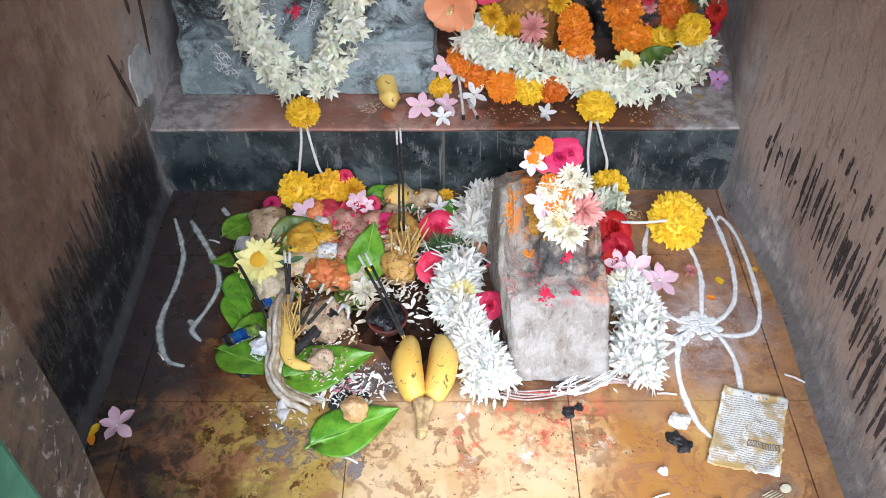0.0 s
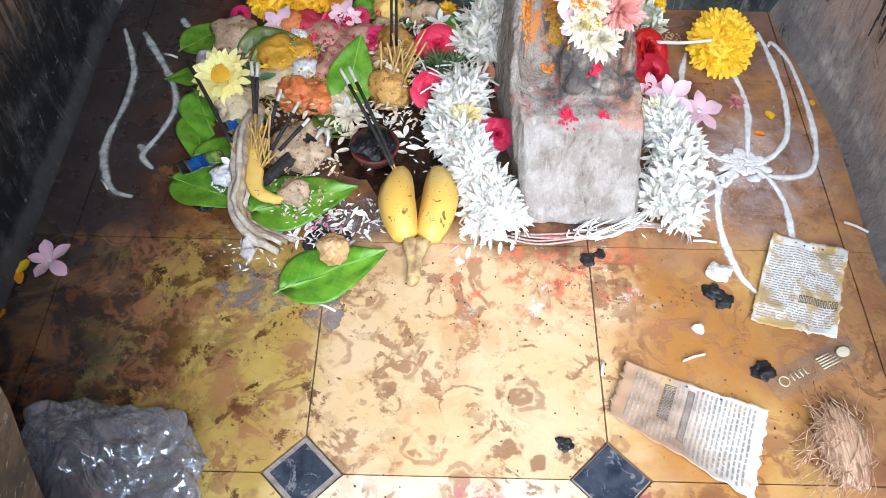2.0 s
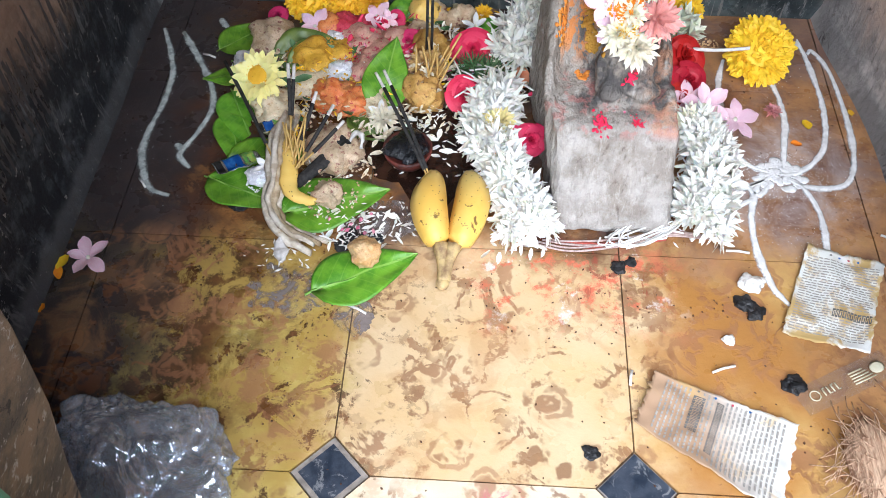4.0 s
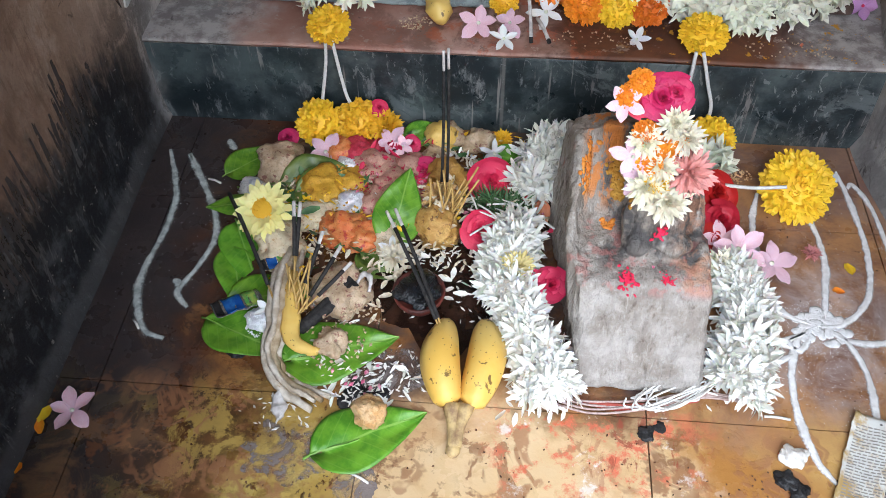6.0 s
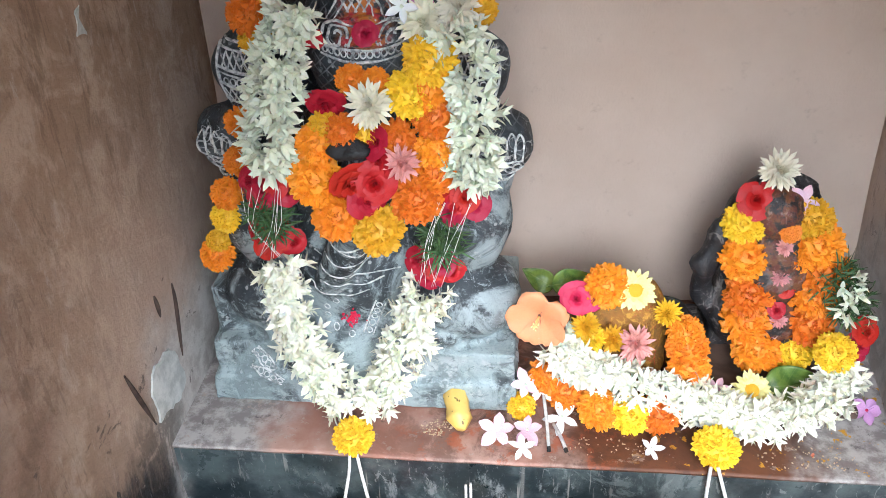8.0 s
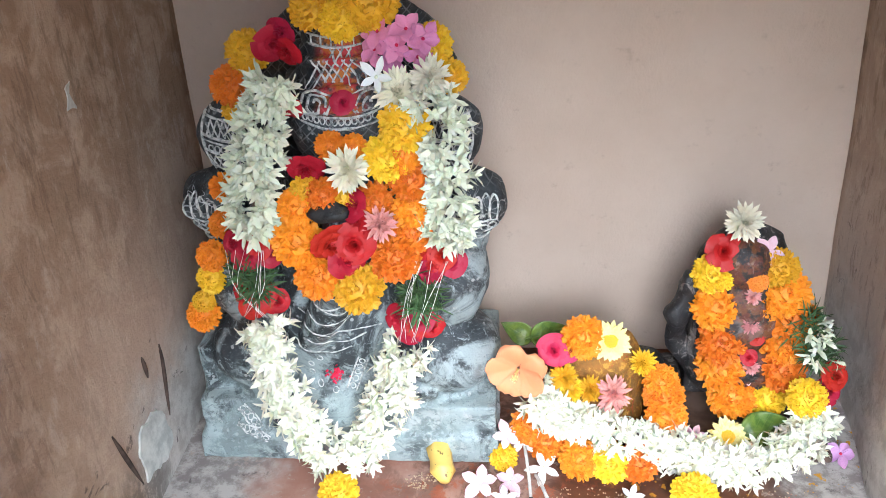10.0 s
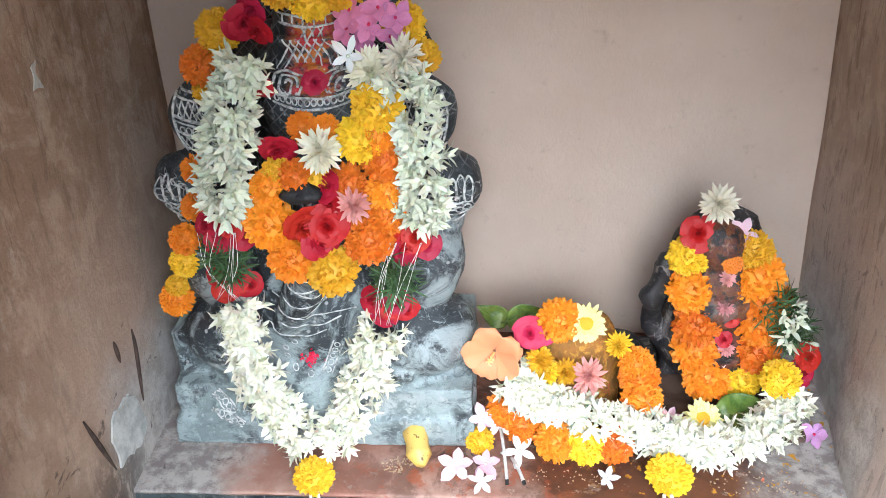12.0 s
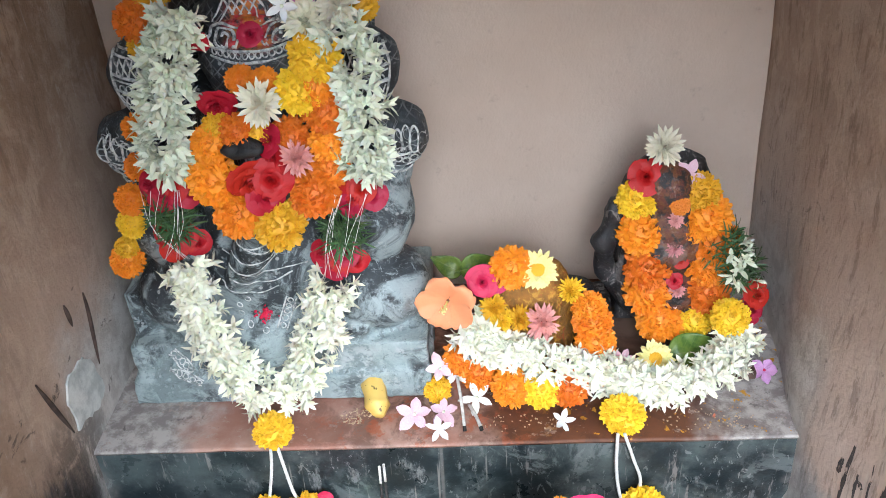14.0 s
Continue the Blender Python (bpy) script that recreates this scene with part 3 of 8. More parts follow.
        c = m.mix(m.math("MULTIPLY", rubbed, 0.4), c, m.mix(m.ramp(m.noise(90, 4), 0.4, 0.6), (0.30, 0.06, 0.03), (0.42, 0.15, 0.03)))
    return m.done(c, h, 0.6, 0.004)


M_IDOL = stone_mat("black_idol_stone", (0.022, 0.026, 0.03), (0.05, 0.06, 0.068), (0.44, 0.51, 0.52), 0.42, 1.0)
M_IDOL_SMALL = stone_mat("small_idol_stone", (0.016, 0.016, 0.018), (0.04, 0.036, 0.036), (0.28, 0.25, 0.23), 0.12)


WORN = bpy.data.textures.new("worn_stone", "CLOUDS")
WORN.noise_scale, WORN.noise_depth = 0.022, 4


def melted(name, bm, mat, voxel, smooth=6, relief=0.004):
    """Overlapping rough shapes fused into one carved body."""
    ob = part(name, bm, mat)
    r = ob.modifiers.new("fuse", "REMESH")
    r.mode, r.voxel_size, r.use_smooth_shade = "VOXEL", voxel, True
    s = ob.modifiers.new("soften", "SMOOTH")
    s.factor, s.iterations = 0.5, smooth
    d = ob.modifiers.new("worn", "DISPLACE")
    d.texture = WORN
    d.texture_coords, d.strength, d.mid_level = "GLOBAL", relief, 0.5
    return ob


def settle(ob):
    """Turns a fused body into a plain mesh, so that marks can be laid on its surface."""
    me = bpy.data.meshes.new_from_object(ob.evaluated_get(bpy.context.evaluated_depsgraph_get()))
    ob.modifiers.clear()
    ob.data = me
    bpy.context.view_layer.update()
    return ob


bm = bmesh.new()
add_box(bm, (-0.405, 1.097, LEDGE), (-0.016, 1.325, 0.165))
add_box(bm, (-0.398, 1.104, 0.16), (-0.02, 1.325, 0.212))
add_box(bm, (-0.40, 1.135, 0.20), (-0.30, 1.32, 0.272))
add_box(bm, (-0.315, 1.24, 0.2), (-0.085, 1.31, 0.58))
add_ball(bm, (-0.19, 1.275, 0.58), (0.125, 0.035, 0.11))
add_ball(bm, (-0.205, 1.185, 0.30), (0.115, 0.085, 0.115))        # belly
add_ball(bm, (-0.20, 1.20, 0.42), (0.115, 0.065, 0.10))           # chest
add_ball(bm, (-0.315, 1.165, 0.262), (0.075, 0.062, 0.058))       # folded legs
add_ball(bm, (-0.085, 1.165, 0.262), (0.070, 0.062, 0.060))
add_ball(bm, (-0.155, 1.145, 0.232), (0.10, 0.045, 0.030), (0, 12, 0))
add_ball(bm, (-0.265, 1.145, 0.232), (0.10, 0.045, 0.030), (0, -12, 0))
add_ball(bm, (-0.222, 1.128, 0.215), (0.045, 0.035, 0.05))        # lap pot
add_tube(bm, spline([(-0.175, 1.13, 0.54), (-0.185, 1.10, 0.45), (-0.215, 1.10, 0.36), (-0.245, 1.115, 0.30)], 14), lambda t: 0.034 - 0.016 * t, 12)
add_ball(bm, (-0.187, 1.165, 0.565), (0.062, 0.055, 0.06))        # head
add_tube(bm, [Vector((-0.185, 1.175, z)) for z in (0.59, 0.61, 0.615, 0.64, 0.645, 0.67, 0.69)], lambda t: 0.062 - 0.026 * t, 20)
add_ball(bm, (-0.185, 1.175, 0.69), (0.032, 0.032, 0.022))
for s, x in ((-1, -0.324), (1, -0.079)):
    add_ball(bm, (x, 1.195, 0.54), (0.045, 0.028, 0.05), (0, s * 12, 0))
    add_ball(bm, (x + s * 0.032, 1.185, 0.462), (0.042, 0.034, 0.042))
    add_ball(bm, (x + s * 0.020, 1.185, 0.412), (0.030, 0.030, 0.055), (0, s * 16, 0))
    add_ball(bm, (x + s * 0.005, 1.17, 0.36), (0.045, 0.05, 0.07), (0, s * 10, 0))
    for k in range(4):                                            # knuckles of the raised fists
        add_ball(bm, (x + s * (0.02 + 0.012 * k), 1.158, 0.495 - 0.011 * k), (0.010, 0.012, 0.012))
for k in range(7):                                                # drapery folds over the belly
    z = 0.30 + 0.014 * k
    add_tube(bm, spline([(-0.30 + 0.004 * k, 1.155, z + 0.018), (-0.21, 1.105 + 0.004 * k, z - 0.012), (-0.11 - 0.004 * k, 1.155, z + 0.016)], 14), 0.0055, 6)
for k in range(13):                                               # beaded chains on belly, chest and ankles
    a = 2.2 * (k / 12 - 0.5)
    add_ball(bm, (-0.205 + 0.095 * math.sin(a), 1.115 + 0.02 * (1 - math.cos(a)), 0.345 - 0.02 * math.cos(a)), (0.0052, 0.005, 0.0052), u=8, v=6)
    add_ball(bm, (-0.222 + 0.040 * math.sin(a), 1.095 + 0.012 * (1 - math.cos(a)), 0.205 - 0.018 * math.cos(a)), (0.004, 0.004, 0.004), u=8, v=6)
for k in range(6):
    for x, z in ((-0.345, 0.188), (-0.338, 0.172), (-0.14, 0.240)):
        add_ball(bm, (x + 0.009 * k, 1.098 if z < 0.2 else 1.105, z - 0.002 * k), (0.0045, 0.004, 0.005), u=8, v=6)
for z in (0.602, 0.622, 0.648):
    add_tube(bm, [Vector((-0.185 + (0.066 - (z - 0.6) * 0.26) * math.cos(q * 0.3), 1.175 + (0.066 - (z - 0.6) * 0.26) * math.sin(q * 0.3), z)) for q in range(22)], 0.005, 6)
rough_up(bm, 0.004, 30)
idol = melted("seated_idol", bm, M_IDOL, 0.0034, 3, 0.0045)
settle(idol)
M_POWDERED = Nodes("ash_filled_carving", 0.8)
M_POWDERED = M_POWDERED.done(M_POWDERED.mix(M_POWDERED.ramp(M_POWDERED.noise(130, 4, 0.7), 0.34, 0.58), (0.24, 0.26, 0.26), (0.74, 0.75, 0.73)), M_POWDERED.noise(400, 3), 0.5, 0.001)
orn = bmesh.new()


def carved(pts, r=0.0015, n=None):
    """A raised chalky line on the idol's front along (x, z) points."""
    run = []
    path = spline([(x, 0, z) for x, z in pts], n or 10 * (len(pts) - 1) + 1) if len(pts) > 2 else [Vector((pts[0][0] + (pts[1][0] - pts[0][0]) * k / 8, 0, pts[0][1] + (pts[1][1] - pts[0][1]) * k / 8)) for k in range(9)]
    for q in path + [None]:
        hit = idol.ray_cast((q.x, 0.9, q.z), (0, 1, 0)) if q else (False, None)
        if hit[0] and (not run or (hit[1] - run[-1]).length < 0.014):
            run.append(hit[1] + Vector((0, -r * 0.4, 0)))
        else:
            if len(run) > 2:
                add_tube(orn, run, lambda t: r * (0.95 + 0.6 * noise.noise(Vector((t * 7, run[0].x * 90, run[0].z * 70)))), 5)
            run = [hit[1] + Vector((0, -r * 0.4, 0))] if hit[0] else []


def ring(x, z, a, b=None, r=0.0012):
    carved([(x + a * math.cos(k * math.pi / 4), z + (b or a) * math.sin(k * math.pi / 4)) for k in range(9)], r, 18)


def scroll(x, z, a, turn):
    carved([(x + turn * a * (1 - k / 15) * math.cos(k * 0.75), z + a * (1 - k / 15) * math.sin(k * 0.75)) for k in range(13)], 0.0016, 40)


for z in (0.582, 0.5935):                                         # head band with a row of beads
    carved([(-0.226, z + 0.003), (-0.205, z - 0.001), (-0.18, z - 0.002), (-0.155, z - 0.001), (-0.134, z + 0.003)], 0.0017)
for k in range(13):
    ring(-0.221 + 0.0068 * k, 0.587 + 0.00008 * (k - 6) ** 2, 0.0028, 0.0034, 0.0009)
for turn, x in ((1, -0.2065), (-1, -0.1505)):                     # scrolls of the crown's brow
    scroll(x, 0.6055, 0.0125, turn)
    carved([(x - turn * 0.018, 0.597), (x - turn * 0.014, 0.614), (x + turn * 0.002, 0.622), (x + turn * 0.018, 0.616)], 0.0017)
    carved([(x + turn * 0.013, 0.598), (x + turn * 0.017, 0.607), (x + turn * 0.018, 0.616)], 0.0014)
    for k in range(5):
        carved([(x - turn * 0.014 + turn * 0.006 * k, 0.598), (x - turn * 0.012 + turn * 0.006 * k, 0.6015)], 0.0012)
for k in range(-3, 12):                                           # net over the tall crown
    for turn in (1, -1):
        a, b = (-0.216 + 0.0085 * k, 0.622), (-0.216 + 0.0085 * k + turn * 0.024, 0.660)
        if -0.222 < a[0] < -0.145 and -0.219 < b[0] < -0.15:
            carved([a, b], 0.0011)
for z in (0.6625, 0.6725):
    carved([(-0.216, z), (-0.185, z - 0.002), (-0.152, z)], 0.0015)
for k in range(6):
    carved([(-0.210 + 0.0115 * k, 0.6625), (-0.210 + 0.0115 * k, 0.6725)], 0.0011)
for mirror in (False, True):                                      # the raised upper hands, ringed and netted
    f = (lambda x: -0.403 - x) if mirror else (lambda x: x)
    for z, w in ((0.578, 0.0016), (0.569, 0.0018), (0.546, 0.0022), (0.5395, 0.0013), (0.527, 0.0018), (0.506, 0.0015)):
        carved([(f(-0.356), z + 0.004), (f(-0.338), z), (f(-0.318), z - 0.003), (f(-0.300), z - 0.003)], w)
    for k in range(7):
        x = -0.352 + 0.008 * k
        carved([(f(x), 0.568), (f(x + 0.008), 0.547)], 0.0011)
        carved([(f(x + 0.008), 0.568), (f(x), 0.547)], 0.0011)
        ring(f(x + 0.004), 0.533 - 0.0004 * k, 0.0034, 0.0042, 0.0010)
        carved([(f(x), 0.525), (f(x + 0.008), 0.507)], 0.0010)
        carved([(f(x + 0.008), 0.525), (f(x), 0.507)], 0.0010)
    carved([(f(-0.352), 0.575), (f(-0.358), 0.55), (f(-0.354), 0.52), (f(-0.345), 0.50)], 0.0018)
    for k in range(4):                                            # fingers and bangles of the lower hands
        x, z = -0.381 + 0.009 * k, 0.470 + 0.004 * math.sin(k * 1.3)
        carved([(f(x - 0.003), z - 0.020), (f(x - 0.005), z), (f(x), z + 0.010), (f(x + 0.005), z), (f(x + 0.003), z - 0.020)], 0.0013)
        ring(f(x + 0.002), 0.440 - 0.004 * (k % 2), 0.0045, 0.005, 0.0012)
    for z in (0.450, 0.431, 0.424):
        carved([(f(-0.386), z + 0.004), (f(-0.368), z - 0.003), (f(-0.346), z + 0.003)], 0.0015)
for k in range(9):                                                # folds and chains over belly and lap
    z, a = 0.300 + 0.013 * k, -0.262 + 0.05 * ((k * 0.37) % 1)
    carved([(a, z + 0.010), (a + 0.02, z + 0.001), (a + 0.045, z - 0.004 + 0.004 * (k % 3)), (a + 0.07, z + 0.006 + 0.005 * (k % 2))], 0.0009)
for x0, z0, x1, z1 in ((-0.180, 0.287, -0.198, 0.240), (-0.352, 0.182, -0.312, 0.160), (-0.345, 0.206, -0.322, 0.178)):
    d = Vector((x1 - x0, z1 - z0)).normalized()
    nx, nz = -d.y * 0.006, d.x * 0.006
    carved([(x0 + nx, z0 + nz), (x1 + nx, z1 + nz)], 0.0012)
    carved([(x0 - nx, z0 - nz), (x1 - nx, z1 - nz)], 0.0012)
    for k in range(5):
        ring(x0 + (x1 - x0) * (k + 0.5) / 5, z0 + (z1 - z0) * (k + 0.5) / 5, 0.0036, 0.0036, 0.0009)
for k in range(5):
    ring(-0.213 + 0.036 * math.cos(k * 0.6 + 2.2), 0.265 + 0.024 * math.sin(k * 0.6 + 2.2), 0.0036, 0.0036, 0.0007)
for fc in orn.faces:
    fc.material_index = 1
orn.from_mesh(idol.data)
orn.to_mesh(idol.data)
orn.free()
idol.data.materials.append(M_POWDERED)
idol.data.shade_smooth()
tagged(idol, "black carved stone seated idol dusted with white ash", "statue")

bm = bmesh.new()
add_ball(bm, (0.300, 1.265, 0.275), (0.072, 0.032, 0.118))
add_box(bm, (0.238, 1.235, 0.132), (0.374, 1.30, 0.26))
add_ball(bm, (0.305, 1.225, 0.20), (0.075, 0.045, 0.06))
add_ball(bm, (0.30, 1.222, 0.28), (0.05, 0.04, 0.07))
add_ball(bm, (0.29, 1.222, 0.355), (0.032, 0.03, 0.036))
add_tube(bm, spline([(0.25, 1.235, 0.18), (0.222, 1.235, 0.22), (0.216, 1.225, 0.265), (0.232, 1.225, 0.32)], 12), 0.015, 8)
add_ball(bm, (0.213, 1.222, 0.275), (0.017, 0.016, 0.018))
add_ball(bm, (0.228, 1.225, 0.322), (0.016, 0.016, 0.022))
rough_up(bm, 0.005, 40, 3)
tagged(melted("small_idol", bm, M_IDOL_SMALL, 0.0035), "small black carved stone idol with arched back", "statue")

bm = bmesh.new()
add_box(bm, (0.20, 1.115, LEDGE), (0.405, 1.32, 0.136), 0.004, 3)
bmesh.ops.subdivide_edges(bm, edges=[e for e in bm.edges if e.calc_length() > 0.05], cuts=8, use_grid_fill=True)
rough_up(bm, 0.002, 30)
M_SLAB = plain("oily_brown_slab", (0.07, 0.042, 0.03), (0.15, 0.095, 0.07), 30, 0.4)
tagged(part("stone_slab", bm, M_SLAB), "oily brown stone slab under the small idol", "slab")

M_TURMERIC = Nodes("turmeric_smeared_stone", 0.6)
c = M_TURMERIC.mix(M_TURMERIC.ramp(M_TURMERIC.noise(35, 5, 0.7), 0.35, 0.65), (0.22, 0.12, 0.03), (0.44, 0.19, 0.03))
c = M_TURMERIC.mix(M_TURMERIC.ramp(M_TURMERIC.noise(70, 6, 0.75, 0.5), 0.52, 0.60), c, (0.66, 0.36, 0.05))
c = M_TURMERIC.mix(M_TURMERIC.ramp(M_TURMERIC.noise(55, 5, 0.7, 0.8), 0.60, 0.66), c, (0.55, 0.07, 0.03))
M_TURMERIC = M_TURMERIC.done(c, M_TURMERIC.noise(150, 6, 0.75), 0.9, 0.003)
bm = bmesh.new()
add_ball(bm, (0.115, 1.20, 0.185), (0.062, 0.055, 0.088), u=32, v=24)
add_ball(bm, (0.10, 1.185, 0.15), (0.075, 0.06, 0.05), u=32, v=24)
rough_up(bm, 0.006, 25)
tagged(melted("turmeric_mound", bm, M_TURMERIC, 0.004), "rounded stone smeared with turmeric and vermilion paste", "stone")
bm = bmesh.new()
add_tube(bm, spline([(0.12, 1.27, 0.19), (0.15, 1.25, 0.190), (0.172, 1.24, 0.196), (0.19, 1.245, 0.188), (0.206, 1.24, 0.170), (0.222, 1.235, 0.150), (0.215, 1.24, LEDGE + 0.01)], 30), lambda t: 0.009 + 0.006 * math.sin(t * 3.1), 10)
add_box(bm, (0.13, 1.245, LEDGE), (0.235, 1.29, 0.165))
tagged(melted("serpent_stone", bm, M_IDOL_SMALL, 0.004), "low black stone with a coiled ridge", "stone")


def stele():
    """A leaning votive stone: a plain sloped face below, a hollow with a worn relief above."""
    bm = bmesh.new()
    prof = [(0.650, 0.0), (0.657, 0.02), (0.688, 0.10), (0.697, 0.113), (0.735, 0.125), (0.762, 0.165), (0.785, 0.196), (0.81, 0.203), (0.845, 0.19), (0.87, 0.15), (0.88, 0.0)]
    n = 16
    rows = []
    for y, z in prof:
        s = z / 0.2
        x0, x1 = 0.084 - 0.030 * min(1, max(0, (y - 0.655) / 0.07)) + 0.012 * s, 0.202 - 0.010 * s
        row = []
        for k in range(n + 1):
            u = k / n
            x = x0 + (x1 - x0) * u
            rim = min(u, 1 - u) * n
            yy, zz = y, z
            if 0.12 < z and y < 0.79 and rim > 1.2:      # the hollow behind the frame
                yy += 0.03
                zz -= 0.006
            if z > 0.15:
                zz -= 0.05 * (2 * u - 1) ** 2 * (1 if u > 0.5 else 0.25)
            row.append(bm.verts.new((x, yy, max(zz, 0))))
        rows.append(row)
    for r0, r1 in zip(rows, rows[1:]):
        for k in range(n):
            bm.faces.new((r0[k], r0[k + 1], r1[k + 1], r1[k]))
    bm.faces.new([r[0] for r in rows][::-1])
    bm.faces.new([r[-1] for r in rows])
    bm.faces.new(rows[0] + rows[-1][::-1])
    bmesh.ops.recalc_face_normals(bm, faces=bm.faces)
    add_ball(bm, (0.143, 0.752, 0.14), (0.032, 0.022, 0.032))
    add_ball(bm, (0.128, 0.735, 0.128), (0.016, 0.016, 0.012))
    add_ball(bm, (0.16, 0.735, 0.128), (0.018, 0.016, 0.012))
    add_ball(bm, (0.143, 0.77, 0.178), (0.02, 0.018, 0.02))
    return bm


def stele_mat():
    m = Nodes("weathered_grey_stone", 0.75)
    y, z = m.axis(1), m.axis(2)
    c = m.mix(m.ramp(m.noise(22, 6, 0.7), 0.35, 0.68), (0.30, 0.26, 0.215), (0.43, 0.39, 0.34))
    streak = m.noise(85, 5, 0.7, 0.4, stretch=(2.0, 1.6, 0.28))
    c = m.mix(m.ramp(streak, 0.52, 0.66), c, (0.20, 0.165, 0.13))
    c = m.mix(m.math("MULTIPLY", m.ramp(streak, 0.46, 0.36), 0.6), c, (0.58, 0.55, 0.50))
    chalk = m.math("MULTIPLY", m.ramp(m.noise(24, 7, 0.7), 0.36, 0.60), m.ramp(y, 0.712, 0.69))
    c = m.mix(m.math("MULTIPLY", chalk, 0.75), c, (0.60, 0.57, 0.53))
    c = m.mix(m.math("MULTIPLY", m.ramp(m.noise(40, 6, 0.7, 0.5), 0.50, 0.60), m.math("MULTIPLY", m.ramp(y, 0.712, 0.69), 0.55)), c, (0.36, 0.32, 0.28))
    pit = m.math("MULTIPLY", m.ramp(m.noise(110, 4, 0.7), 0.60, 0.68), m.ramp(y, 0.72, 0.68))
    c = m.mix(m.math("MULTIPLY", pit, 0.3), c, (0.22, 0.19, 0.17))
    oil = m.math("MULTIPLY", m.ramp(m.noise(28, 4), 0.42, 0.55), m.math("MULTIPLY", m.ramp(y, 0.70, 0.73), m.ramp(m.axis(0), 0.088, 0.10)))
    c = m.mix(m.math("MULTIPLY", oil, 0.85), c, (0.06, 0.058, 0.06))
    red = m.math("MULTIPLY", m.ramp(m.noise(60, 4), 0.5, 0.6), m.math("MULTIPLY", m.ramp(z, 0.100, 0.108), m.ramp(z, 0.126, 0.118)))
    c = m.mix(m.math("MULTIPLY", red, 0.4), c, (0.62, 0.20, 0.17))
    lip = m.math("MULTIPLY", m.ramp(m.noise(38, 5, 0.7), 0.46, 0.6), m.math("MULTIPLY", m.ramp(z, 0.103, 0.11), m.ramp(m.axis(0), 0.15, 0.18)))
    c = m.mix(m.math("MULTIPLY", lip, 0.6), c, (0.66, 0.33, 0.18))
    paste = m.math("MULTIPLY", m.ramp(m.noise(48, 5, 0.7, 0.5, stretch=(1.6, 1, 0.5)), 0.47, 0.55), m.math("MULTIPLY", m.ramp(z, 0.12, 0.15), m.ramp(m.math("ABSOLUTE", m.math("SUBTRACT", m.axis(0), 0.094)), 0.024, 0.012)))
    c = m.mix(m.math("MULTIPLY", paste, 0.85), c, (0.72, 0.25, 0.03))
    return m.done(c, m.math("ADD", m.noise(60, 6, 0.7), m.math("MULTIPLY", streak, 1.2)), 0.9, 0.005)


ob = melted("votive_stone", stele(), stele_mat(), 0.0028, 4, 0.006)
votive = settle(ob)
normals = [v.normal.copy() for v in votive.data.vertices]
for v, q in zip(votive.data.vertices, normals):
    c = v.co
    furrow = noise.noise(Vector((c.x * 120, c.y * 110 - c.z * 45, c.z * 9))) + 0.5 * noise.noise(Vector((c.x * 260, c.y * 240 - c.z * 90, c.z * 20)))
    flank = min(1.0, max(0.15, 1.2 * abs(q.x) + (0.5 if c.x < 0.088 else 0)))
    v.co = c + q * (0.0034 * furrow * flank + 0.0016 * noise.noise(c * 70))
votive.data.update()
bpy.context.view_layer.update()
tagged(ob, "leaning grey weathered votive stone with a worn relief", "votive stone")

# ---- flowers, leaves: shared meshes ----


def add_petal(bm, m, length, width, curl=0.2, cup=0.0, segs=3, wide=0.6, index=0, notch=0.0, across=1, ruffle=0.0, round_tip=0.6):
    """A petal along local x, facing local z. wide: where along it is broadest."""
    rows = []
    a = math.log(0.5) / math.log(wide)
    for k in range(segs + 1):
        u = 1 - (1 - k / segs) ** 1.5
        w = width * 0.5 * max(0.14, math.sin(math.pi * min(1, 0.05 + u ** a * 0.90)) ** round_tip)
        row = []
        for j in range(-across, across + 1):
            s = j / across
            x = length * u - (notch * length if k == segs and j == 0 else 0) - 0.10 * length * s * s * u
            z = curl * length * u * u + s * s * cup * w + (RNG_PETAL.uniform(-1, 1) * ruffle * length * u if ruffle else 0)
            row.append(bm.verts.new(m @ Vector((x, s * w, z))))
        rows.append(row)
    for p, q in zip(rows, rows[1:]):
        for j in range(2 * across):
            bm.faces.new((p[j], q[j], q[j + 1], p[j + 1])).material_index = index


RNG_PETAL = random.Random(5)


def knit(bm):
    """Joins the loose petals of one bloom at its heart, so that it is one body."""
    seen, ends = set(), []
    for v0 in bm.verts:
        if v0 in seen:
            continue
        stack, best = [v0], v0
        seen.add(v0)
        while stack:
            v = stack.pop()
            if v.co.length_squared < best.co.length_squared:
                best = v
            for e in v.link_edges:
                w = e.other_vert(v)
                if w not in seen:
                    seen.add(w)
                    stack.append(w)
        ends.append(best)
    for v, w in zip(ends, ends[1:]):
        bm.faces.new((v, w, v.link_edges[0].other_vert(v)))
    return bm


def ray_pose(az, el, r=0.0, jitter=0.0, rng=random):
    """A pose whose x axis points out at that azimuth and elevation (degrees), r from the centre."""
    j = lambda: rng.uniform(-jitter, jitter)
    return pose(0, 0, 0, 0, 0, az + j()) @ pose(0, 0, 0, 0, -(el + j()), 0) @ pose(r, 0, 0, j() * 1.5, 0, 0)


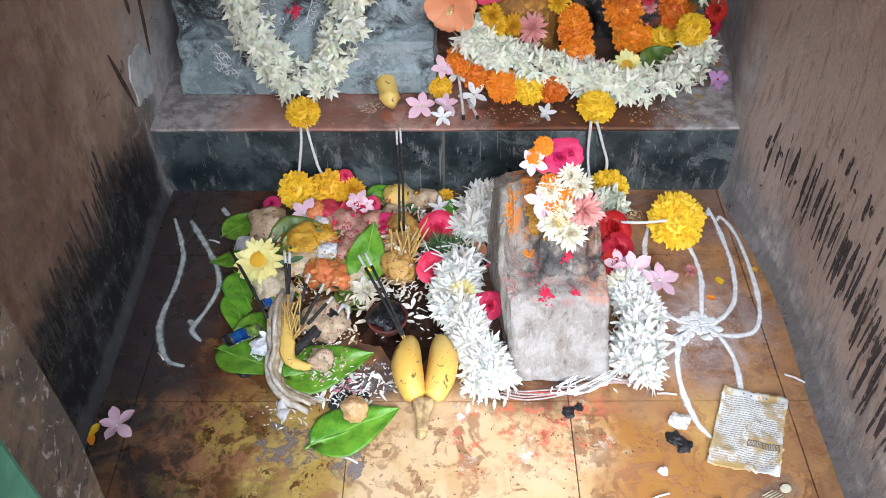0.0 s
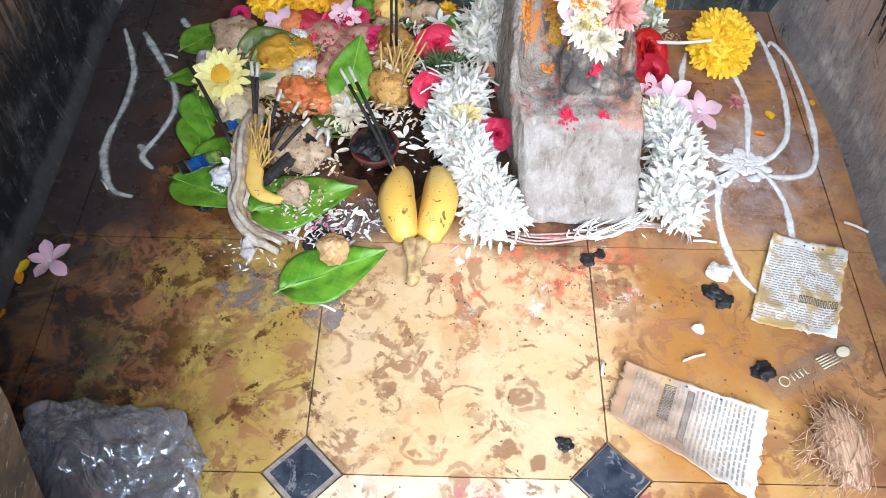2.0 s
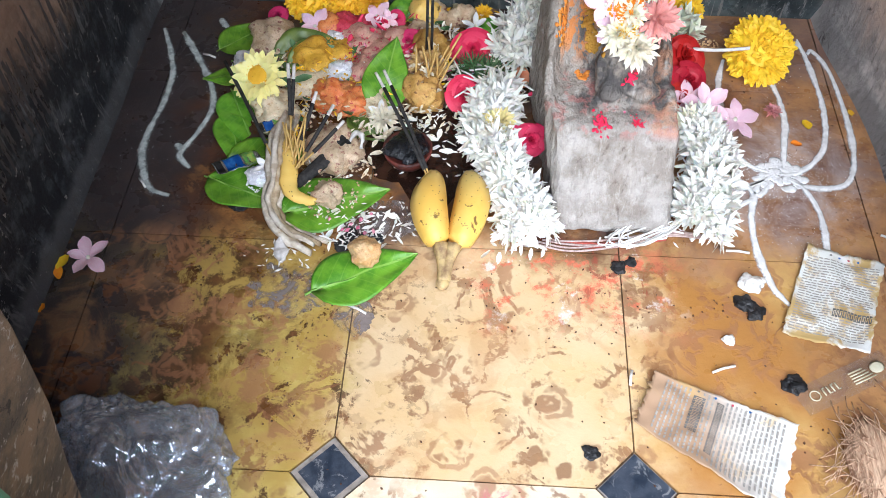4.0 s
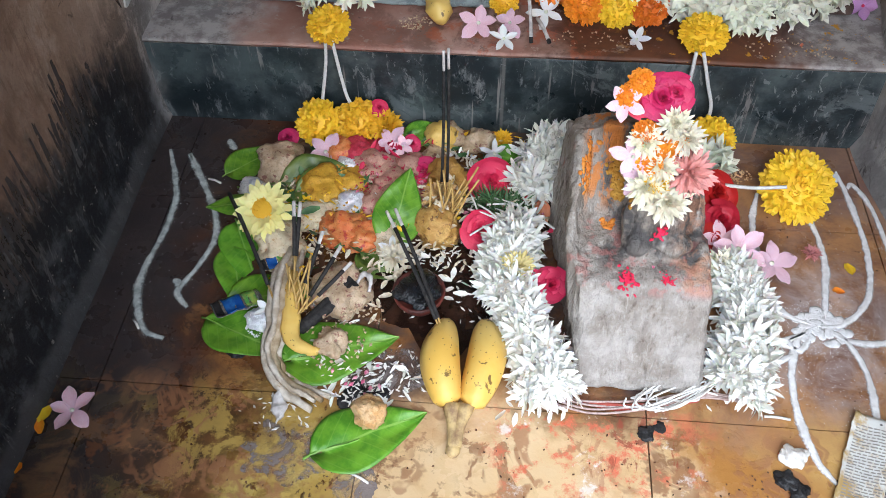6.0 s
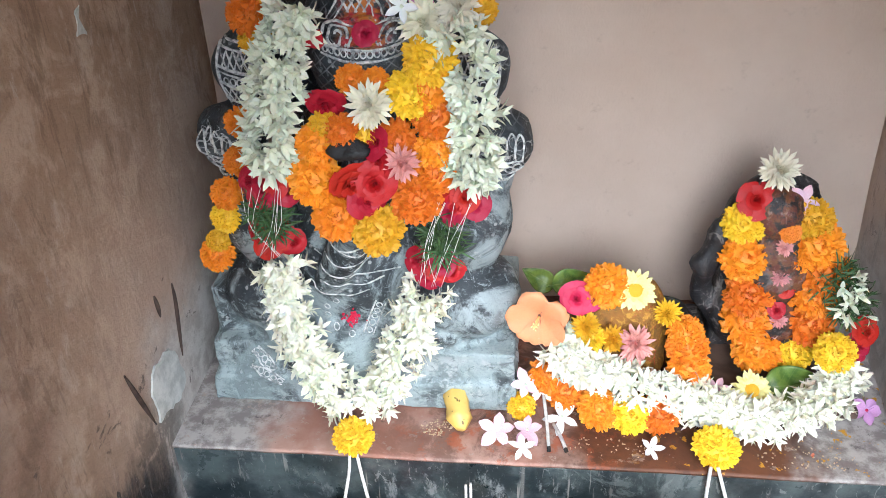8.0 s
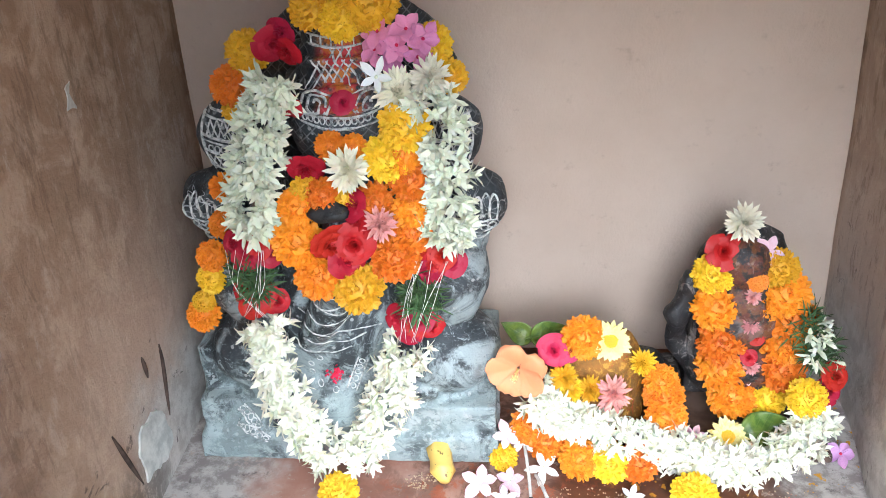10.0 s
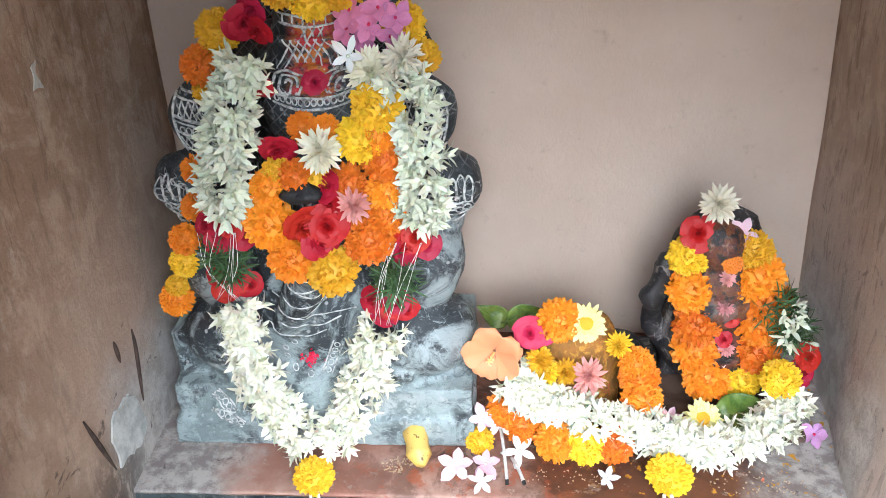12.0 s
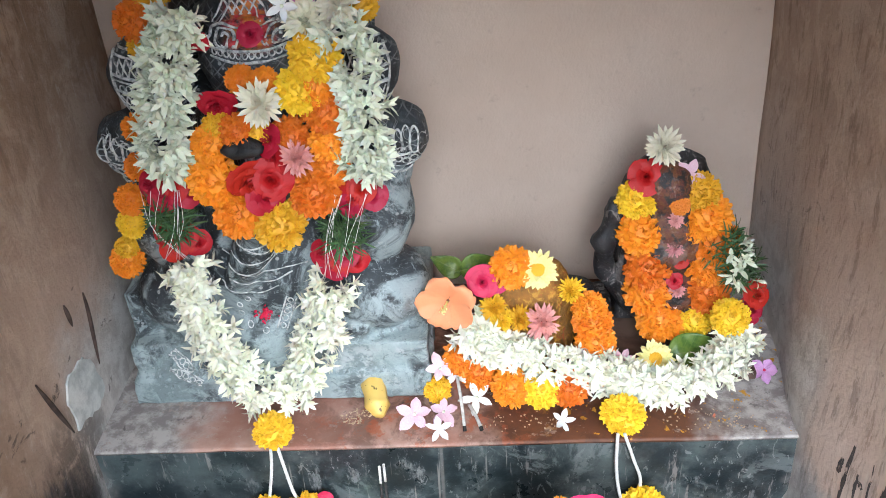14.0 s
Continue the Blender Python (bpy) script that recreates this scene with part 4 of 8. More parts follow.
def marigold_mesh(name, mat, seed, flat=0.82, fine=1.9):
    rng = random.Random(seed)
    bm = bmesh.new()
    add_ball(bm, (0, 0, 0), (0.76, 0.76, 0.76 * flat), u=12, v=8)
    for el, n in ((-38, 14), (-18, 20), (2, 24), (20, 24), (37, 21), (53, 16), (68, 11), (82, 6)):
        n = int(n * fine)
        for k in range(n):
            m = ray_pose(360 * k / n + el * 3, el, 0.66, 13, rng)
            add_petal(bm, Matrix.Diagonal((1, 1, flat, 1)) @ m @ pose(0, 0, 0, rng.uniform(-50, 50)), rng.uniform(0.24, 0.38), rng.uniform(0.38, 0.54) / fine, rng.uniform(-0.4, 0.4), rng.uniform(-0.6, 0.8), 2, 0.8, notch=rng.uniform(0, 0.15), ruffle=0.12)
    return to_mesh(name, knit(bm), mat, False)


def rose_mesh(name, mat, seed, open_=1.0):
    """Cupped petals wrapped round one another, their lips rolled outwards."""
    rng = random.Random(seed)
    bm = bmesh.new()
    for ring_, (n, r0, r1, high, span, lip) in enumerate(((2, 0.0, 0.04, 0.70, 240, 0.0), (3, 0.02, 0.10, 0.72, 190, 0.01), (3, 0.04, 0.17, 0.70, 165, 0.03), (4, 0.07, 0.27, 0.66, 140, 0.05), (5, 0.10, 0.41, 0.59, 118, 0.09), (5, 0.13, 0.58, 0.50, 105, 0.13), (6, 0.15, 0.78, 0.36, 90, 0.17))):
        for k in range(n):
            a0 = 360 * k / n + ring_ * 47 + rng.uniform(-14, 14)
            rise, wide, out = high * rng.uniform(0.88, 1.1), span * rng.uniform(0.9, 1.1), r1 * open_ * rng.uniform(0.9, 1.12)
            rows = []
            for i in range(7):
                u = i / 6
                row = []
                for j in range(7):
                    q = j / 3 - 1
                    az = radians(a0 + q * wide * 0.5 * (0.45 + 0.55 * math.sin(math.pi * (0.18 + 0.62 * u))))
                    rad = r0 + (out - r0) * u ** 1.3 + lip * u ** 5 + 0.03 * q * (1 if k % 2 else -1) * u
                    row.append(bm.verts.new((rad * math.cos(az), rad * math.sin(az), rise * (u ** 0.75 - 0.22 * q * q * u * u) - lip * 0.9 * u ** 6 + 0.035 * rng.uniform(-1, 1) * u)))
                rows.append(row)
            for p, q in zip(rows, rows[1:]):
                for j in range(6):
                    bm.faces.new((p[j], q[j], q[j + 1], p[j + 1]))
    return to_mesh(name, knit(bm), mat)


def daisy_mesh(name, mat, heart, seed, n=20, layers=((6, 1.0), (22, 0.82)), width=0.25):
    rng = random.Random(seed)
    bm = bmesh.new()
    for el, s in layers:
        for k in range(n):
            m = ray_pose(360 * (k + el) / n, el, 0.2, 7, rng)
            add_petal(bm, m, s * rng.uniform(0.7, 0.85), width, rng.uniform(-0.2, 0.1), 0.35, 3, 0.7, round_tip=0.4, ruffle=0.03)
    k0 = len(bm.faces)
    add_ball(bm, (0, 0, 0.14), (0.40, 0.40, 0.18), u=12, v=8)
    for f in list(bm.faces)[k0:]:
        f.material_index = 1
    for k in range(40):
        a, r = k * 2.4, 0.37 * math.sqrt(k / 40)
        add_petal(bm, pose(r * math.cos(a), r * math.sin(a), 0.2 + 0.08 * (1 - r / 0.3), 0, -70, math.degrees(a)), 0.14, 0.08, 0, 0, 1, 0.5, 1)
    return to_mesh(name, knit(bm), [mat, heart])


def mum_mesh(name, mat, seed):
    """A shaggy bloom of narrow petals."""
    rng = random.Random(seed)
    bm = bmesh.new()
    for el, n, s in ((3, 24, 1.0), (18, 24, 0.95), (34, 20, 0.84), (52, 15, 0.7), (70, 9, 0.55)):
        for k in range(n):
            add_petal(bm, ray_pose(360 * k / n + el, el, 0.1, 9, rng), s * rng.uniform(0.7, 0.95), 0.19, rng.uniform(-0.1, 0.35), 0.6, 3, 0.7, round_tip=0.5, ruffle=0.05)
    return to_mesh(name, knit(bm), mat)


def five_petal_mesh(name, mat, heart, seed, width=0.75, el=12, curl=-0.1, wide=0.68):
    rng = random.Random(seed)
    bm = bmesh.new()
    for k in range(5):
        add_petal(bm, ray_pose(72 * k, el, 0.05, 6, rng), rng.uniform(0.75, 1.05), width * rng.uniform(0.8, 1.1), curl + rng.uniform(-0.2, 0.2), rng.uniform(0.1, 0.6), 6, wide, across=3, ruffle=0.045, round_tip=0.55)
    k0 = len(bm.faces)
    add_ball(bm, (0, 0, 0.06), (0.1, 0.1, 0.1), u=8, v=6)
    for f in list(bm.faces)[k0:]:
        f.material_index = 1
    return to_mesh(name, knit(bm), [mat, heart])


def hibiscus_mesh(name, mat, heart, seed):
    """Five broad overlapping petals that open like a trumpet and roll back at their waved rims."""
    rng = random.Random(seed)
    bm = bmesh.new()
    for k in range(5):
        a0, tilt, droop = 72 * k + rng.uniform(-8, 8), rng.uniform(-0.08, 0.08), rng.uniform(0.35, 0.75)
        rows = []
        for i in range(13):
            u = i / 12
            row = []
            for j in range(13):
                q = j / 6 - 1
                half = radians(46) * (0.55 + 0.45 * math.sin(math.pi * min(1, 0.15 + 0.6 * u)))
                rad = (0.06 + 1.05 * math.sin(u * 1.35)) * (1 - 0.24 * q * q * u * u)
                az = radians(a0) + q * half
                wave = 0.07 * math.sin(q * 6 + k) * u ** 2 + 0.05 * math.sin(q * 13 + k * 2) * u ** 5 + 0.035 * math.cos(q * 16) * u
                row.append(bm.verts.new((rad * math.cos(az), rad * math.sin(az), 0.85 * u - droop * u ** 2.6 + wave + tilt * q * u)))
            rows.append(row)
        for p, q in zip(rows, rows[1:]):
            for j in range(12):
                bm.faces.new((p[j], q[j], q[j + 1], p[j + 1]))
    k0 = len(bm.faces)
    add_tube(bm, [Vector((0.0, 0, 0.1 + 0.14 * k)) for k in range(6)], 0.045, 6)
    for k in range(14):
        add_ball(bm, (0.09 * math.cos(k * 2.4), 0.09 * math.sin(k * 2.4), 0.5 + 0.025 * k), (0.03, 0.03, 0.03), u=6, v=4)
    for f in list(bm.faces)[k0:]:
        f.material_index = 1
    return to_mesh(name, knit(bm), [mat, heart])


def floret_mesh(name, mat, seed, n=7, width=0.25, spread=40, blunt=0.8):
    """A tuberose or jasmine bud opening in narrow petals; one unit is a petal's length."""
    rng = random.Random(seed)
    bm = bmesh.new()
    add_tube(bm, [Vector((0, 0, -0.45)), Vector((0, 0, -0.1)), Vector((0, 0, 0.05))], lambda t: 0.05 + 0.05 * t, 5)
    for k in range(n):
        m = ray_pose(360 * k / n, spread + (16 if k % 2 else -12), 0.04, 15, rng)
        add_petal(bm, m, rng.uniform(0.75, 1.15), width * rng.uniform(0.8, 1.15), rng.uniform(-0.35, 0.1), 0.45, 3, 0.55, round_tip=blunt)
    return to_mesh(name, knit(bm), mat)


def leaf_mesh(name, mat, seed, heart=0.0, fold=0.05, wave=0.05):
    """A broad leaf along x with a raised midrib, unit length, width about 0.7."""
    rng = random.Random(seed)
    bm = bmesh.new()
    n, k = 16, 8
    rows = []
    for i in range(n + 1):
        u = i / n
        w = 0.36 * math.sin(math.pi * u ** 0.72) ** 0.85 * (1 - 0.25 * u) if 0 < u < 1 else 0.004
        row = []
        for j in range(-k, k + 1):
            s = j / k
            z = fold * abs(s) * w + wave * noise.noise(Vector((u * 3 + seed, s * 1.5, seed))) - 0.05 * (u - 0.5) ** 2
            z += 0.006 * abs(math.sin(u * 22 + abs(s) * 3)) * abs(s)
            x = u - heart * 0.12 * abs(s) ** 1.5 * (1 - u) + 0
            row.append(bm.verts.new((x, s * w, z)))
        rows.append(row)
    for a, b in zip(rows, rows[1:]):
        for j in range(2 * k):
            bm.faces.new((a[j], b[j], b[j + 1], a[j + 1]))
    bm.normal_update()
    r = bmesh.ops.solidify(bm, geom=bm.faces[:], thickness=0.006)
    add_tube(bm, [Vector((-0.18 + 0.1 * q, 0.02 * math.sin(q), -0.05 * (max(-0.18 + 0.1 * q, 0) - 0.5) ** 2 - 0.004)) for q in range(12)], lambda t: 0.014 - 0.011 * t, 5)
    return to_mesh(name, knit(bm), mat)


def leaf_mat(name, a, b, vein):
    m = Nodes(name, 0.38)
    y = m.math("ABSOLUTE", m.axis(1, m.obj))
    x = m.axis(0, m.obj)
    c = m.mix(m.ramp(m.noise(5, 4, at=m.obj), 0.35, 0.65), a, b)
    v = m.math("SINE", m.math("MULTIPLY", m.math("SUBTRACT", x, m.math("MULTIPLY", y, 0.9)), 46))
    c = m.mix(m.math("MULTIPLY", m.ramp(v, 0.90, 1.0), 0.3), c, vein)
    c = m.mix(m.ramp(y, 0.014, 0.006), c, vein)
    c = m.vary(c, 0.2, 0.01)
    return m.done(c, m.math("ADD", m.math("MULTIPLY", v, 0.3), m.noise(40, 3, at=m.obj)), 0.3, 0.0008)


M_MARI_O = petal_mat("orange_petals", (0.86, 0.23, 0.006), (0.92, 0.33, 0.01))
M_MARI_Y = petal_mat("yellow_petals", (0.90, 0.50, 0.008), (0.93, 0.62, 0.02))
M_ROSE = petal_mat("crimson_petals", (0.40, 0.004, 0.016), (0.56, 0.010, 0.034), sub=0.1)
M_MAGENTA = petal_mat("magenta_petals", (0.58, 0.010, 0.075), (0.74, 0.035, 0.14), sub=0.12)
M_PINK = petal_mat("pink_petals", (0.82, 0.44, 0.55), (0.92, 0.74, 0.79))
M_ORCHID = petal_mat("orchid_pink_petals", (0.72, 0.20, 0.42), (0.82, 0.36, 0.56))
M_LILAC = petal_mat("lilac_petals", (0.62, 0.30, 0.62), (0.75, 0.45, 0.72))
M_CREAM = petal_mat("cream_petals", (0.88, 0.80, 0.58), (0.92, 0.88, 0.74))
M_LEMON = petal_mat("lemon_petals", (0.90, 0.78, 0.25), (0.93, 0.85, 0.45))
M_WHITE = petal_mat("white_petals", (0.86, 0.86, 0.84), (0.93, 0.93, 0.91))
M_SALMON = petal_mat("salmon_petals", (0.84, 0.25, 0.10), (0.90, 0.42, 0.24))
M_DUSTY = petal_mat("dusty_rose_petals", (0.70, 0.26, 0.26), (0.80, 0.42, 0.38))
M_BUD = petal_mat("greenish_white_buds", (0.72, 0.755, 0.54), (0.89, 0.90, 0.77), 0.10, 0.015)
M_BUD_W = petal_mat("white_buds", (0.90, 0.88, 0.78), (0.94, 0.93, 0.87), 0.05, 0.01)
M_BUD_C = petal_mat("creamy_white_buds", (0.87, 0.85, 0.62), (0.95, 0.94, 0.83), 0.08, 0.015)
M_HEART = plain("yellow_flower_heart", (0.80, 0.42, 0.01), (0.88, 0.55, 0.03), 300, 0.7, 0.5, local=True)
M_FROND = petal_mat("dark_green_fronds", (0.045, 0.10, 0.03), (0.10, 0.18, 0.06), 0.3)
M_LEAF = leaf_mat("green_betel_leaf", (0.085, 0.25, 0.012), (0.19, 0.40, 0.025), (0.26, 0.45, 0.08))
M_LEAF_D = leaf_mat("dull_green_leaf", (0.08, 0.15, 0.025), (0.17, 0.25, 0.04), (0.22, 0.28, 0.08))
M_THREAD = plain("white_cotton_thread", (0.78, 0.76, 0.72), (0.88, 0.87, 0.84), 300, 0.8)

MARI_O = [marigold_mesh("marigold", M_MARI_O, s) for s in (1, 2, 3)]
MARI_Y = [marigold_mesh("marigold", M_MARI_Y, s) for s in (4, 5)]
ROSES = [rose_mesh("rose", M_ROSE, s) for s in (1, 2)]
ROSES_M = [rose_mesh("rose", M_MAGENTA, s) for s in (3, 4)]
DAISY = [daisy_mesh("daisy", M_LEMON, M_HEART, 5, 19, ((4, 1.0), (18, 0.86), (34, 0.66)), 0.25)]
MUM_W = [mum_mesh("chrysanthemum", M_CREAM, 6)]
MUM_D = [mum_mesh("chrysanthemum", M_DUSTY, 7)]
MUM_Y = [mum_mesh("chrysanthemum", M_MARI_Y, 8)]
PINKS = [five_petal_mesh("oleander", M_PINK, M_BUD, s, 0.62, 24, -0.25, 0.62) for s in (1, 2, 3)]
ORCHID = [five_petal_mesh("oleander", M_ORCHID, M_MAGENTA, s, 0.78, 30, -0.2, 0.66) for s in (13, 14)]
LILAC = [five_petal_mesh("lilac_flower", M_LILAC, M_MAGENTA, 4)]
STAR = [five_petal_mesh("jasmine_flower", M_WHITE, M_BUD, s, 0.42, 12, 0.05, 0.55) for s in (1, 2)]
HIBIS = [hibiscus_mesh("hibiscus", M_SALMON, M_LEMON, 2)]
BUDS = [floret_mesh("floret", M_BUD, s, 6, 0.34, 62, 0.62) for s in (1, 2, 3, 4)]
BUDS_C = [floret_mesh("floret", M_BUD_C, s, 6, 0.36, 42, 0.62) for s in (11, 12, 13, 14)]
BUDS_W = [floret_mesh("floret", M_BUD_W, s, 8, 0.27, 36, 0.5) for s in (5, 6, 7)]
FRONDS = [floret_mesh("frond", M_FROND, s, 9, 0.11, 30) for s in (8, 9)]
LEAVES = [leaf_mesh("leaf", M_LEAF, s, 1.0) for s in (1, 2, 3)]
LEAVES_D = [leaf_mesh("leaf", M_LEAF_D, s, 0.5, 0.2, 0.12) for s in (4, 5)]
RNG = random.Random(11)


def facing(p, n, spin=None):
    """A pose at p whose z axis points along n."""
    spin = RNG.uniform(0, 360) if spin is None else spin
    z = Vector(n).normalized()
    x = (Vector((1, 0, 0)) - z * z.x).normalized()
    y = z.cross(x)
    turn = Matrix((x, y, z)).transposed().to_4x4()
    return Matrix.Translation(p) @ turn @ pose(0, 0, 0, 0, 0, spin)


def put(mesh, name, p, n, size, parent=None, spin=None, squash=1.0):
    """A copy of a shared mesh as an object of its own, at p, facing n; under parent or at top level."""
    if isinstance(mesh, list):
        mesh = RNG.choice(mesh)
    ob = new(name, mesh)
    w = facing(p, n, spin) @ Matrix.Diagonal((size, size, size * squash, 1))
    if parent:
        ob.parent = parent
        w = parent.matrix_basis.inverted() @ w
    ob.matrix_basis = w
    return ob


def strand_poses(pts, count, radius, size, out, spread=1.0, side=None):
    """Poses of small flowers bound close round a thread along pts, standing out towards out, or to both sides of it."""
    path = spline(pts, 60)
    out = Vector(out).normalized()
    poses = []
    for k in range(count):
        u = (k + RNG.random()) / count * 58
        i = int(u)
        p = path[i].lerp(path[i + 1], u - i)
        t = (path[min(i + 2, 59)] - path[max(i - 1, 0)]).normalized()
        d = Vector((RNG.gauss(0, 1), RNG.gauss(0, 1), RNG.gauss(0, 1))).normalized()
        if side:
            d = d * 0.35 + out * RNG.uniform(0.25, 1.1) + t.cross(out).normalized() * RNG.uniform(-side, side)
        else:
            d = d * spread + out * 0.85
        d -= t * d.dot(t) * 0.8
        d.normalize()
        z = size * RNG.uniform(0.8, 1.15)
        poses.append((p + d * radius * RNG.uniform(0.55, 1.0), d, z))
    return poses


def strand(parent, pts, count, radius, size, meshes, name, out, spread=1.0, side=None, mass=0):
    """The outer flowers of a garland as parts; mass: how many more are packed beneath them in one body."""
    for p, d, z in strand_poses(pts, count, radius, size, out, spread, side):
        put(meshes, name, p, d, z, parent)
    if not mass:
        return
    vs, fs = [], []
    inv = parent.matrix_basis.inverted()
    for p, d, z in strand_poses(pts, mass, radius * 0.72, size * 0.95, out, spread * 1.1, side):
        me = RNG.choice(meshes)
        m = inv @ facing(p, d) @ Matrix.Diagonal((z, z, z, 1))
        k = len(vs)
        vs += [m @ v.co for v in me.vertices]
        fs += [[k + i for i in f.vertices] for f in me.polygons]
    me = bpy.data.meshes.new("floret_mass")
    me.from_pydata(vs, [], fs)
    me.materials.append(meshes[0].materials[0])
    me.shade_smooth()
    tagged(part("floret_mass", me, None, parent), kind="stuff")


def thread(parent, pts, r=0.0014, name="thread", mat=None, n=24):
    bm = bmesh.new()
    inv = parent.matrix_basis.inverted() if parent else Matrix()
    add_tube(bm, [inv @ v for v in spline(pts, n)], r, 6)
    return part(name, bm, mat or M_THREAD, parent)


OUT = (0.0, -0.8, 0.6)

# ---- the great garland on the seated idol ----
g = thing("idol_garland", "long white tuberose garland with red rose bands", "garland", (-0.2, 1.08, LEDGE))
GL = [(-0.236, 1.085, 0.646), (-0.252, 1.080, 0.601), (-0.265, 1.080, 0.557), (-0.277, 1.080, 0.511), (-0.281, 1.080, 0.473)]
GR = [(-0.094, 1.090, 0.626), (-0.073, 1.085, 0.579), (-0.065, 1.080, 0.537), (-0.069, 1.080, 0.491), (-0.076, 1.080, 0.466)]
LL = [(-0.282, 1.075, 0.362), (-0.282, 1.075, 0.312), (-0.275, 1.075, 0.261), (-0.252, 1.070, 0.204), (-0.221, 1.060, 0.157)]
LR = [(-0.120, 1.075, 0.328), (-0.137, 1.075, 0.273), (-0.159, 1.070, 0.212), (-0.195, 1.060, 0.160)]
strand(g, GL, 74, 0.021, 0.0185, BUDS, "floret", OUT, side=1.5, mass=90)
strand(g, GR, 70, 0.022, 0.0185, BUDS, "floret", OUT, side=1.5, mass=90)
strand(g, LL, 84, 0.025, 0.0165, BUDS_C, "floret", OUT, mass=110)
strand(g, LR, 70, 0.025, 0.0165, BUDS_C, "floret", OUT, mass=90)
for band in (((-0.287, 1.080, 0.451), (-0.291, 1.080, 0.418), (-0.288, 1.080, 0.388)), ((-0.085, 1.080, 0.439), (-0.101, 1.080, 0.398), (-0.111, 1.080, 0.356))):
    a, b, c = (Vector(q) for q in band)
    for q in (a, c):
        for dx, dz in ((-0.018, 0.006), (0.018, -0.005), (-0.006, -0.008), (0.008, 0.008), (0.0, 0.0)):
            put(ROSES, "rose", q + Vector((dx, 0.004 - 0.008 * (abs(dx) < 0.01), dz)), (dx * 25 + RNG.uniform(-.3, .3), -1, 0.3 + RNG.uniform(-.3, .3)), 0.0175, g)
    strand(g, [a.lerp(b, 0.6), b, b.lerp(c, 0.5)], 26, 0.022, 0.022, FRONDS, "frond", OUT)
    for k in range(7):
        s = RNG.uniform(-0.022, 0.022)
        thread(g, [a + Vector((s, -0.022, 0.012)), b + Vector((s * 0.6 + RNG.uniform(-.01, .01), -0.026, 0)), c + Vector((RNG.uniform(-0.02, 0.02), -0.022, -0.012))], 0.00028, n=8)
put(MARI_Y, "marigold", (-0.209, 1.020, 0.148), (0, -0.35, 0.94), 0.027, g, None, 0.75)
thread(g, [(-0.212, 1.008, 0.140), (-0.216, 1.006, 0.10), (-0.226, 1.000, 0.045)], 0.0022, "tassel_thread")
thread(g, [(-0.205, 1.008, 0.140), (-0.199, 1.006, 0.085), (-0.192, 1.000, 0.055), (-0.181, 0.998, 0.042)], 0.0022, "tassel_thread")

# ---- loose blooms tucked on the seated idol ----
LABELS = {
    "marigold_o": ("full orange marigold head tucked on stone", "marigold"),
    "marigold_y": ("full yellow marigold head", "marigold"),
    "rose": ("deep red rose with folded petals", "rose"),
    "chrysanthemum": ("shaggy cream chrysanthemum bloom", "chrysanthemum"),
    "daisy": ("pale yellow daisy with golden heart", "daisy"),
    "oleander": ("soft pink oleander flower with five petals", "oleander"),
    "star": ("white star-shaped jasmine flower", "jasmine"),
}


def bloom(mesh, name, p, n, size, key, group="", spin=None, squash=1.0):
    ob = put(mesh, name, p, n, size * (1.16 if name == "marigold" else 1.0), None, spin, squash)
    return tagged(ob, LABELS[key][0], LABELS[key][1], group)


FG = "flowers offered on the seated idol"
UPW = (0, -0.85, 0.5)
for p, s in (((-0.232, 1.070, 0.468), .027), ((-0.212, 1.070, 0.425), .026), ((-0.126, 1.070, 0.448), .026), ((-0.106, 1.080, 0.537), .022),
             ((-0.105, 1.080, 0.500), .022), ((-0.107, 1.075, 0.476), .022), ((-0.114, 1.080, 0.565), .020), ((-0.198, 1.070, 0.523), .018), ((-0.227, 1.070, 0.510), .020), ((-0.147, 1.085, 0.508), .021),
             ((-0.294, 1.120, 0.626), .021), ((-0.325, 1.130, 0.504), .016), ((-0.334, 1.130, 0.456), .016), ((-0.354, 1.130, 0.414), .018), ((-0.384, 1.140, 0.323), .020), ((-0.190, 1.090, 0.570), .015), ((-0.165, 1.090, 0.568), .014)):
    bloom(MARI_O, "marigold", p, UPW, s, "marigold_o", FG)
for p, s in (((-0.169, 1.065, 0.412), .027), ((-0.129, 1.080, 0.561), .024), ((-0.109, 1.080, 0.596), .026), ((-0.274, 1.130, 0.659), .022), ((-0.291, 1.120, 0.599), .016),
             ((-0.359, 1.130, 0.383), .018), ((-0.380, 1.140, 0.342), .014), ((-0.179, 1.075, 0.517), .017), ((-0.218, 1.075, 0.527), .015), ((-0.143, 1.120, 0.713), .030), ((-0.202, 1.120, 0.703), .020), ((-0.172, 1.115, 0.694), .021),
             ((-0.085, 1.130, 0.663), .022), ((-0.066, 1.130, 0.630), .018)):
    bloom(MARI_Y, "marigold", p, UPW, s, "marigold_y", FG)
for p, s in (((-0.226, 1.085, 0.622), .019), ((-0.216, 1.085, 0.551), .022), ((-0.246, 1.120, 0.672), .022), ((-0.229, 1.120, 0.664), .018), ((-0.232, 1.120, 0.684), .017), ((-0.196, 1.065, 0.472), .026), ((-0.170, 1.065, 0.470), .026),
             ((-0.182, 1.065, 0.449), .024), ((-0.164, 1.070, 0.512), .019), ((-0.162, 1.070, 0.494), .016), ((-0.171, 1.090, 0.616), .014)):
    bloom(ROSES, "rose", p, (RNG.uniform(-.8, .8), -0.9, RNG.uniform(-.5, 0.8)), s, "rose", FG)
bloom(MUM_W, "chrysanthemum", (-0.169, 1.070, 0.552), (0, -0.9, 0.4), 0.028, "chrysanthemum", FG)
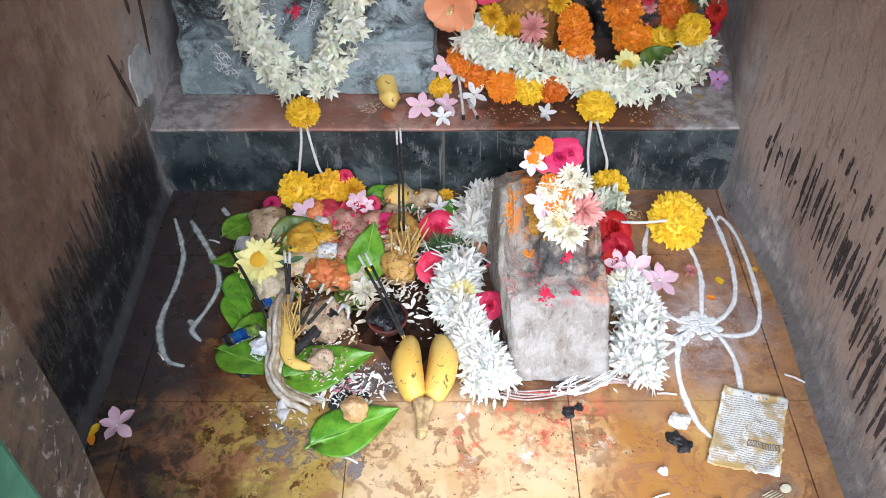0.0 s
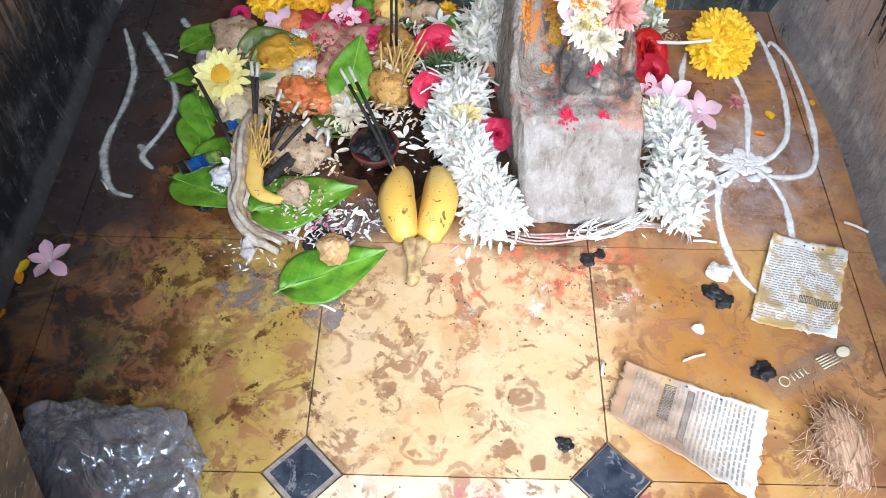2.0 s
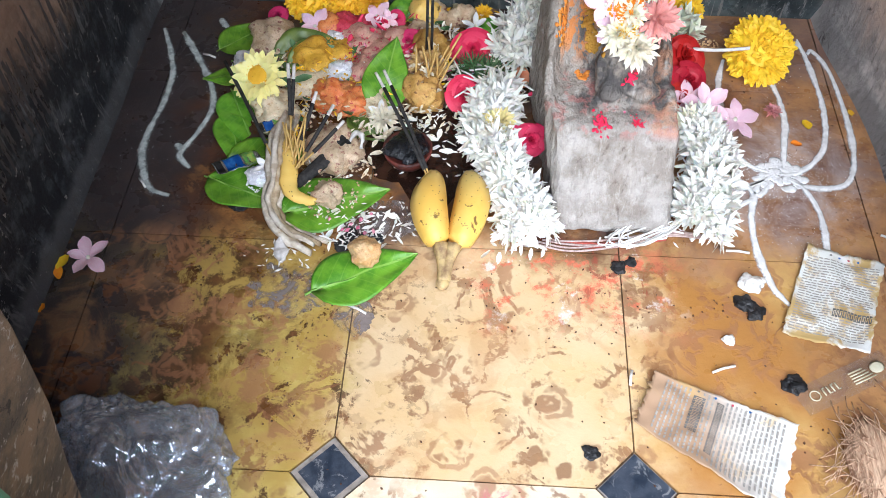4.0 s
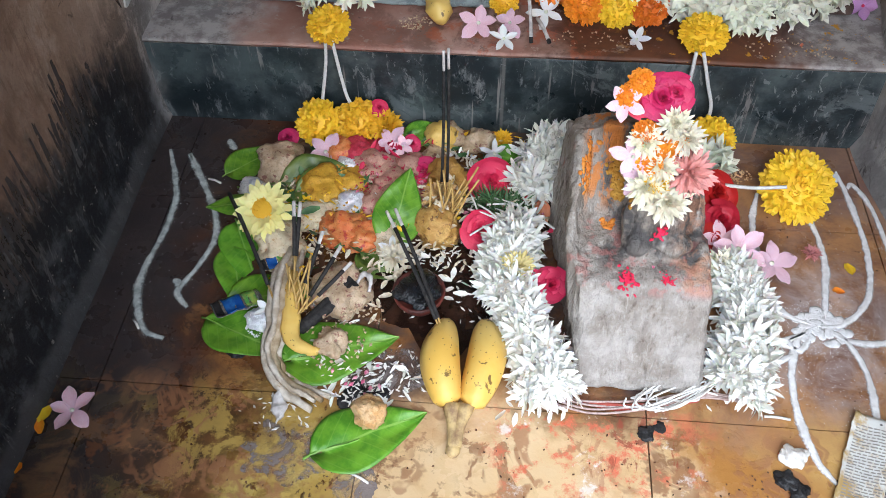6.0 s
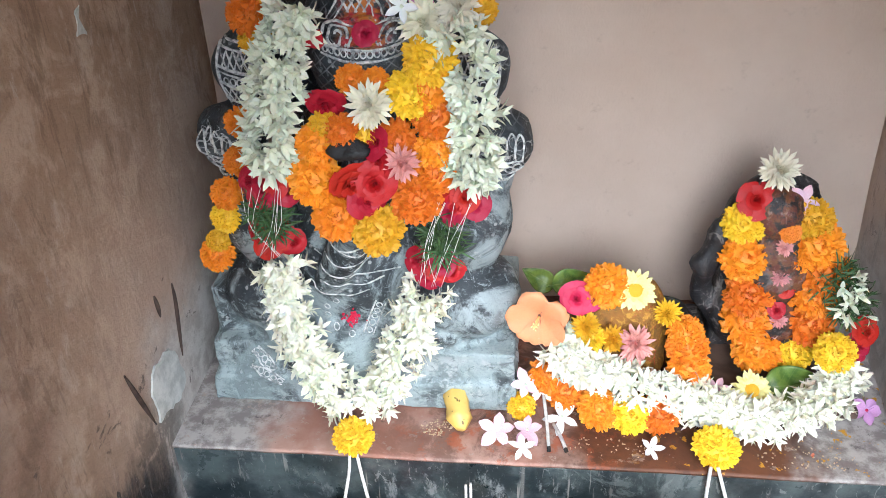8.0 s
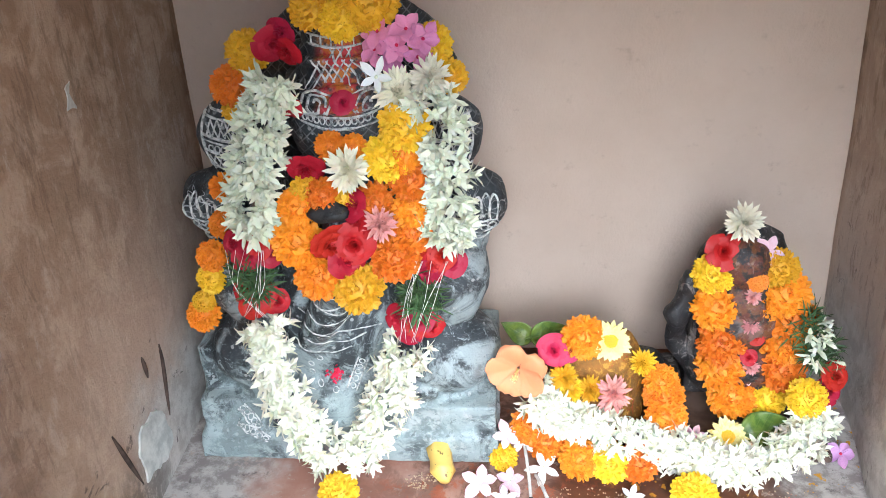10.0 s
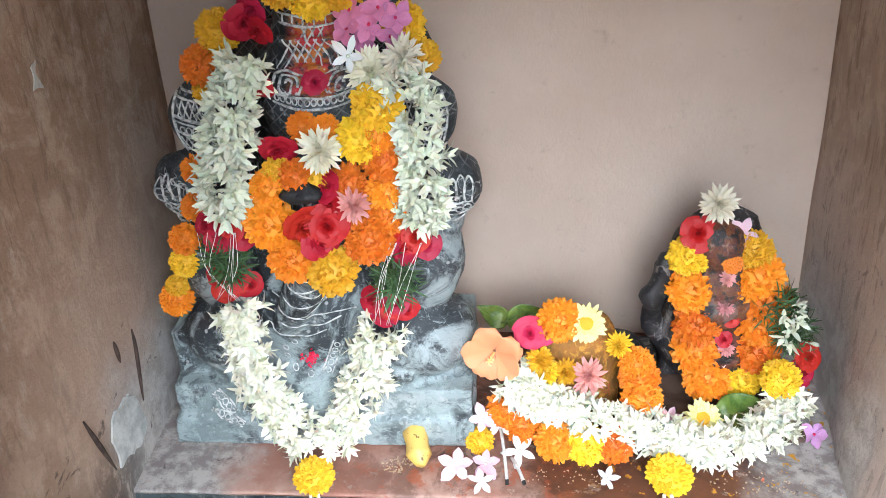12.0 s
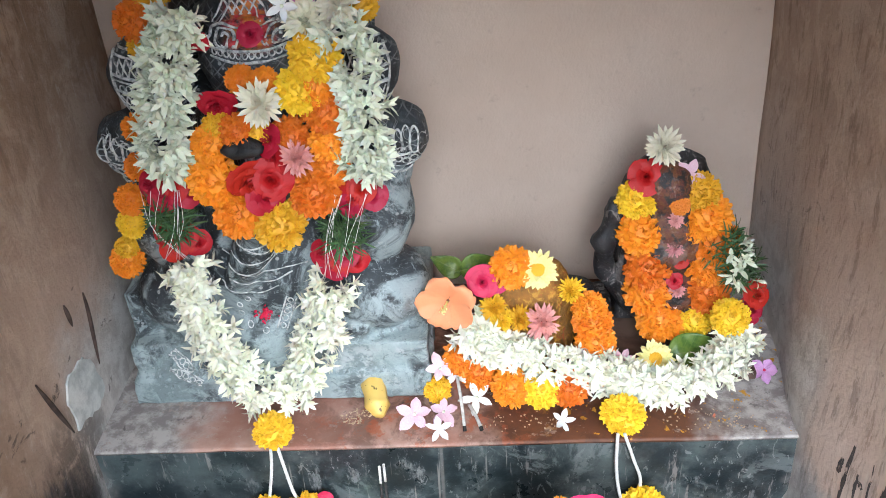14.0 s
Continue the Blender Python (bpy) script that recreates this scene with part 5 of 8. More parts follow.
for p, s in (((-0.114, 1.090, 0.628), .028), ((-0.082, 1.090, 0.643), .024), ((-0.099, 1.090, 0.616), .02)):
    bloom(MUM_W, "chrysanthemum", p, UPW, s, "chrysanthemum", FG)
ob = put(MUM_D, "chrysanthemum", (-0.140, 1.065, 0.492), UPW, 0.022)
tagged(ob, "faded dusty pink chrysanthemum", "chrysanthemum", FG)
bloom(STAR, "jasmine_flower", (-0.133, 1.075, 0.648), UPW, 0.020, "star", FG)
for dx, dz in ((0, 0), (0.02, -0.012), (-0.018, 0.014), (0.010, 0.016), (-0.006, -0.016), (0.026, 0.006), (-0.022, -0.004)):
    ob = put(ORCHID, "oleander", Vector((-0.116, 1.110, 0.669)) + Vector((dx, 0, dz)), (dx * 25, -0.9, 0.4 + dz * 22), 0.019)
    tagged(ob, "bright orchid pink flower on the crown", "oleander", FG)
for p, s in (((-0.19, 1.14, 0.715), .05), ((-0.155, 1.13, 0.70), .04)):
    tagged(put(LEAVES_D, "leaf", p, (0, -1, 0.3), s), "small dull green leaf tucked in the crown", "leaf", FG)
M_KUM = plain("vermilion_powder", (0.62, 0.01, 0.05), (0.75, 0.03, 0.10), 120, 0.9, 0.5)


def dab(name, label, p, r, mat, n=None, parts=70):
    """A smear of pressed powder: a handful of small soft lumps fused flat."""
    bm = bmesh.new()
    for k in range(parts):
        a = RNG.uniform(0, 6.3)
        q = r * abs(RNG.gauss(0, 0.55))
        add_ball(bm, (q * math.cos(a), q * math.sin(a) * 0.7, 0), (r * RNG.uniform(.06, .2), r * RNG.uniform(.06, .18), r * 0.10), u=6, v=4)
    rough_up(bm, r * 0.12, 0.5 / r)
    ob = part(name, bm, mat)
    ob.matrix_basis = facing(p, n or (0, 0, 1))
    return tagged(ob, label, "powder")


dab("vermilion_mark", "crimson vermilion mark pressed on the stone", (-0.213, 1.094, 0.268), 0.013, M_KUM, (0, -0.9, 0.4))
bm = bmesh.new()
add_ball(bm, (0, 0, 0), (0.022, 0.012, 0.007), u=16, v=8)
rough_up(bm, 0.003, 80)
M_BLACK = plain("charred_black", (0.008, 0.008, 0.009), (0.025, 0.024, 0.024), 90, 0.5, 0.6, 0.002)
ob = part("charred_wick", bm, M_BLACK)
ob.matrix_basis = facing((-0.192, 1.058, 0.509), (0, -0.8, 0.6), 0)
tagged(ob, "small charred black wick end among marigolds", "wick")

# ---- the draped garland over the mound and slab ----
g2 = thing("draped_garland", "white tuberose garland edged with orange marigolds", "garland", (0.2, 1.1, LEDGE))
strand(g2, [(0.028, 1.128, 0.218), (0.050, 1.118, 0.196), (0.086, 1.112, 0.180), (0.128, 1.105, 0.168), (0.170, 1.105, 0.158), (0.212, 1.100, 0.150), (0.249, 1.085, 0.146), (0.289, 1.080, 0.145), (0.336, 1.100, 0.148), (0.368, 1.125, 0.160), (0.382, 1.150, 0.182)], 230, 0.025, 0.0175, BUDS_C, "floret", (0, -0.6, 0.8), mass=230)
for p, s in (((0.022, 1.122, 0.170), .024), ((0.045, 1.115, 0.150), .025), ((0.085, 1.088, 0.146), .026), ((0.158, 1.086, 0.146), .025), ((0.192, 1.145, 0.205), .026), ((0.196, 1.135, 0.178), .026), ((0.188, 1.15, 0.222), .022)):
    put(MARI_O, "marigold", p, (0, -0.7, 0.7), s * 1.12, g2)
for p, s in (((0.122, 1.084, 0.146), .026), ((0.366, 1.14, 0.208), .025), ):
    put(MARI_Y, "marigold", p, (0, -0.7, 0.7), s * 1.1, g2)
put(MARI_Y, "marigold", (0.217, 1.035, 0.145), (0, -0.25, 0.97), 0.030, g2, None, 0.7)
thread(g2, [(0.207, 1.008, 0.140), (0.208, 1.005, 0.09), (0.212, 1.0, 0.055), (0.218, 0.99, 0.03)], 0.0022, "tassel_thread")
thread(g2, [(0.215, 1.008, 0.140), (0.228, 1.005, 0.10), (0.239, 1.003, 0.064), (0.235, 0.998, 0.03)], 0.0022, "tassel_thread")
for p in ((0.392, 1.15, 0.21), (0.395, 1.15, 0.235)):
    put(ROSES, "rose", p, (0.3, -0.7, 0.5), 0.02, g2)
strand(g2, [(0.352, 1.19, 0.30), (0.375, 1.18, 0.27), (0.385, 1.17, 0.235)], 34, 0.02, 0.024, FRONDS, "frond", OUT)
strand(g2, [(0.36, 1.17, 0.30), (0.385, 1.16, 0.25)], 10, 0.02, 0.016, BUDS, "floret", OUT)

FM = "flowers offered on the mound"
tagged(put(HIBIS, "hibiscus", (0.008, 1.13, 0.255), (-0.22, -0.95, 0.10), 0.036), "salmon orange hibiscus with drooping petals", "hibiscus", FM)
for p, s in (((0.052, 1.15, 0.268), .022), ((0.07, 1.155, 0.266), .018)):
    tagged(put(ROSES_M, "rose", p, UPW, s), "magenta rose on the turmeric mound", "rose", FM)
bloom(MARI_O, "marigold", (0.088, 1.155, 0.285), UPW, 0.026, "marigold_o", FM)
bloom(DAISY, "daisy", (0.121, 1.15, 0.283), UPW, 0.027, "daisy", FM)
for p, s in (((0.065, 1.135, 0.238), .021), ((0.098, 1.132, 0.222), .02), ((0.165, 1.16, 0.243), .02), ((0.075, 1.13, 0.222), .018)):
    bloom(MUM_Y, "chrysanthemum", p, UPW, s, "marigold_y", FM)
tagged(put(MUM_D, "chrysanthemum", (0.126, 1.128, 0.219), UPW, 0.026), "faded salmon chrysanthemum on the mound", "chrysanthemum", FM)
for p, n, s, r in (((0.026, 1.185, 0.262), (0, -0.75, 0.45), .055, 12), ((0.024, 1.19, 0.256), (0.2, -0.8, 0.4), .045, 150)):
    tagged(put(LEAVES_D, "leaf", p, n, s, None, r), "dark green leaf behind the mound", "leaf", FM)
tagged(put(LEAVES_D, "leaf", (0.295, 1.135, 0.150), (0, -0.5, 0.85), 0.075, None, 10), "dull green leaf lying before the slab", "leaf")
bloom(DAISY, "daisy", (0.272, 1.12, 0.158), (0, -0.6, 0.8), 0.027, "daisy")
bloom(PINKS, "oleander", (0.232, 1.13, 0.150), (0, -0.5, 0.8), 0.018, "oleander")

# ---- marigolds on the small idol ----
FS = "flowers offered on the small idol"
for p, s, m in (((0.298, 1.186, 0.285), 0.014, MUM_D), ((0.307, 1.186, 0.266), 0.012, ROSES), ((0.296, 1.188, 0.326), 0.012, MUM_D), ((0.306, 1.183, 0.222), 0.013, MUM_D)):
    tagged(put(m, "chrysanthemum" if m is MUM_D else "rose", p, UPW, s, None, None, 0.6), "crushed wilted bloom pressed on the stone", "flower", FS)
for p, s in (((0.257, 1.205, 0.300), .026), ((0.269, 1.197, 0.250), .026), ((0.271, 1.192, 0.212), .027), ((0.290, 1.187, 0.172), .027), ((0.338, 1.205, 0.320), .028), ((0.353, 1.198, 0.284), .027), ((0.346, 1.196, 0.252), .025), ((0.348, 1.192, 0.214), .026), ((0.325, 1.205, 0.31), .022)):
    bloom(MARI_O, "marigold", p, UPW, s * 1.12, "marigold_o", FS)
for p, s in (((0.247, 1.21, 0.345), .023), ((0.262, 1.212, 0.342), .018), ((0.328, 1.21, 0.353), .024), ((0.336, 1.187, 0.170), .025)):
    bloom(MARI_Y, "marigold", p, UPW, s, "marigold_y", FS)
bloom(ROSES, "rose", (0.258, 1.215, 0.375), UPW, 0.025, "rose", FS)
bloom(ROSES, "rose", (0.302, 1.185, 0.235), UPW, 0.012, "rose", FS)
bloom(ROSES, "rose", (0.285, 1.21, 0.366), UPW, 0.018, "rose", FS)
bloom(PINKS, "oleander", (0.312, 1.215, 0.374), UPW, 0.022, "oleander", FS)
bloom(PINKS, "oleander", (0.304, 1.19, 0.205), UPW, 0.015, "oleander", FS)
bloom(MUM_W, "chrysanthemum", (0.278, 1.215, 0.416), (0, -0.9, 0.4), 0.028, "chrysanthemum", FS)
for p in ((0.300, 1.194, 0.262), (0.300, 1.192, 0.345)):
    tagged(put(MARI_O, "chrysanthemum", p, UPW, 0.014, None, None, 0.4), "crumbled faded petals on the idol", "chrysanthemum", FS)

# ---- on the ledge before the idols ----
FL = "flowers fallen on the ledge"
for p, s in (((-0.039, 1.060, 0.130), .024), ((-0.002, 1.063, 0.130), .020), ((-0.006, 1.105, 0.165), .02)):
    bloom(PINKS, "oleander", p, (RNG.uniform(-.3, .3), -0.5, 0.8), s, "oleander", FL)
for p, s in (((0.040, 1.085, 0.132), .025), ((0.014, 1.115, 0.150), .025), ((-0.008, 1.036, 0.127), .02), ((0.145, 1.045, 0.127), .018)):
    bloom(STAR, "jasmine_flower", p, (RNG.uniform(-.3, .3), -0.5, 0.8), s, "star", FL)
bloom(MARI_Y, "marigold", (-0.010, 1.095, 0.139), (0, -0.4, 0.9), 0.017, "marigold_y", FL)
ob = put(LILAC, "lilac_flower", (0.417, 1.125, 0.130), (-0.3, -0.4, 0.8), 0.02)
tagged(ob, "small lilac flower beside the wall", "flower", FL)
M_BANANA = Nodes("ripe_banana_skin", 0.45)
c = M_BANANA.mix(M_BANANA.ramp(M_BANANA.noise(14, 4), 0.35, 0.65), (0.80, 0.50, 0.09), (0.86, 0.62, 0.17))
spots = M_BANANA.math("MULTIPLY", M_BANANA.ramp(M_BANANA.noise(70, 4, 0.6, 0.4), 0.62, 0.67), 0.85)
c = M_BANANA.mix(spots, c, (0.10, 0.045, 0.015))
c = M_BANANA.mix(M_BANANA.ramp(M_BANANA.cells(160), 0.16, 0.08), c, (0.25, 0.12, 0.03))
M_BANANA = M_BANANA.done(c, M_BANANA.noise(120, 3), 0.15, 0.001)
M_STEM = plain("dry_banana_stem", (0.26, 0.16, 0.08), (0.62, 0.46, 0.2), 60, 0.7, 0.4)
bm = bmesh.new()
add_tube(bm, spline([(-0.093, 1.108, 0.146), (-0.092, 1.095, 0.146), (-0.087, 1.072, 0.139), (-0.084, 1.056, 0.132)], 12), lambda t: 0.017 - 0.002 * t if 0.12 < t < 0.72 else (0.009 if t <= 0.12 else 0.017 - 0.034 * (t - 0.72)), 6)
bmesh.ops.subdivide_edges(bm, edges=bm.edges[:], cuts=1, use_grid_fill=True)
rough_up(bm, 0.0025, 70)
tagged(part("banana_stub", bm, M_BANANA), "short stub of yellow banana on the ledge", "banana")
M_INC = plain("black_incense_paste", (0.012, 0.011, 0.011), (0.04, 0.036, 0.033), 200, 0.8, 0.4)
M_BAMBOO = plain("bamboo_stick", (0.50, 0.31, 0.08), (0.62, 0.42, 0.14), 200, 0.6)
M_ASH = plain("pale_ash", (0.50, 0.47, 0.44), (0.68, 0.65, 0.62), 160, 0.9, 0.5)


def incense(a, b, bare=0.3, ash=0.12, r=0.0022, label="burnt black incense stick with a pale ash tip"):
    """A stick from its foot a to its tip b: bare bamboo below, black paste, ash at the end."""
    a, b = Vector(a), Vector(b)
    root = thing("incense_stick", label, "incense", a, "incense sticks")
    for name, u, v, rr, m in (("bamboo", 0, bare, r * 0.5, M_BAMBOO), ("paste", bare, 1 - ash, r, M_INC), ("ash_tip", 1 - ash, 1, r * 0.9, M_ASH)):
        if v > u + 1e-3:
            bm = bmesh.new()
            bend = (b - a).orthogonal().normalized() * 0.0015
            add_tube(bm, [(b - a) * (u + (v - u) * k / 5) + bend * math.sin(3.1 * (u + (v - u) * k / 5)) for k in range(6)], rr, 7)
            part(name, bm, m, root)
    return root


incense((0.024, 1.034, 0.124), (0.016, 1.085, 0.168), 0.0, 0.9, 0.0024, "short grey incense stub leaning on the ledge")
incense((0.045, 1.035, 0.125), (0.030, 1.075, 0.130), 0.0, 0.9, 0.0026, "fallen grey incense stub on the ledge")

# ---- offerings on the floor ----
FO = "flowers in the floor offering"
UP = (0, -0.25, 0.97)


def lump(name, label, category, p, r, mat, seed, flat=0.55, group="", amount=0.35):
    """A soft broken lump of food resting at p."""
    bm = bmesh.new()
    bmesh.ops.create_icosphere(bm, subdivisions=4, radius=1)
    for v in bm.verts:
        q = v.co.copy()
        n1 = noise.noise(q * 1.3 + Vector((seed, 0, 0)))
        n2 = noise.noise(q * 3.5 + Vector((0, seed, 0)))
        n3 = noise.noise(q * 9 + Vector((0, 0, seed)))
        v.co = q * (1 + amount * n1 + 0.15 * n2 + 0.12 * n3 + 0.08 * noise.noise(q * 19 + Vector((seed, seed, 0))))
        v.co.z = max(v.co.z, -0.55)
    for v in bm.verts:
        v.co = Vector((v.co.x * r, v.co.y * r * 0.9, (v.co.z + 0.55) * r * flat))
    ob = part(name, bm, mat)
    ob.matrix_basis = Matrix.Translation(p) @ pose(0, 0, 0, 0, 0, seed * 77)
    return tagged(ob, label, category, group)


def food(name, a, b, spot=None, rough=0.6):
    m = Nodes(name, rough)
    c = m.mix(m.ramp(m.noise(90, 6, 0.7), 0.38, 0.62), a, b)
    c = m.mix(m.math("MULTIPLY", m.ramp(m.noise(300, 4, 0.7), 0.45, 0.36), 0.5), c, tuple(0.55 * q for q in a))
    if spot:
        c = m.mix(m.ramp(m.noise(140, 4, 0.6), 0.58, 0.64), c, spot)
    m.b.inputs["Subsurface Weight"].default_value = 0.15
    m.b.inputs["Subsurface Radius"].default_value = (0.004, 0.002, 0.001)
    return m.done(c, m.noise(180, 5, 0.7), 0.6, 0.0025)


M_CAKE = food("beige_sweet", (0.50, 0.36, 0.22), (0.64, 0.50, 0.34), (0.30, 0.14, 0.10))
M_PALECAKE = food("pale_fruit", (0.68, 0.56, 0.36), (0.78, 0.68, 0.48), (0.55, 0.38, 0.2))
M_PINKCAKE = food("kumkum_stained_sweet", (0.50, 0.24, 0.19), (0.62, 0.38, 0.28), (0.48, 0.05, 0.10))
M_ORANGE = food("orange_sweet", (0.66, 0.17, 0.04), (0.72, 0.30, 0.10), (0.50, 0.06, 0.04), 0.4)
M_TURM = food("turmeric_powder", (0.62, 0.34, 0.02), (0.72, 0.42, 0.04), (0.50, 0.22, 0.02))
M_RED = food("red_powder", (0.45, 0.02, 0.05), (0.58, 0.06, 0.10))
M_JAG = food("jaggery", (0.58, 0.33, 0.12), (0.74, 0.52, 0.28), None, 0.45)
SWEETS = "lumps of food in the offering"
for k, (p, r, m, lab) in enumerate((
        ((-0.262, 0.925, 0.004), 0.031, M_CAKE, "crumbly beige sweet lump on a leaf"),
        ((-0.204, 0.889, 0.008), 0.030, M_TURM, "heap of bright turmeric powder on food"),
        ((-0.178, 0.895, 0.008), 0.024, M_TURM, "heap of bright turmeric powder on food"),
        ((-0.150, 0.922, 0.006), 0.029, M_PINKCAKE, "broken sweet stained with red powder"),
        ((-0.125, 0.895, 0.006), 0.030, M_PINKCAKE, "broken sweet stained with red powder"),
        ((-0.138, 0.868, 0.006), 0.028, M_PINKCAKE, "broken sweet stained with red powder"),
        ((-0.110, 0.925, 0.006), 0.026, M_PINKCAKE, "broken sweet stained with red powder"),
        ((-0.196, 0.948, 0.006), 0.025, M_ORANGE, "moist orange sweet lump"),
        ((-0.172, 0.950, 0.006), 0.026, M_RED, "heap of crimson powder"),
        ((-0.155, 0.958, 0.005), 0.020, M_RED, "heap of crimson powder"),
        ((-0.173, 0.825, 0.008), 0.027, M_ORANGE, "moist orange sweet lump"),
        ((-0.150, 0.818, 0.008), 0.023, M_ORANGE, "moist orange sweet lump"),
        ((-0.190, 0.850, 0.006), 0.020, M_PALECAKE, "cut piece of pale fruit"),
        ((-0.213, 0.845, 0.006), 0.023, M_PALECAKE, "cut piece of pale fruit"),
        ((-0.238, 0.796, 0.008), 0.029, M_PALECAKE, "cut piece of pale fruit"),
        ((-0.132, 0.835, 0.006), 0.021, M_CAKE, "crumbly beige sweet lump on a leaf"),
        ((-0.163, 0.738, 0.006), 0.032, M_CAKE, "crumbly beige sweet lump on a leaf"),
        ((-0.128, 0.815, 0.006), 0.018, M_PALECAKE, "cut piece of pale fruit"),
        ((-0.100, 0.885, 0.005), 0.021, M_PINKCAKE, "broken sweet stained with red powder"),
        ((-0.160, 0.672, 0.012), 0.017, M_CAKE, "crumbly beige sweet lump on a leaf"),
        ((-0.075, 0.990, 0.003), 0.022, M_CAKE, "crumbly beige sweet lump on a leaf"),
        ((-0.030, 0.985, 0.003), 0.022, M_CAKE, "crumbly beige sweet lump on a leaf"),
        ((-0.230, 0.905, 0.005), 0.018, M_CAKE, "crumbly beige sweet lump on a leaf"),
        ((-0.085, 0.950, 0.005), 0.018, M_CAKE, "crumbly beige sweet lump on a leaf"))):
    lump("sweet_lump", lab, "food", p, r, m, k + 1.3, 0.62, SWEETS, 0.45)
lump("jaggery_lump", "golden jaggery cube on a green leaf", "food", (-0.112, 0.597, 0.008), 0.016, M_JAG, 30.2, 1.1, "", 0.25)

# leaves under and among the offerings
for k, (p, n, s, spin, dull) in enumerate((
        ((-0.325, 0.912, 0.010), (0.1, -0.2, 1), 0.066, 40, 0), ((-0.300, 0.885, 0.008), (0, -0.1, 1), 0.075, -20, 0),
        ((-0.295, 0.825, 0.008), (0.3, 0, 1), 0.085, -62, 0), ((-0.292, 0.79, 0.006), (0.4, 0, 1), 0.075, -70, 0),
        ((-0.290, 0.697, 0.006), (0, 0.05, 1), 0.090, -22, 0), ((-0.275, 0.73, 0.005), (0, 0, 1), 0.085, 10, 0),
        ((-0.200, 0.657, 0.007), (0, -0.1, 1), 0.110, 18, 0), ((-0.152, 0.562, 0.005), (0.02, 0, 1), 0.105, 28, 0),
        ((-0.118, 0.815, 0.018), (0.25, -0.45, 0.85), 0.085, 80, 0), ((-0.255, 0.892, 0.016), (0, -0.2, 1), 0.10, 5, 1),
        ((-0.235, 0.875, 0.014), (0, -0.2, 1), 0.09, 15, 1), ((-0.120, 0.990, 0.012), (0, -0.4, 1), 0.055, 10, 0),
        ((-0.010, 0.962, 0.012), (0, -0.4, 1), 0.05, -10, 0), ((-0.152, 0.80, 0.006), (0, -0.2, 1), 0.06, -30, 1),
        ((-0.290, 0.86, 0.012), (0, 0, 1), 0.05, 190, 0))):
    tagged(put(LEAVES_D if dull else LEAVES, "betel_leaf", p, n, s, None, spin), "dull turning betel leaf under food" if dull else "glossy green betel leaf lying on the floor", "leaf", "betel leaves")

bloom(DAISY, "daisy", (-0.258, 0.820, 0.045), (-0.1, -0.5, 0.85), 0.036, "daisy", FO)
for p, s in (((-0.228, 0.985, 0.030), .027), ((-0.180, 0.990, 0.030), .026), ((0.243, 0.985, 0.030), .028)):
    bloom(MARI_Y, "marigold", p, (0, -0.8, 0.6), s, "marigold_y", FO)
ob = put(marigold_mesh("marigold", M_MARI_Y, 31, 0.62, 2.4), "marigold", (0.332, 0.915, 0.030), (0, -0.55, 0.83), 0.045, None, 0)
tagged(ob, "large flat yellow marigold on the floor", "marigold")
thread(None, [(0.246, 0.897, 0.045), (0.275, 0.888, 0.052), (0.308, 0.884, 0.060)], 0.0021, "flower_stalk", M_THREAD, 8)
tagged(bpy.data.objects["flower_stalk"], "stiff white thread stuck in the marigold", "thread")
bloom(MUM_Y, "chrysanthemum", (-0.146, 0.985, 0.028), (0, -0.7, 0.7), 0.026, "marigold_y", FO)
for p, s in (((-0.213, 0.938, 0.025), .024), ((-0.137, 0.962, 0.025), .020), ((-0.122, 0.955, 0.025), .016), ((0.252, 0.812, 0.035), .030), ((0.236, 0.825, 0.03), .024), ((0.292, 0.812, 0.015), .027)):
    bloom(PINKS, "oleander", p, (RNG.uniform(-.3, .3), -0.4, 0.85), s, "oleander", FO)
ob = put(PINKS, "oleander", (-0.398, 0.583, 0.008), (0, -0.1, 1), 0.024)
tagged(ob, "wilted dusty pink flower by the dark wall", "oleander")
for p, s in (((-0.012, 0.905, 0.022), .030), ((0.006, 0.900, 0.02), .026), ((-0.022, 0.828, 0.022), .024), ((0.012, 0.835, 0.018), .018), ((-0.092, 0.921, 0.018), .020), ((0.055, 0.757, 0.025), .022),
             ((-0.268, 0.978, 0.008), .014), ((-0.155, 0.998, 0.045), .012), ((-0.112, 0.965, 0.02), .012)):
    tagged(put(ROSES_M, "rose", p, (RNG.uniform(-.3, .3), -0.5, 0.8), s), "crushed magenta rose in the offering", "rose", FO)
for p, s in (((0.236, 0.893, 0.035), .028), ((0.236, 0.855, 0.030), .026), ((0.228, 0.83, 0.025), .020)):
    bloom(ROSES, "rose", p, (0.3, -0.5, 0.8), s, "rose", FO)
for p, s in (((-0.115, 0.795, 0.022), .019), ((-0.012, 0.955, 0.02), .02), ((-0.232, 0.706, 0.022), .017)):
    bloom(STAR, "jasmine_flower", p, UP, s, "star", FO)
bloom(MUM_W, "chrysanthemum", (-0.112, 0.788, 0.018), UP, 0.020, "chrysanthemum", FO)
for p in ((0.342, 0.837, 0.006), (0.258, 0.948, 0.006)):
    tagged(put(MUM_D, "chrysanthemum", p, (0, 0, 1), 0.012), "small withered pink flower on the floor", "chrysanthemum")
tagged(put(MUM_Y, "chrysanthemum", (-0.004, 0.988, 0.012), UP, 0.016), "torn yellow petals at the step", "chrysanthemum", FO)
tagged(put(MUM_Y, "chrysanthemum", (0.085, 0.99, 0.012), UP, 0.014), "torn yellow petals at the step", "chrysanthemum", FO)

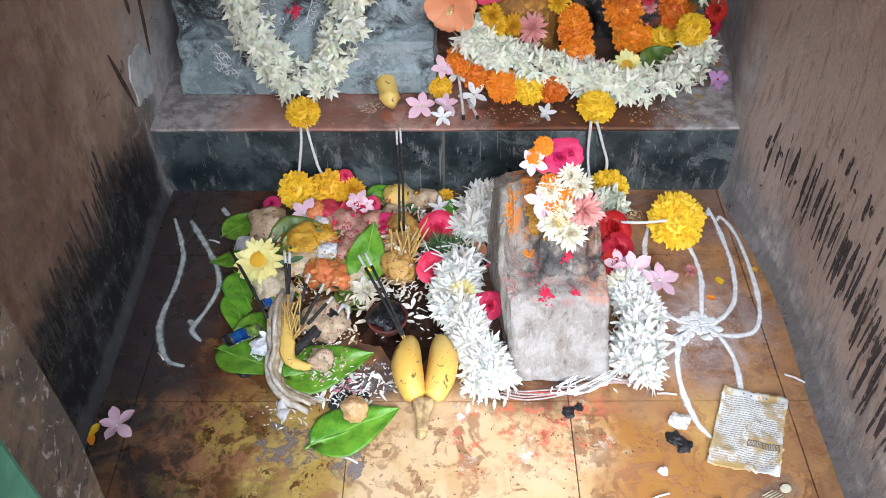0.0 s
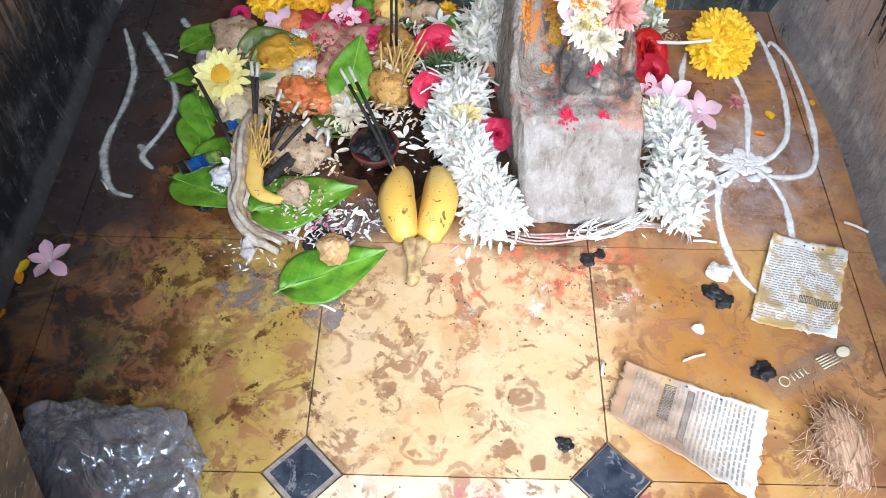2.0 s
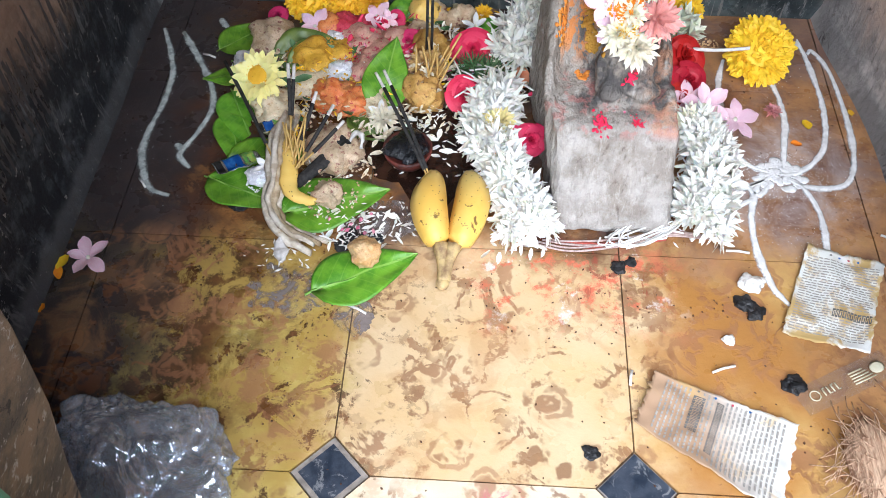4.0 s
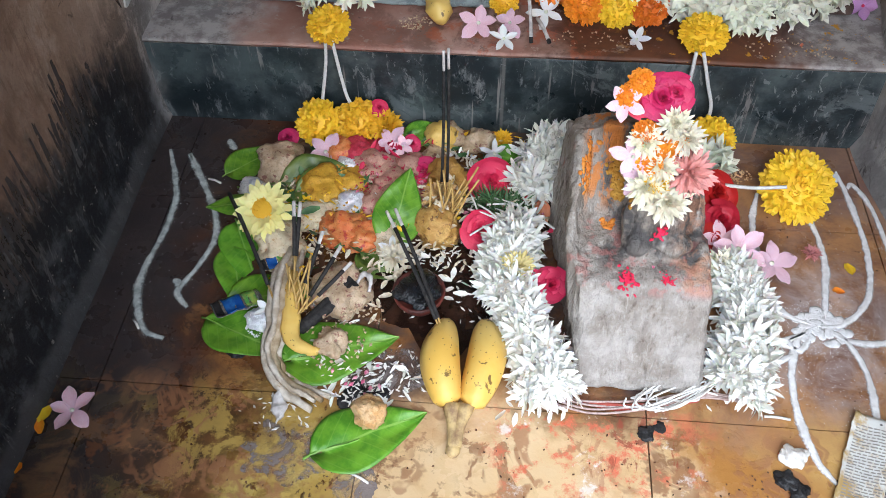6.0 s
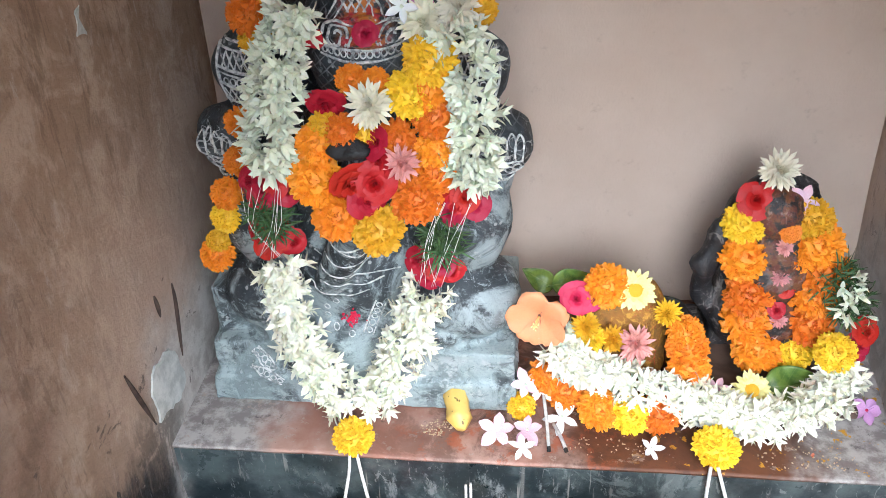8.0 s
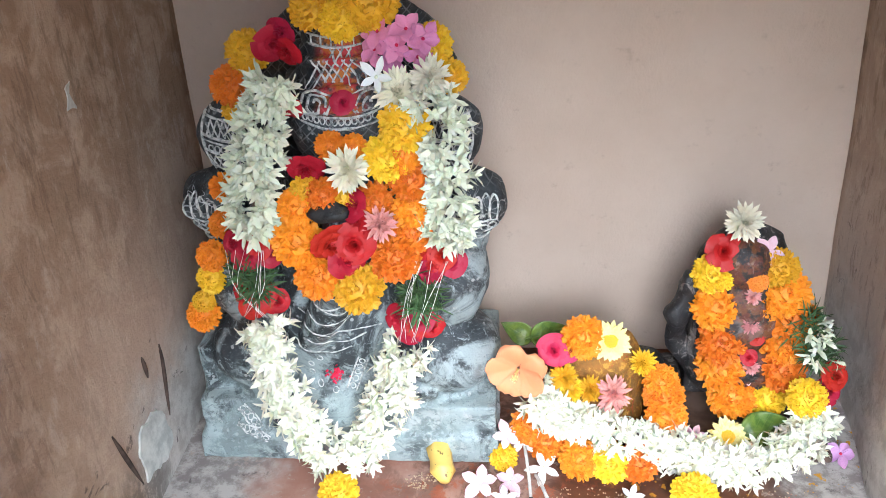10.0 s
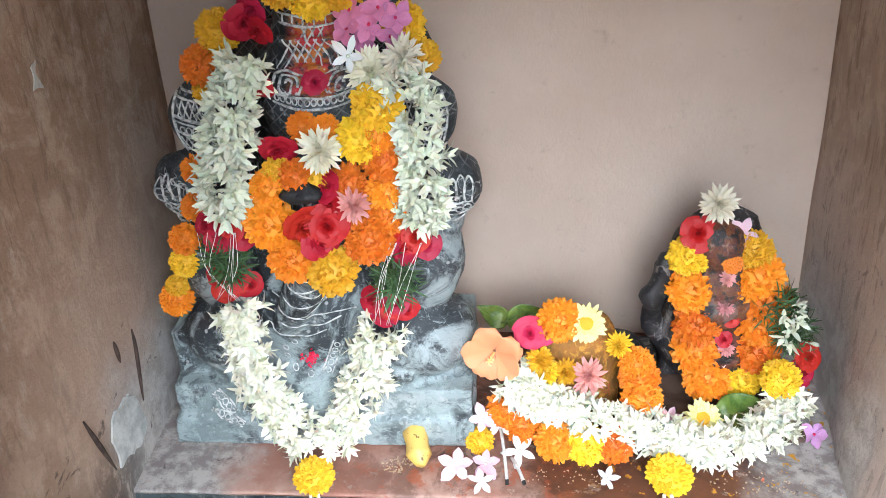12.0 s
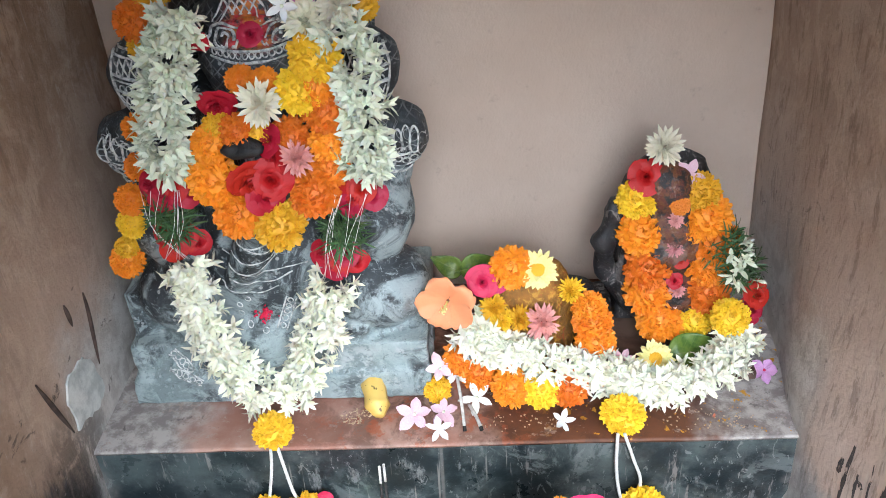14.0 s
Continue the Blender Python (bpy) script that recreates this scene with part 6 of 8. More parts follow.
# white garlands round the votive stone
g3 = thing("floor_garland", "white tuberose garland laid round the stone", "garland", (0.03, 0.76, 0))
strand(g3, [(0.070, 0.965, 0.030), (0.046, 0.930, 0.025), (0.038, 0.880, 0.022)], 80, 0.026, 0.022, BUDS_W, "floret", (0, -0.3, 1), mass=60)
strand(g3, [(0.026, 0.835, 0.020), (0.012, 0.800, 0.022), (0.008, 0.765, 0.022), (0.022, 0.724, 0.022), (0.040, 0.684, 0.020), (0.052, 0.645, 0.018), (0.056, 0.630, 0.016)], 210, 0.025, 0.020, BUDS_W, "floret", (-0.1, -0.2, 1), mass=170)
put(MUM_Y, "chrysanthemum", (0.020, 0.762, 0.046), (0, -0.3, 1), 0.021, g3, None).data = mum_mesh("chrysanthemum", M_LEMON, 19)
g4 = thing("floor_garland", "white tuberose garland lying against the stone", "garland", (0.24, 0.72, 0))
strand(g4, [(0.225, 0.95, 0.028), (0.235, 0.925, 0.03)], 22, 0.022, 0.024, BUDS, "floret", (0, -0.3, 1))
strand(g4, [(0.238, 0.790, 0.022), (0.250, 0.760, 0.022), (0.254, 0.726, 0.020), (0.242, 0.690, 0.020), (0.238, 0.660, 0.018), (0.232, 0.648, 0.016)], 170, 0.024, 0.020, BUDS_W, "floret", (0.1, -0.2, 1), mass=130)
put(MUM_W, "chrysanthemum", (0.232, 0.785, 0.036), (0, -0.3, 1), 0.024, g4)
# dark green fronds between the roses
g5 = thing("garland_remnant", "crushed green fronds with white threads", "garland", (0.0, 0.86, 0))
strand(g5, [(-0.025, 0.872, 0.016), (0.0, 0.868, 0.018), (0.022, 0.872, 0.016)], 30, 0.014, 0.018, FRONDS, "frond", (0, -0.3, 1))
for k in range(16):
    p = Vector((RNG.uniform(-0.03, 0.045), RNG.uniform(0.82, 0.905), 0.034))
    d = Vector((RNG.uniform(-1, 1), RNG.uniform(-0.6, 0.3), 0)).normalized() * RNG.uniform(0.012, 0.025)
    thread(g5, [p - d, p + Vector((0, 0, 0.003)), p + d], 0.0011, "stem_bit", None, 5)

# flowers heaped on the votive stone
FV = "flowers heaped on the votive stone"
for p, s in (((0.132, 0.792, 0.248), .023), ((0.118, 0.795, 0.246), .019), ((0.143, 0.795, 0.252), .019)):
    tagged(put(ROSES_M, "rose", p, (0, -0.6, 0.8), s), "bright magenta rose crowning the stone", "rose", FV)
for p, s in (((0.112, 0.79, 0.268), .011), ((0.102, 0.785, 0.256), .010), ((0.132, 0.765, 0.206), .018), ((0.122, 0.772, 0.226), .012), ((0.150, 0.768, 0.226), .012)):
    bloom(MARI_O, "marigold", p, (0, -0.7, 0.7), s, "marigold_o", FV)
for p, s in (((0.100, 0.78, 0.252), .018), ((0.113, 0.762, 0.208), .019), ((0.120, 0.752, 0.190), .018)):
    bloom(PINKS, "oleander", p, (-0.2, -0.8, 0.5), s, "oleander", FV)
for p, s in (((0.128, 0.748, 0.186), .024), ((0.146, 0.742, 0.176), .025), ((0.144, 0.772, 0.238), .018), ((0.138, 0.755, 0.205), .018), ((0.155, 0.765, 0.230), .018), ((0.122, 0.766, 0.222), .018)):
    bloom(MUM_W, "chrysanthemum", p, (0, -0.75, 0.65), s, "chrysanthemum", FV)
tagged(put(MUM_D, "chrysanthemum", (0.162, 0.755, 0.200), (0.2, -0.75, 0.6), 0.026), "dusty pink chrysanthemum on the stone", "chrysanthemum", FV)
tagged(put(MUM_Y, "chrysanthemum", (0.136, 0.75, 0.192), (0, -0.75, 0.6), 0.016), "torn yellow petals on the stone", "chrysanthemum", FV)
M_SINDOOR = plain("orange_sindoor_paste", (0.66, 0.20, 0.015), (0.74, 0.30, 0.04), 120, 0.8, 0.5)


def smear(name, label, pts, r, mat, flat=0.35):
    bm = bmesh.new()
    add_tube(bm, spline(pts, 16), lambda t: r * (0.5 + 0.7 * math.sin(3.1 * t)) * (0.8 + 0.4 * noise.noise(Vector((t * 9, 0, r * 99)))), 8)
    rough_up(bm, r * 0.25, 160)
    return tagged(part(name, bm, mat), label, "powder")


def paste(label, pts, width, count, mat, seed):
    """Paste daubed down the stone: many small flat crumbs that lie on its surface along pts, thinning to the sides."""
    rng = random.Random(seed)
    path = spline(pts, 40)
    way = Vector((0, 0.77, -0.64))
    bm = bmesh.new()
    for k in range(count):
        u = rng.random()
        p = path[int(u * 39)] + Vector((rng.gauss(0, width * (0.5 + 0.6 * math.sin(3.1 * u))), 0, rng.gauss(0, 0.002)))
        hit, at, nrm, _ = votive.ray_cast(p - way * 0.25, way)
        if hit and (at - p).length < 0.03:
            r = rng.uniform(0.0012, 0.0036)
            q = nrm.to_track_quat("Z", "Y").to_matrix().to_4x4()
            bmesh.ops.create_icosphere(bm, subdivisions=1, radius=1, matrix=Matrix.Translation(at) @ q @ Matrix.Diagonal((r, r * rng.uniform(0.6, 1.6), 0.0009, 1)))
    rough_up(bm, 0.0006, 500)
    return tagged(part("sindoor_streak", bm, mat), label, "powder", kind="stuff")


M_SINDOOR_D = plain("dull_turmeric_paste", (0.46, 0.22, 0.02), (0.60, 0.34, 0.05), 120, 0.9, 0.5)
paste("orange paste streak smeared down the stone", [(0.086, 0.790, 0.203), (0.084, 0.772, 0.186), (0.087, 0.757, 0.165), (0.093, 0.745, 0.150)], 0.0050, 460, M_SINDOOR, 1)
paste("orange paste streak smeared down the stone", [(0.090, 0.760, 0.170), (0.098, 0.748, 0.150), (0.104, 0.738, 0.135)], 0.0040, 300, M_SINDOOR, 2)
paste("dull turmeric crust in the stone's hollow", [(0.104, 0.780, 0.192), (0.108, 0.768, 0.172), (0.112, 0.756, 0.152)], 0.0045, 110, M_SINDOOR_D, 3)
dab("vermilion_dab", "crimson powder dabbed on the stone", (0.118, 0.697, 0.116), 0.013, M_KUM, (0, -0.4, 0.9))
dab("vermilion_dab", "crimson powder dabbed on the stone", (0.155, 0.700, 0.117), 0.007, M_KUM, (0, -0.4, 0.9))
dab("vermilion_dab", "crimson petals stuck on the relief", (0.145, 0.725, 0.150), 0.010, M_KUM, (0, -0.8, 0.5))
M_CORD = plain("grey_pink_cord", (0.38, 0.27, 0.24), (0.55, 0.44, 0.40), 200, 0.9, 0.5)
g6 = thing("thread_tangle", "tangle of white and reddish sacred thread", "thread", (0.16, 0.64, 0))
for k in range(4):
    y = 0.634 + 0.0022 * k
    thread(g6, [(0.062 + 0.004 * k, y - 0.004, 0.003 + 0.001 * (k % 3)), (0.10, y - 0.012 + 0.002 * k, 0.004), (0.15, y - 0.004 + RNG.uniform(-.003, .003), 0.005), (0.20, y + 0.012, 0.005), (0.245, y + 0.012 + RNG.uniform(-.006, .006), 0.006)], 0.0012, "cord", M_CORD, 30)
for k in range(4):
    pts = [(0.13 + RNG.uniform(0, 0.03), 0.640, 0.006)]
    for q in range(7):
        pts.append((0.165 + 0.035 * math.cos(q * 1.5 + k) + 0.004 * q, 0.643 + 0.018 * math.sin(q * 1.9 + k * 1.3), 0.006 + 0.003 * (q % 3)))
    thread(g6, pts, 0.0010, "white_thread", None, 50)
smear("red_paste", "dried red paste along the stone's foot", [(0.085, 0.635, 0.001), (0.13, 0.632, 0.002), (0.20, 0.645, 0.001)], 0.004, plain("dull_red_paste", (0.42, 0.08, 0.06), (0.5, 0.14, 0.1), 90, 0.9))

# ---- bananas, peel, lamp ----


def banana(parent, a, mid, b, fat=0.021):
    bm = bmesh.new()
    prof = lambda t: fat * max(0.28, math.sin(math.pi * min(1, 0.06 + t * 0.86)) ** 0.55) * (0.40 if t > 0.95 else 1)
    add_tube(bm, spline([a, mid, b], 22), prof, 7)
    for v in bm.verts:
        v.co += v.normal * 0
    return part("fruit", bm, M_BANANA, parent)


ban = thing("banana_pair", "two small ripe yellow bananas joined at the stem", "banana", (-0.028, 0.64, 0))
inv = ban.matrix_basis.inverted()
for a, m, b in (((-0.048, 0.703, 0.023), (-0.050, 0.655, 0.026), (-0.037, 0.606, 0.018)), ((-0.009, 0.705, 0.023), (-0.005, 0.657, 0.026), (-0.019, 0.606, 0.018))):
    banana(ban, inv @ Vector(a), inv @ Vector(m), inv @ Vector(b), 0.0200)
bm = bmesh.new()
for a, b in (((-0.035, 0.612, 0.018), (-0.030, 0.572, 0.010)), ((-0.022, 0.612, 0.018), (-0.030, 0.574, 0.010))):
    add_tube(bm, [inv @ v for v in spline([a, (Vector(a) + Vector(b)) / 2, b], 8)], lambda t: 0.0095 - 0.004 * math.sin(math.pi * t * 0.8), 7)
add_ball(bm, inv @ Vector((-0.031, 0.570, 0.010)), (0.007, 0.008, 0.006), u=10, v=8)
part("stem", bm, M_STEM, ban, "dry brown stem")

M_PEEL = plain("dry_banana_peel", (0.30, 0.21, 0.11), (0.58, 0.48, 0.33), 70, 0.7, 0.5, 0.002)
M_PEELIN = plain("peel_inside", (0.46, 0.38, 0.28), (0.72, 0.66, 0.56), 90, 0.7, 0.5, 0.002)
peel = thing("banana_peel", "opened dry banana peel stuck with incense", "banana peel", (-0.21, 0.68, 0))
inv = peel.matrix_basis.inverted()


def strip(pts, w, mat, name, r=0.004):
    bm = bmesh.new()
    path = [inv @ v for v in spline(pts, 22)]
    add_tube(bm, path, lambda t: r, 8)
    for k, v in enumerate(bm.verts):
        i = k // 8
        t = i / 21
        c = path[i]
        d = (path[min(i + 1, 21)] - path[max(i - 1, 0)]).normalized()
        s = d.cross(Vector((0, 0, 1))).normalized()
        off = v.co - c
        v.co = c + s * off.dot(s) * w / r * (0.45 + 0.55 * math.sin(math.pi * min(1, t * 0.9 + 0.1))) + Vector((0, 0, off.z))
    rough_up(bm, 0.0030, 90)
    rough_up(bm, 0.0012, 260)
    return part(name, bm, mat, peel)


for dx, dz, w, mat in ((-0.006, 0.0, 0.006, M_PEELIN), (0.004, 0.004, 0.006, M_PEEL), (0.010, -0.002, 0.005, M_PEELIN), (-0.001, 0.008, 0.004, M_PEELIN)):
    strip([(-0.222 + dx, 0.785 + dx, 0.020 + dz), (-0.224 + dx * 1.3, 0.735, 0.026 + dz), (-0.219 + dx, 0.690, 0.022 + dz), (-0.221 + dx * 0.8, 0.655, 0.012 + dz), (-0.200 + dx * 0.5, 0.627 + dx * 0.8, 0.007 + dz), (-0.165 + dx, 0.609 + dx * 0.9, 0.006 + max(dz, 0))], w, mat, "peel_strip")
strip([(-0.212, 0.745, 0.034), (-0.206, 0.700, 0.030), (-0.198, 0.668, 0.024), (-0.170, 0.658, 0.022)], 0.009, M_BANANA, "peel_strip")
strip([(-0.218, 0.660, 0.012), (-0.205, 0.632, 0.008), (-0.185, 0.615, 0.004)], 0.009, M_PEEL, "peel_strip")
strip([(-0.205, 0.62, 0.005), (-0.202, 0.605, 0.004), (-0.200, 0.592, 0.003)], 0.007, M_ASH, "peel_strip")
for foot, tip, bare in (((-0.208, 0.712, 0.030), (-0.208, 0.800, 0.085), 0.45), ((-0.205, 0.712, 0.030), (-0.214, 0.798, 0.088), 0.45), ((-0.202, 0.700, 0.030), (-0.180, 0.770, 0.075), 0.35),
                        ((-0.200, 0.694, 0.028), (-0.160, 0.758, 0.068), 0.3), ((-0.198, 0.700, 0.026), (-0.150, 0.752, 0.050), 0.35), ((-0.226, 0.712, 0.032), (-0.300, 0.838, 0.052), 0.12)):
    incense(foot, tip, bare, 0.16 if tip[0] > -0.28 else 0.0)
for k in range(9):
    a = (-0.215 + 0.003 * k, 0.705 + RNG.uniform(-.01, .01), 0.028)
    incense(a, (a[0] + RNG.uniform(-.012, .02), a[1] + RNG.uniform(.01, .05), RNG.uniform(0.05, 0.075)), 1.0, 0.0, 0.0022, "burnt-out bare bamboo incense stick")
incense((-0.196, 0.686, 0.018), (-0.146, 0.742, 0.026), 0.0, 0.0, 0.0062, "thick black incense cone stick")
incense((-0.199, 0.684, 0.018), (-0.152, 0.747, 0.028), 0.0, 0.0, 0.0052, "thick black incense cone stick")
smear("ash_curl", "curl of pale ash at the stick's end", [(-0.146, 0.742, 0.026), (-0.138, 0.750, 0.034), (-0.130, 0.742, 0.036), (-0.130, 0.730, 0.030)], 0.0035, M_ASH)
# sticks stood in the far banana piece and beside the lamp
M_OLDBAN = food("overripe_banana", (0.50, 0.27, 0.06), (0.64, 0.40, 0.12), (0.22, 0.1, 0.03))
lump("banana_holder", "brown banana piece holding incense sticks", "banana", (-0.070, 0.838, 0.0), 0.026, M_OLDBAN, 41.3, 1.0, "", 0.2)
lump("banana_holder", "cut banana piece with pale end", "banana", (-0.078, 0.985, 0.0), 0.022, M_BANANA, 44.1, 1.0, "", 0.15)
lump("marigold_remnant", "crushed brown petal heap", "flower remains", (-0.066, 0.912, 0.004), 0.026, food("brown_petals", (0.36, 0.18, 0.03), (0.5, 0.3, 0.06)), 47.0, 0.9)
tagged(put(MUM_Y, "chrysanthemum", (-0.068, 0.868, 0.03), UP, 0.024), "withered straw-coloured petals round incense", "chrysanthemum", FO).data = mum_mesh("chrysanthemum", petal_mat("straw_petals", (0.52, 0.30, 0.10), (0.66, 0.44, 0.2)), 23)
incense((-0.068, 0.880, 0.045), (-0.066, 0.905, 0.205), 0.0, 0.14, 0.0017)
incense((-0.062, 0.880, 0.045), (-0.061, 0.905, 0.208), 0.0, 0.14, 0.0017)
for k in range(14):
    a = (-0.066 + RNG.uniform(-.014, .014), 0.845 + RNG.uniform(-.008, .012), 0.022)
    incense(a, (a[0] + RNG.uniform(-.012, .034), a[1] + RNG.uniform(.0, .03), RNG.uniform(0.05, 0.075)), 1.0, 0.0, 0.0026, "burnt-out bare bamboo incense stick")
incense((-0.055, 0.688, 0.040), (-0.118, 0.800, 0.078), 0.04, 0.16, 0.0020)
incense((-0.053, 0.690, 0.040), (-0.109, 0.802, 0.080), 0.04, 0.16, 0.0020)

M_CLAY = plain("sooted_red_clay", (0.035, 0.014, 0.012), (0.16, 0.035, 0.022), 60, 0.6)
M_OIL = Nodes("black_burnt_oil", 0.12)
M_OIL = M_OIL.done(M_OIL.mix(M_OIL.ramp(M_OIL.noise(80, 4), 0.45, 0.65), (0.006, 0.007, 0.009), (0.03, 0.032, 0.038)), M_OIL.noise(60, 5, 0.7), 0.9, 0.006)
lamp = thing("clay_lamp", "small red clay lamp full of black burnt oil", "oil lamp", (-0.080, 0.742, 0))
bm = bmesh.new()
prof = [(0.012, 0.0), (0.020, 0.003), (0.026, 0.014), (0.028, 0.022), (0.0255, 0.022), (0.022, 0.016), (0.0, 0.012)]
rings = [[bm.verts.new((r * math.cos(2 * math.pi * k / 24), r * math.sin(2 * math.pi * k / 24), z)) for k in range(24)] for r, z in prof[:-1]]
for r0, r1 in zip(rings, rings[1:]):
    for k in range(24):
        bm.faces.new((r0[k], r0[(k + 1) % 24], r1[(k + 1) % 24], r1[k]))
bm.faces.new(rings[0][::-1])
bm.faces.new(rings[-1])
part("bowl", bm, M_CLAY, lamp)
bm = bmesh.new()
for k in range(14):
    add_ball(bm, (RNG.uniform(-.014, .014), RNG.uniform(-.012, .016), 0.020 + RNG.uniform(0, .006)), (RNG.uniform(.010, .017), RNG.uniform(.009, .016), .006), (0, 0, RNG.uniform(0, 180)), 12, 8)
rough_up(bm, 0.003, 120)
tagged(part("burnt_oil", bm, M_OIL, lamp, "crusted glossy black oil"), kind="stuff")

# dark oil pool with grains of rice
M_POOL = Nodes("dark_oily_stain", 0.25)
M_POOL = M_POOL.done(M_POOL.mix(M_POOL.ramp(M_POOL.noise(50, 5), 0.4, 0.65), (0.012, 0.006, 0.004), (0.045, 0.02, 0.012)), M_POOL.noise(150, 4), 0.5, 0.002)


def puddle(name, label, c, rx, ry, mat, seed, z=0.0012, wob=0.3):
    bm = bmesh.new()
    n = 64
    hub = bm.verts.new((c[0], c[1], z + 0.0008))
    ring = []
    for k in range(n):
        a = 2 * math.pi * k / n
        q = 1 + wob * noise.noise(Vector((math.cos(a) * 1.6 + seed, math.sin(a) * 1.6, seed))) + wob * 0.5 * noise.noise(Vector((math.cos(a) * 5, math.sin(a) * 5 + seed, 0)))
        ring.append(bm.verts.new((c[0] + rx * q * math.cos(a), c[1] + ry * q * math.sin(a), z - 0.0008)))
    for k in range(n):
        bm.faces.new((hub, ring[k], ring[(k + 1) % n]))
    return tagged(part(name, bm, mat), label, "stain")


puddle("oil_stain", "dark oily stain round the clay lamp", (-0.058, 0.762), 0.078, 0.074, M_POOL, 3.0)
M_GREY = Nodes("grey_ash_powder", 0.95)
M_GREY.put(M_GREY.b.inputs["Alpha"], M_GREY.math("MULTIPLY", M_GREY.ramp(M_GREY.noise(38, 7, 0.75, 0.6), 0.42, 0.60), 0.85))
M_GREY = M_GREY.done(M_GREY.mix(M_GREY.noise(60, 5), (0.15, 0.12, 0.11), (0.36, 0.31, 0.29)), M_GREY.noise(200, 4), 0.6, 0.002)
puddle("ash_stain", "patch of grey ash on the tile", (-0.105, 0.652), 0.045, 0.028, M_GREY, 5.0, 0.0014, 0.4)
puddle("ash_stain", "patch of grey ash on the tile", (-0.185, 0.56), 0.045, 0.03, M_GREY, 8.0, 0.0013, 0.4)
puddle("ash_stain", "patch of grey ash on the tile", (-0.115, 0.53), 0.02, 0.02, M_GREY, 11.0, 0.0013, 0.4)


def grains(name, label, cat, spots, size, mat, seed, z=0.003, aspect=3.2):
    """Scattered grains as one body of stuff: spots are (x, y, rx, ry, z, count)."""
    rng = random.Random(seed)
    vs, fs = [], []
    for x, y, rx, ry, z0, n in spots:
        for k in range(n):
            a, q = rng.uniform(0, 6.3), math.sqrt(rng.random())
            h = z0 * (1 - q * q)
            w = size * rng.uniform(0.7, 1.3)
            m = Matrix.Translation((x + rx * q * math.cos(a), y + ry * q * math.sin(a), z + h * rng.uniform(0.7, 1.0))) @ pose(0, 0, 0, rng.uniform(-25, 25), rng.uniform(-30, 30), rng.uniform(0, 360))
            i = len(vs)
            for p in ((-aspect, 0, 0), (aspect, 0, 0), (0, 1, 0), (0, -1, 0), (0, 0, 1), (0, 0, -1)):
                vs.append(m @ (Vector(p) * w))
            for f in ((0, 3, 4), (3, 1, 4), (1, 2, 4), (2, 0, 4), (3, 0, 5), (1, 3, 5), (2, 1, 5), (0, 2, 5)):
                fs.append([i + q for q in f])
    me = bpy.data.meshes.new(name)
    me.from_pydata(vs, [], fs)
    me.materials.append(mat)
    return tagged(new(name, me), label, cat, kind="stuff")


M_STRAW = plain("straw_bits", (0.60, 0.50, 0.32), (0.80, 0.74, 0.60), 200, 0.8)
M_RICE = plain("white_rice", (0.76, 0.73, 0.66), (0.86, 0.84, 0.80), 300, 0.5)
M_SUGAR = plain("sugar_crystals", (0.80, 0.80, 0.82), (0.90, 0.90, 0.92), 300, 0.15)
M_BIT_P = plain("pink_petal_bits", (0.62, 0.10, 0.22), (0.80, 0.40, 0.48), 200, 0.7)
grains("sweet_crumbs", "beige crumbs of broken sweets over the leaves", "crumbs", [(-0.17, 0.86, 0.11, 0.10, 0.022, 420), (-0.26, 0.92, 0.035, 0.03, 0.022, 120), (-0.16, 0.70, 0.05, 0.05, 0.02, 160), (-0.23, 0.79, 0.03, 0.03, 0.02, 60)], 0.0017, M_CAKE, 21, 0.006, 1.3)
grains("powder_crumbs", "orange and turmeric crumbs over the sweets", "powder", [(-0.17, 0.84, 0.05, 0.04, 0.026, 160), (-0.19, 0.90, 0.05, 0.03, 0.028, 200)], 0.0015, M_TURM, 22, 0.008, 1.3)
grains("powder_crumbs", "crimson powder crumbs over the sweets", "powder", [(-0.15, 0.90, 0.07, 0.06, 0.026, 260), (-0.11, 0.92, 0.03, 0.03, 0.02, 80)], 0.0013, M_RED, 23, 0.010, 1.2)
grains("petal_crumbs", "torn pink and red petal crumbs over the offering", "petals", [(-0.14, 0.89, 0.10, 0.08, 0.02, 90), (0.0, 0.86, 0.05, 0.06, 0.02, 40), (-0.13, 0.64, 0.03, 0.02, 0, 10), (0.14, 0.72, 0.04, 0.02, 0.11, 30)], 0.0022, M_BIT_P, 12, 0.012, 1.6)
grains("petal_crumbs", "torn white and straw petal crumbs over the offering", "petals", [(-0.16, 0.86, 0.12, 0.11, 0.02, 130), (-0.07, 0.80, 0.05, 0.05, 0.01, 40), (0.02, 0.86, 0.04, 0.05, 0.03, 60)], 0.0016, M_STRAW, 13, 0.010, 3.0)
grains("rice_grains", "scattered white rice grains over the offering", "rice", [(-0.055, 0.77, 0.062, 0.06, 0, 55), (-0.10, 0.655, 0.05, 0.03, 0, 90), (-0.14, 0.66, 0.045, 0.03, 0.012, 60), (-0.20, 0.60, 0.04, 0.02, 0, 30), (-0.07, 0.81, 0.03, 0.02, 0.004, 35), (-0.15, 0.86, 0.09, 0.09, 0.03, 60), (0.20, 0.66, 0.05, 0.03, 0, 8), (-0.13, 0.625, 0.02, 0.012, 0.004, 45)], 0.0011, M_RICE, 3)
M_SUGAR_HEAP = food("coarse_sugar", (0.62, 0.62, 0.64), (0.88, 0.88, 0.90), (0.95, 0.95, 0.96), 0.3)
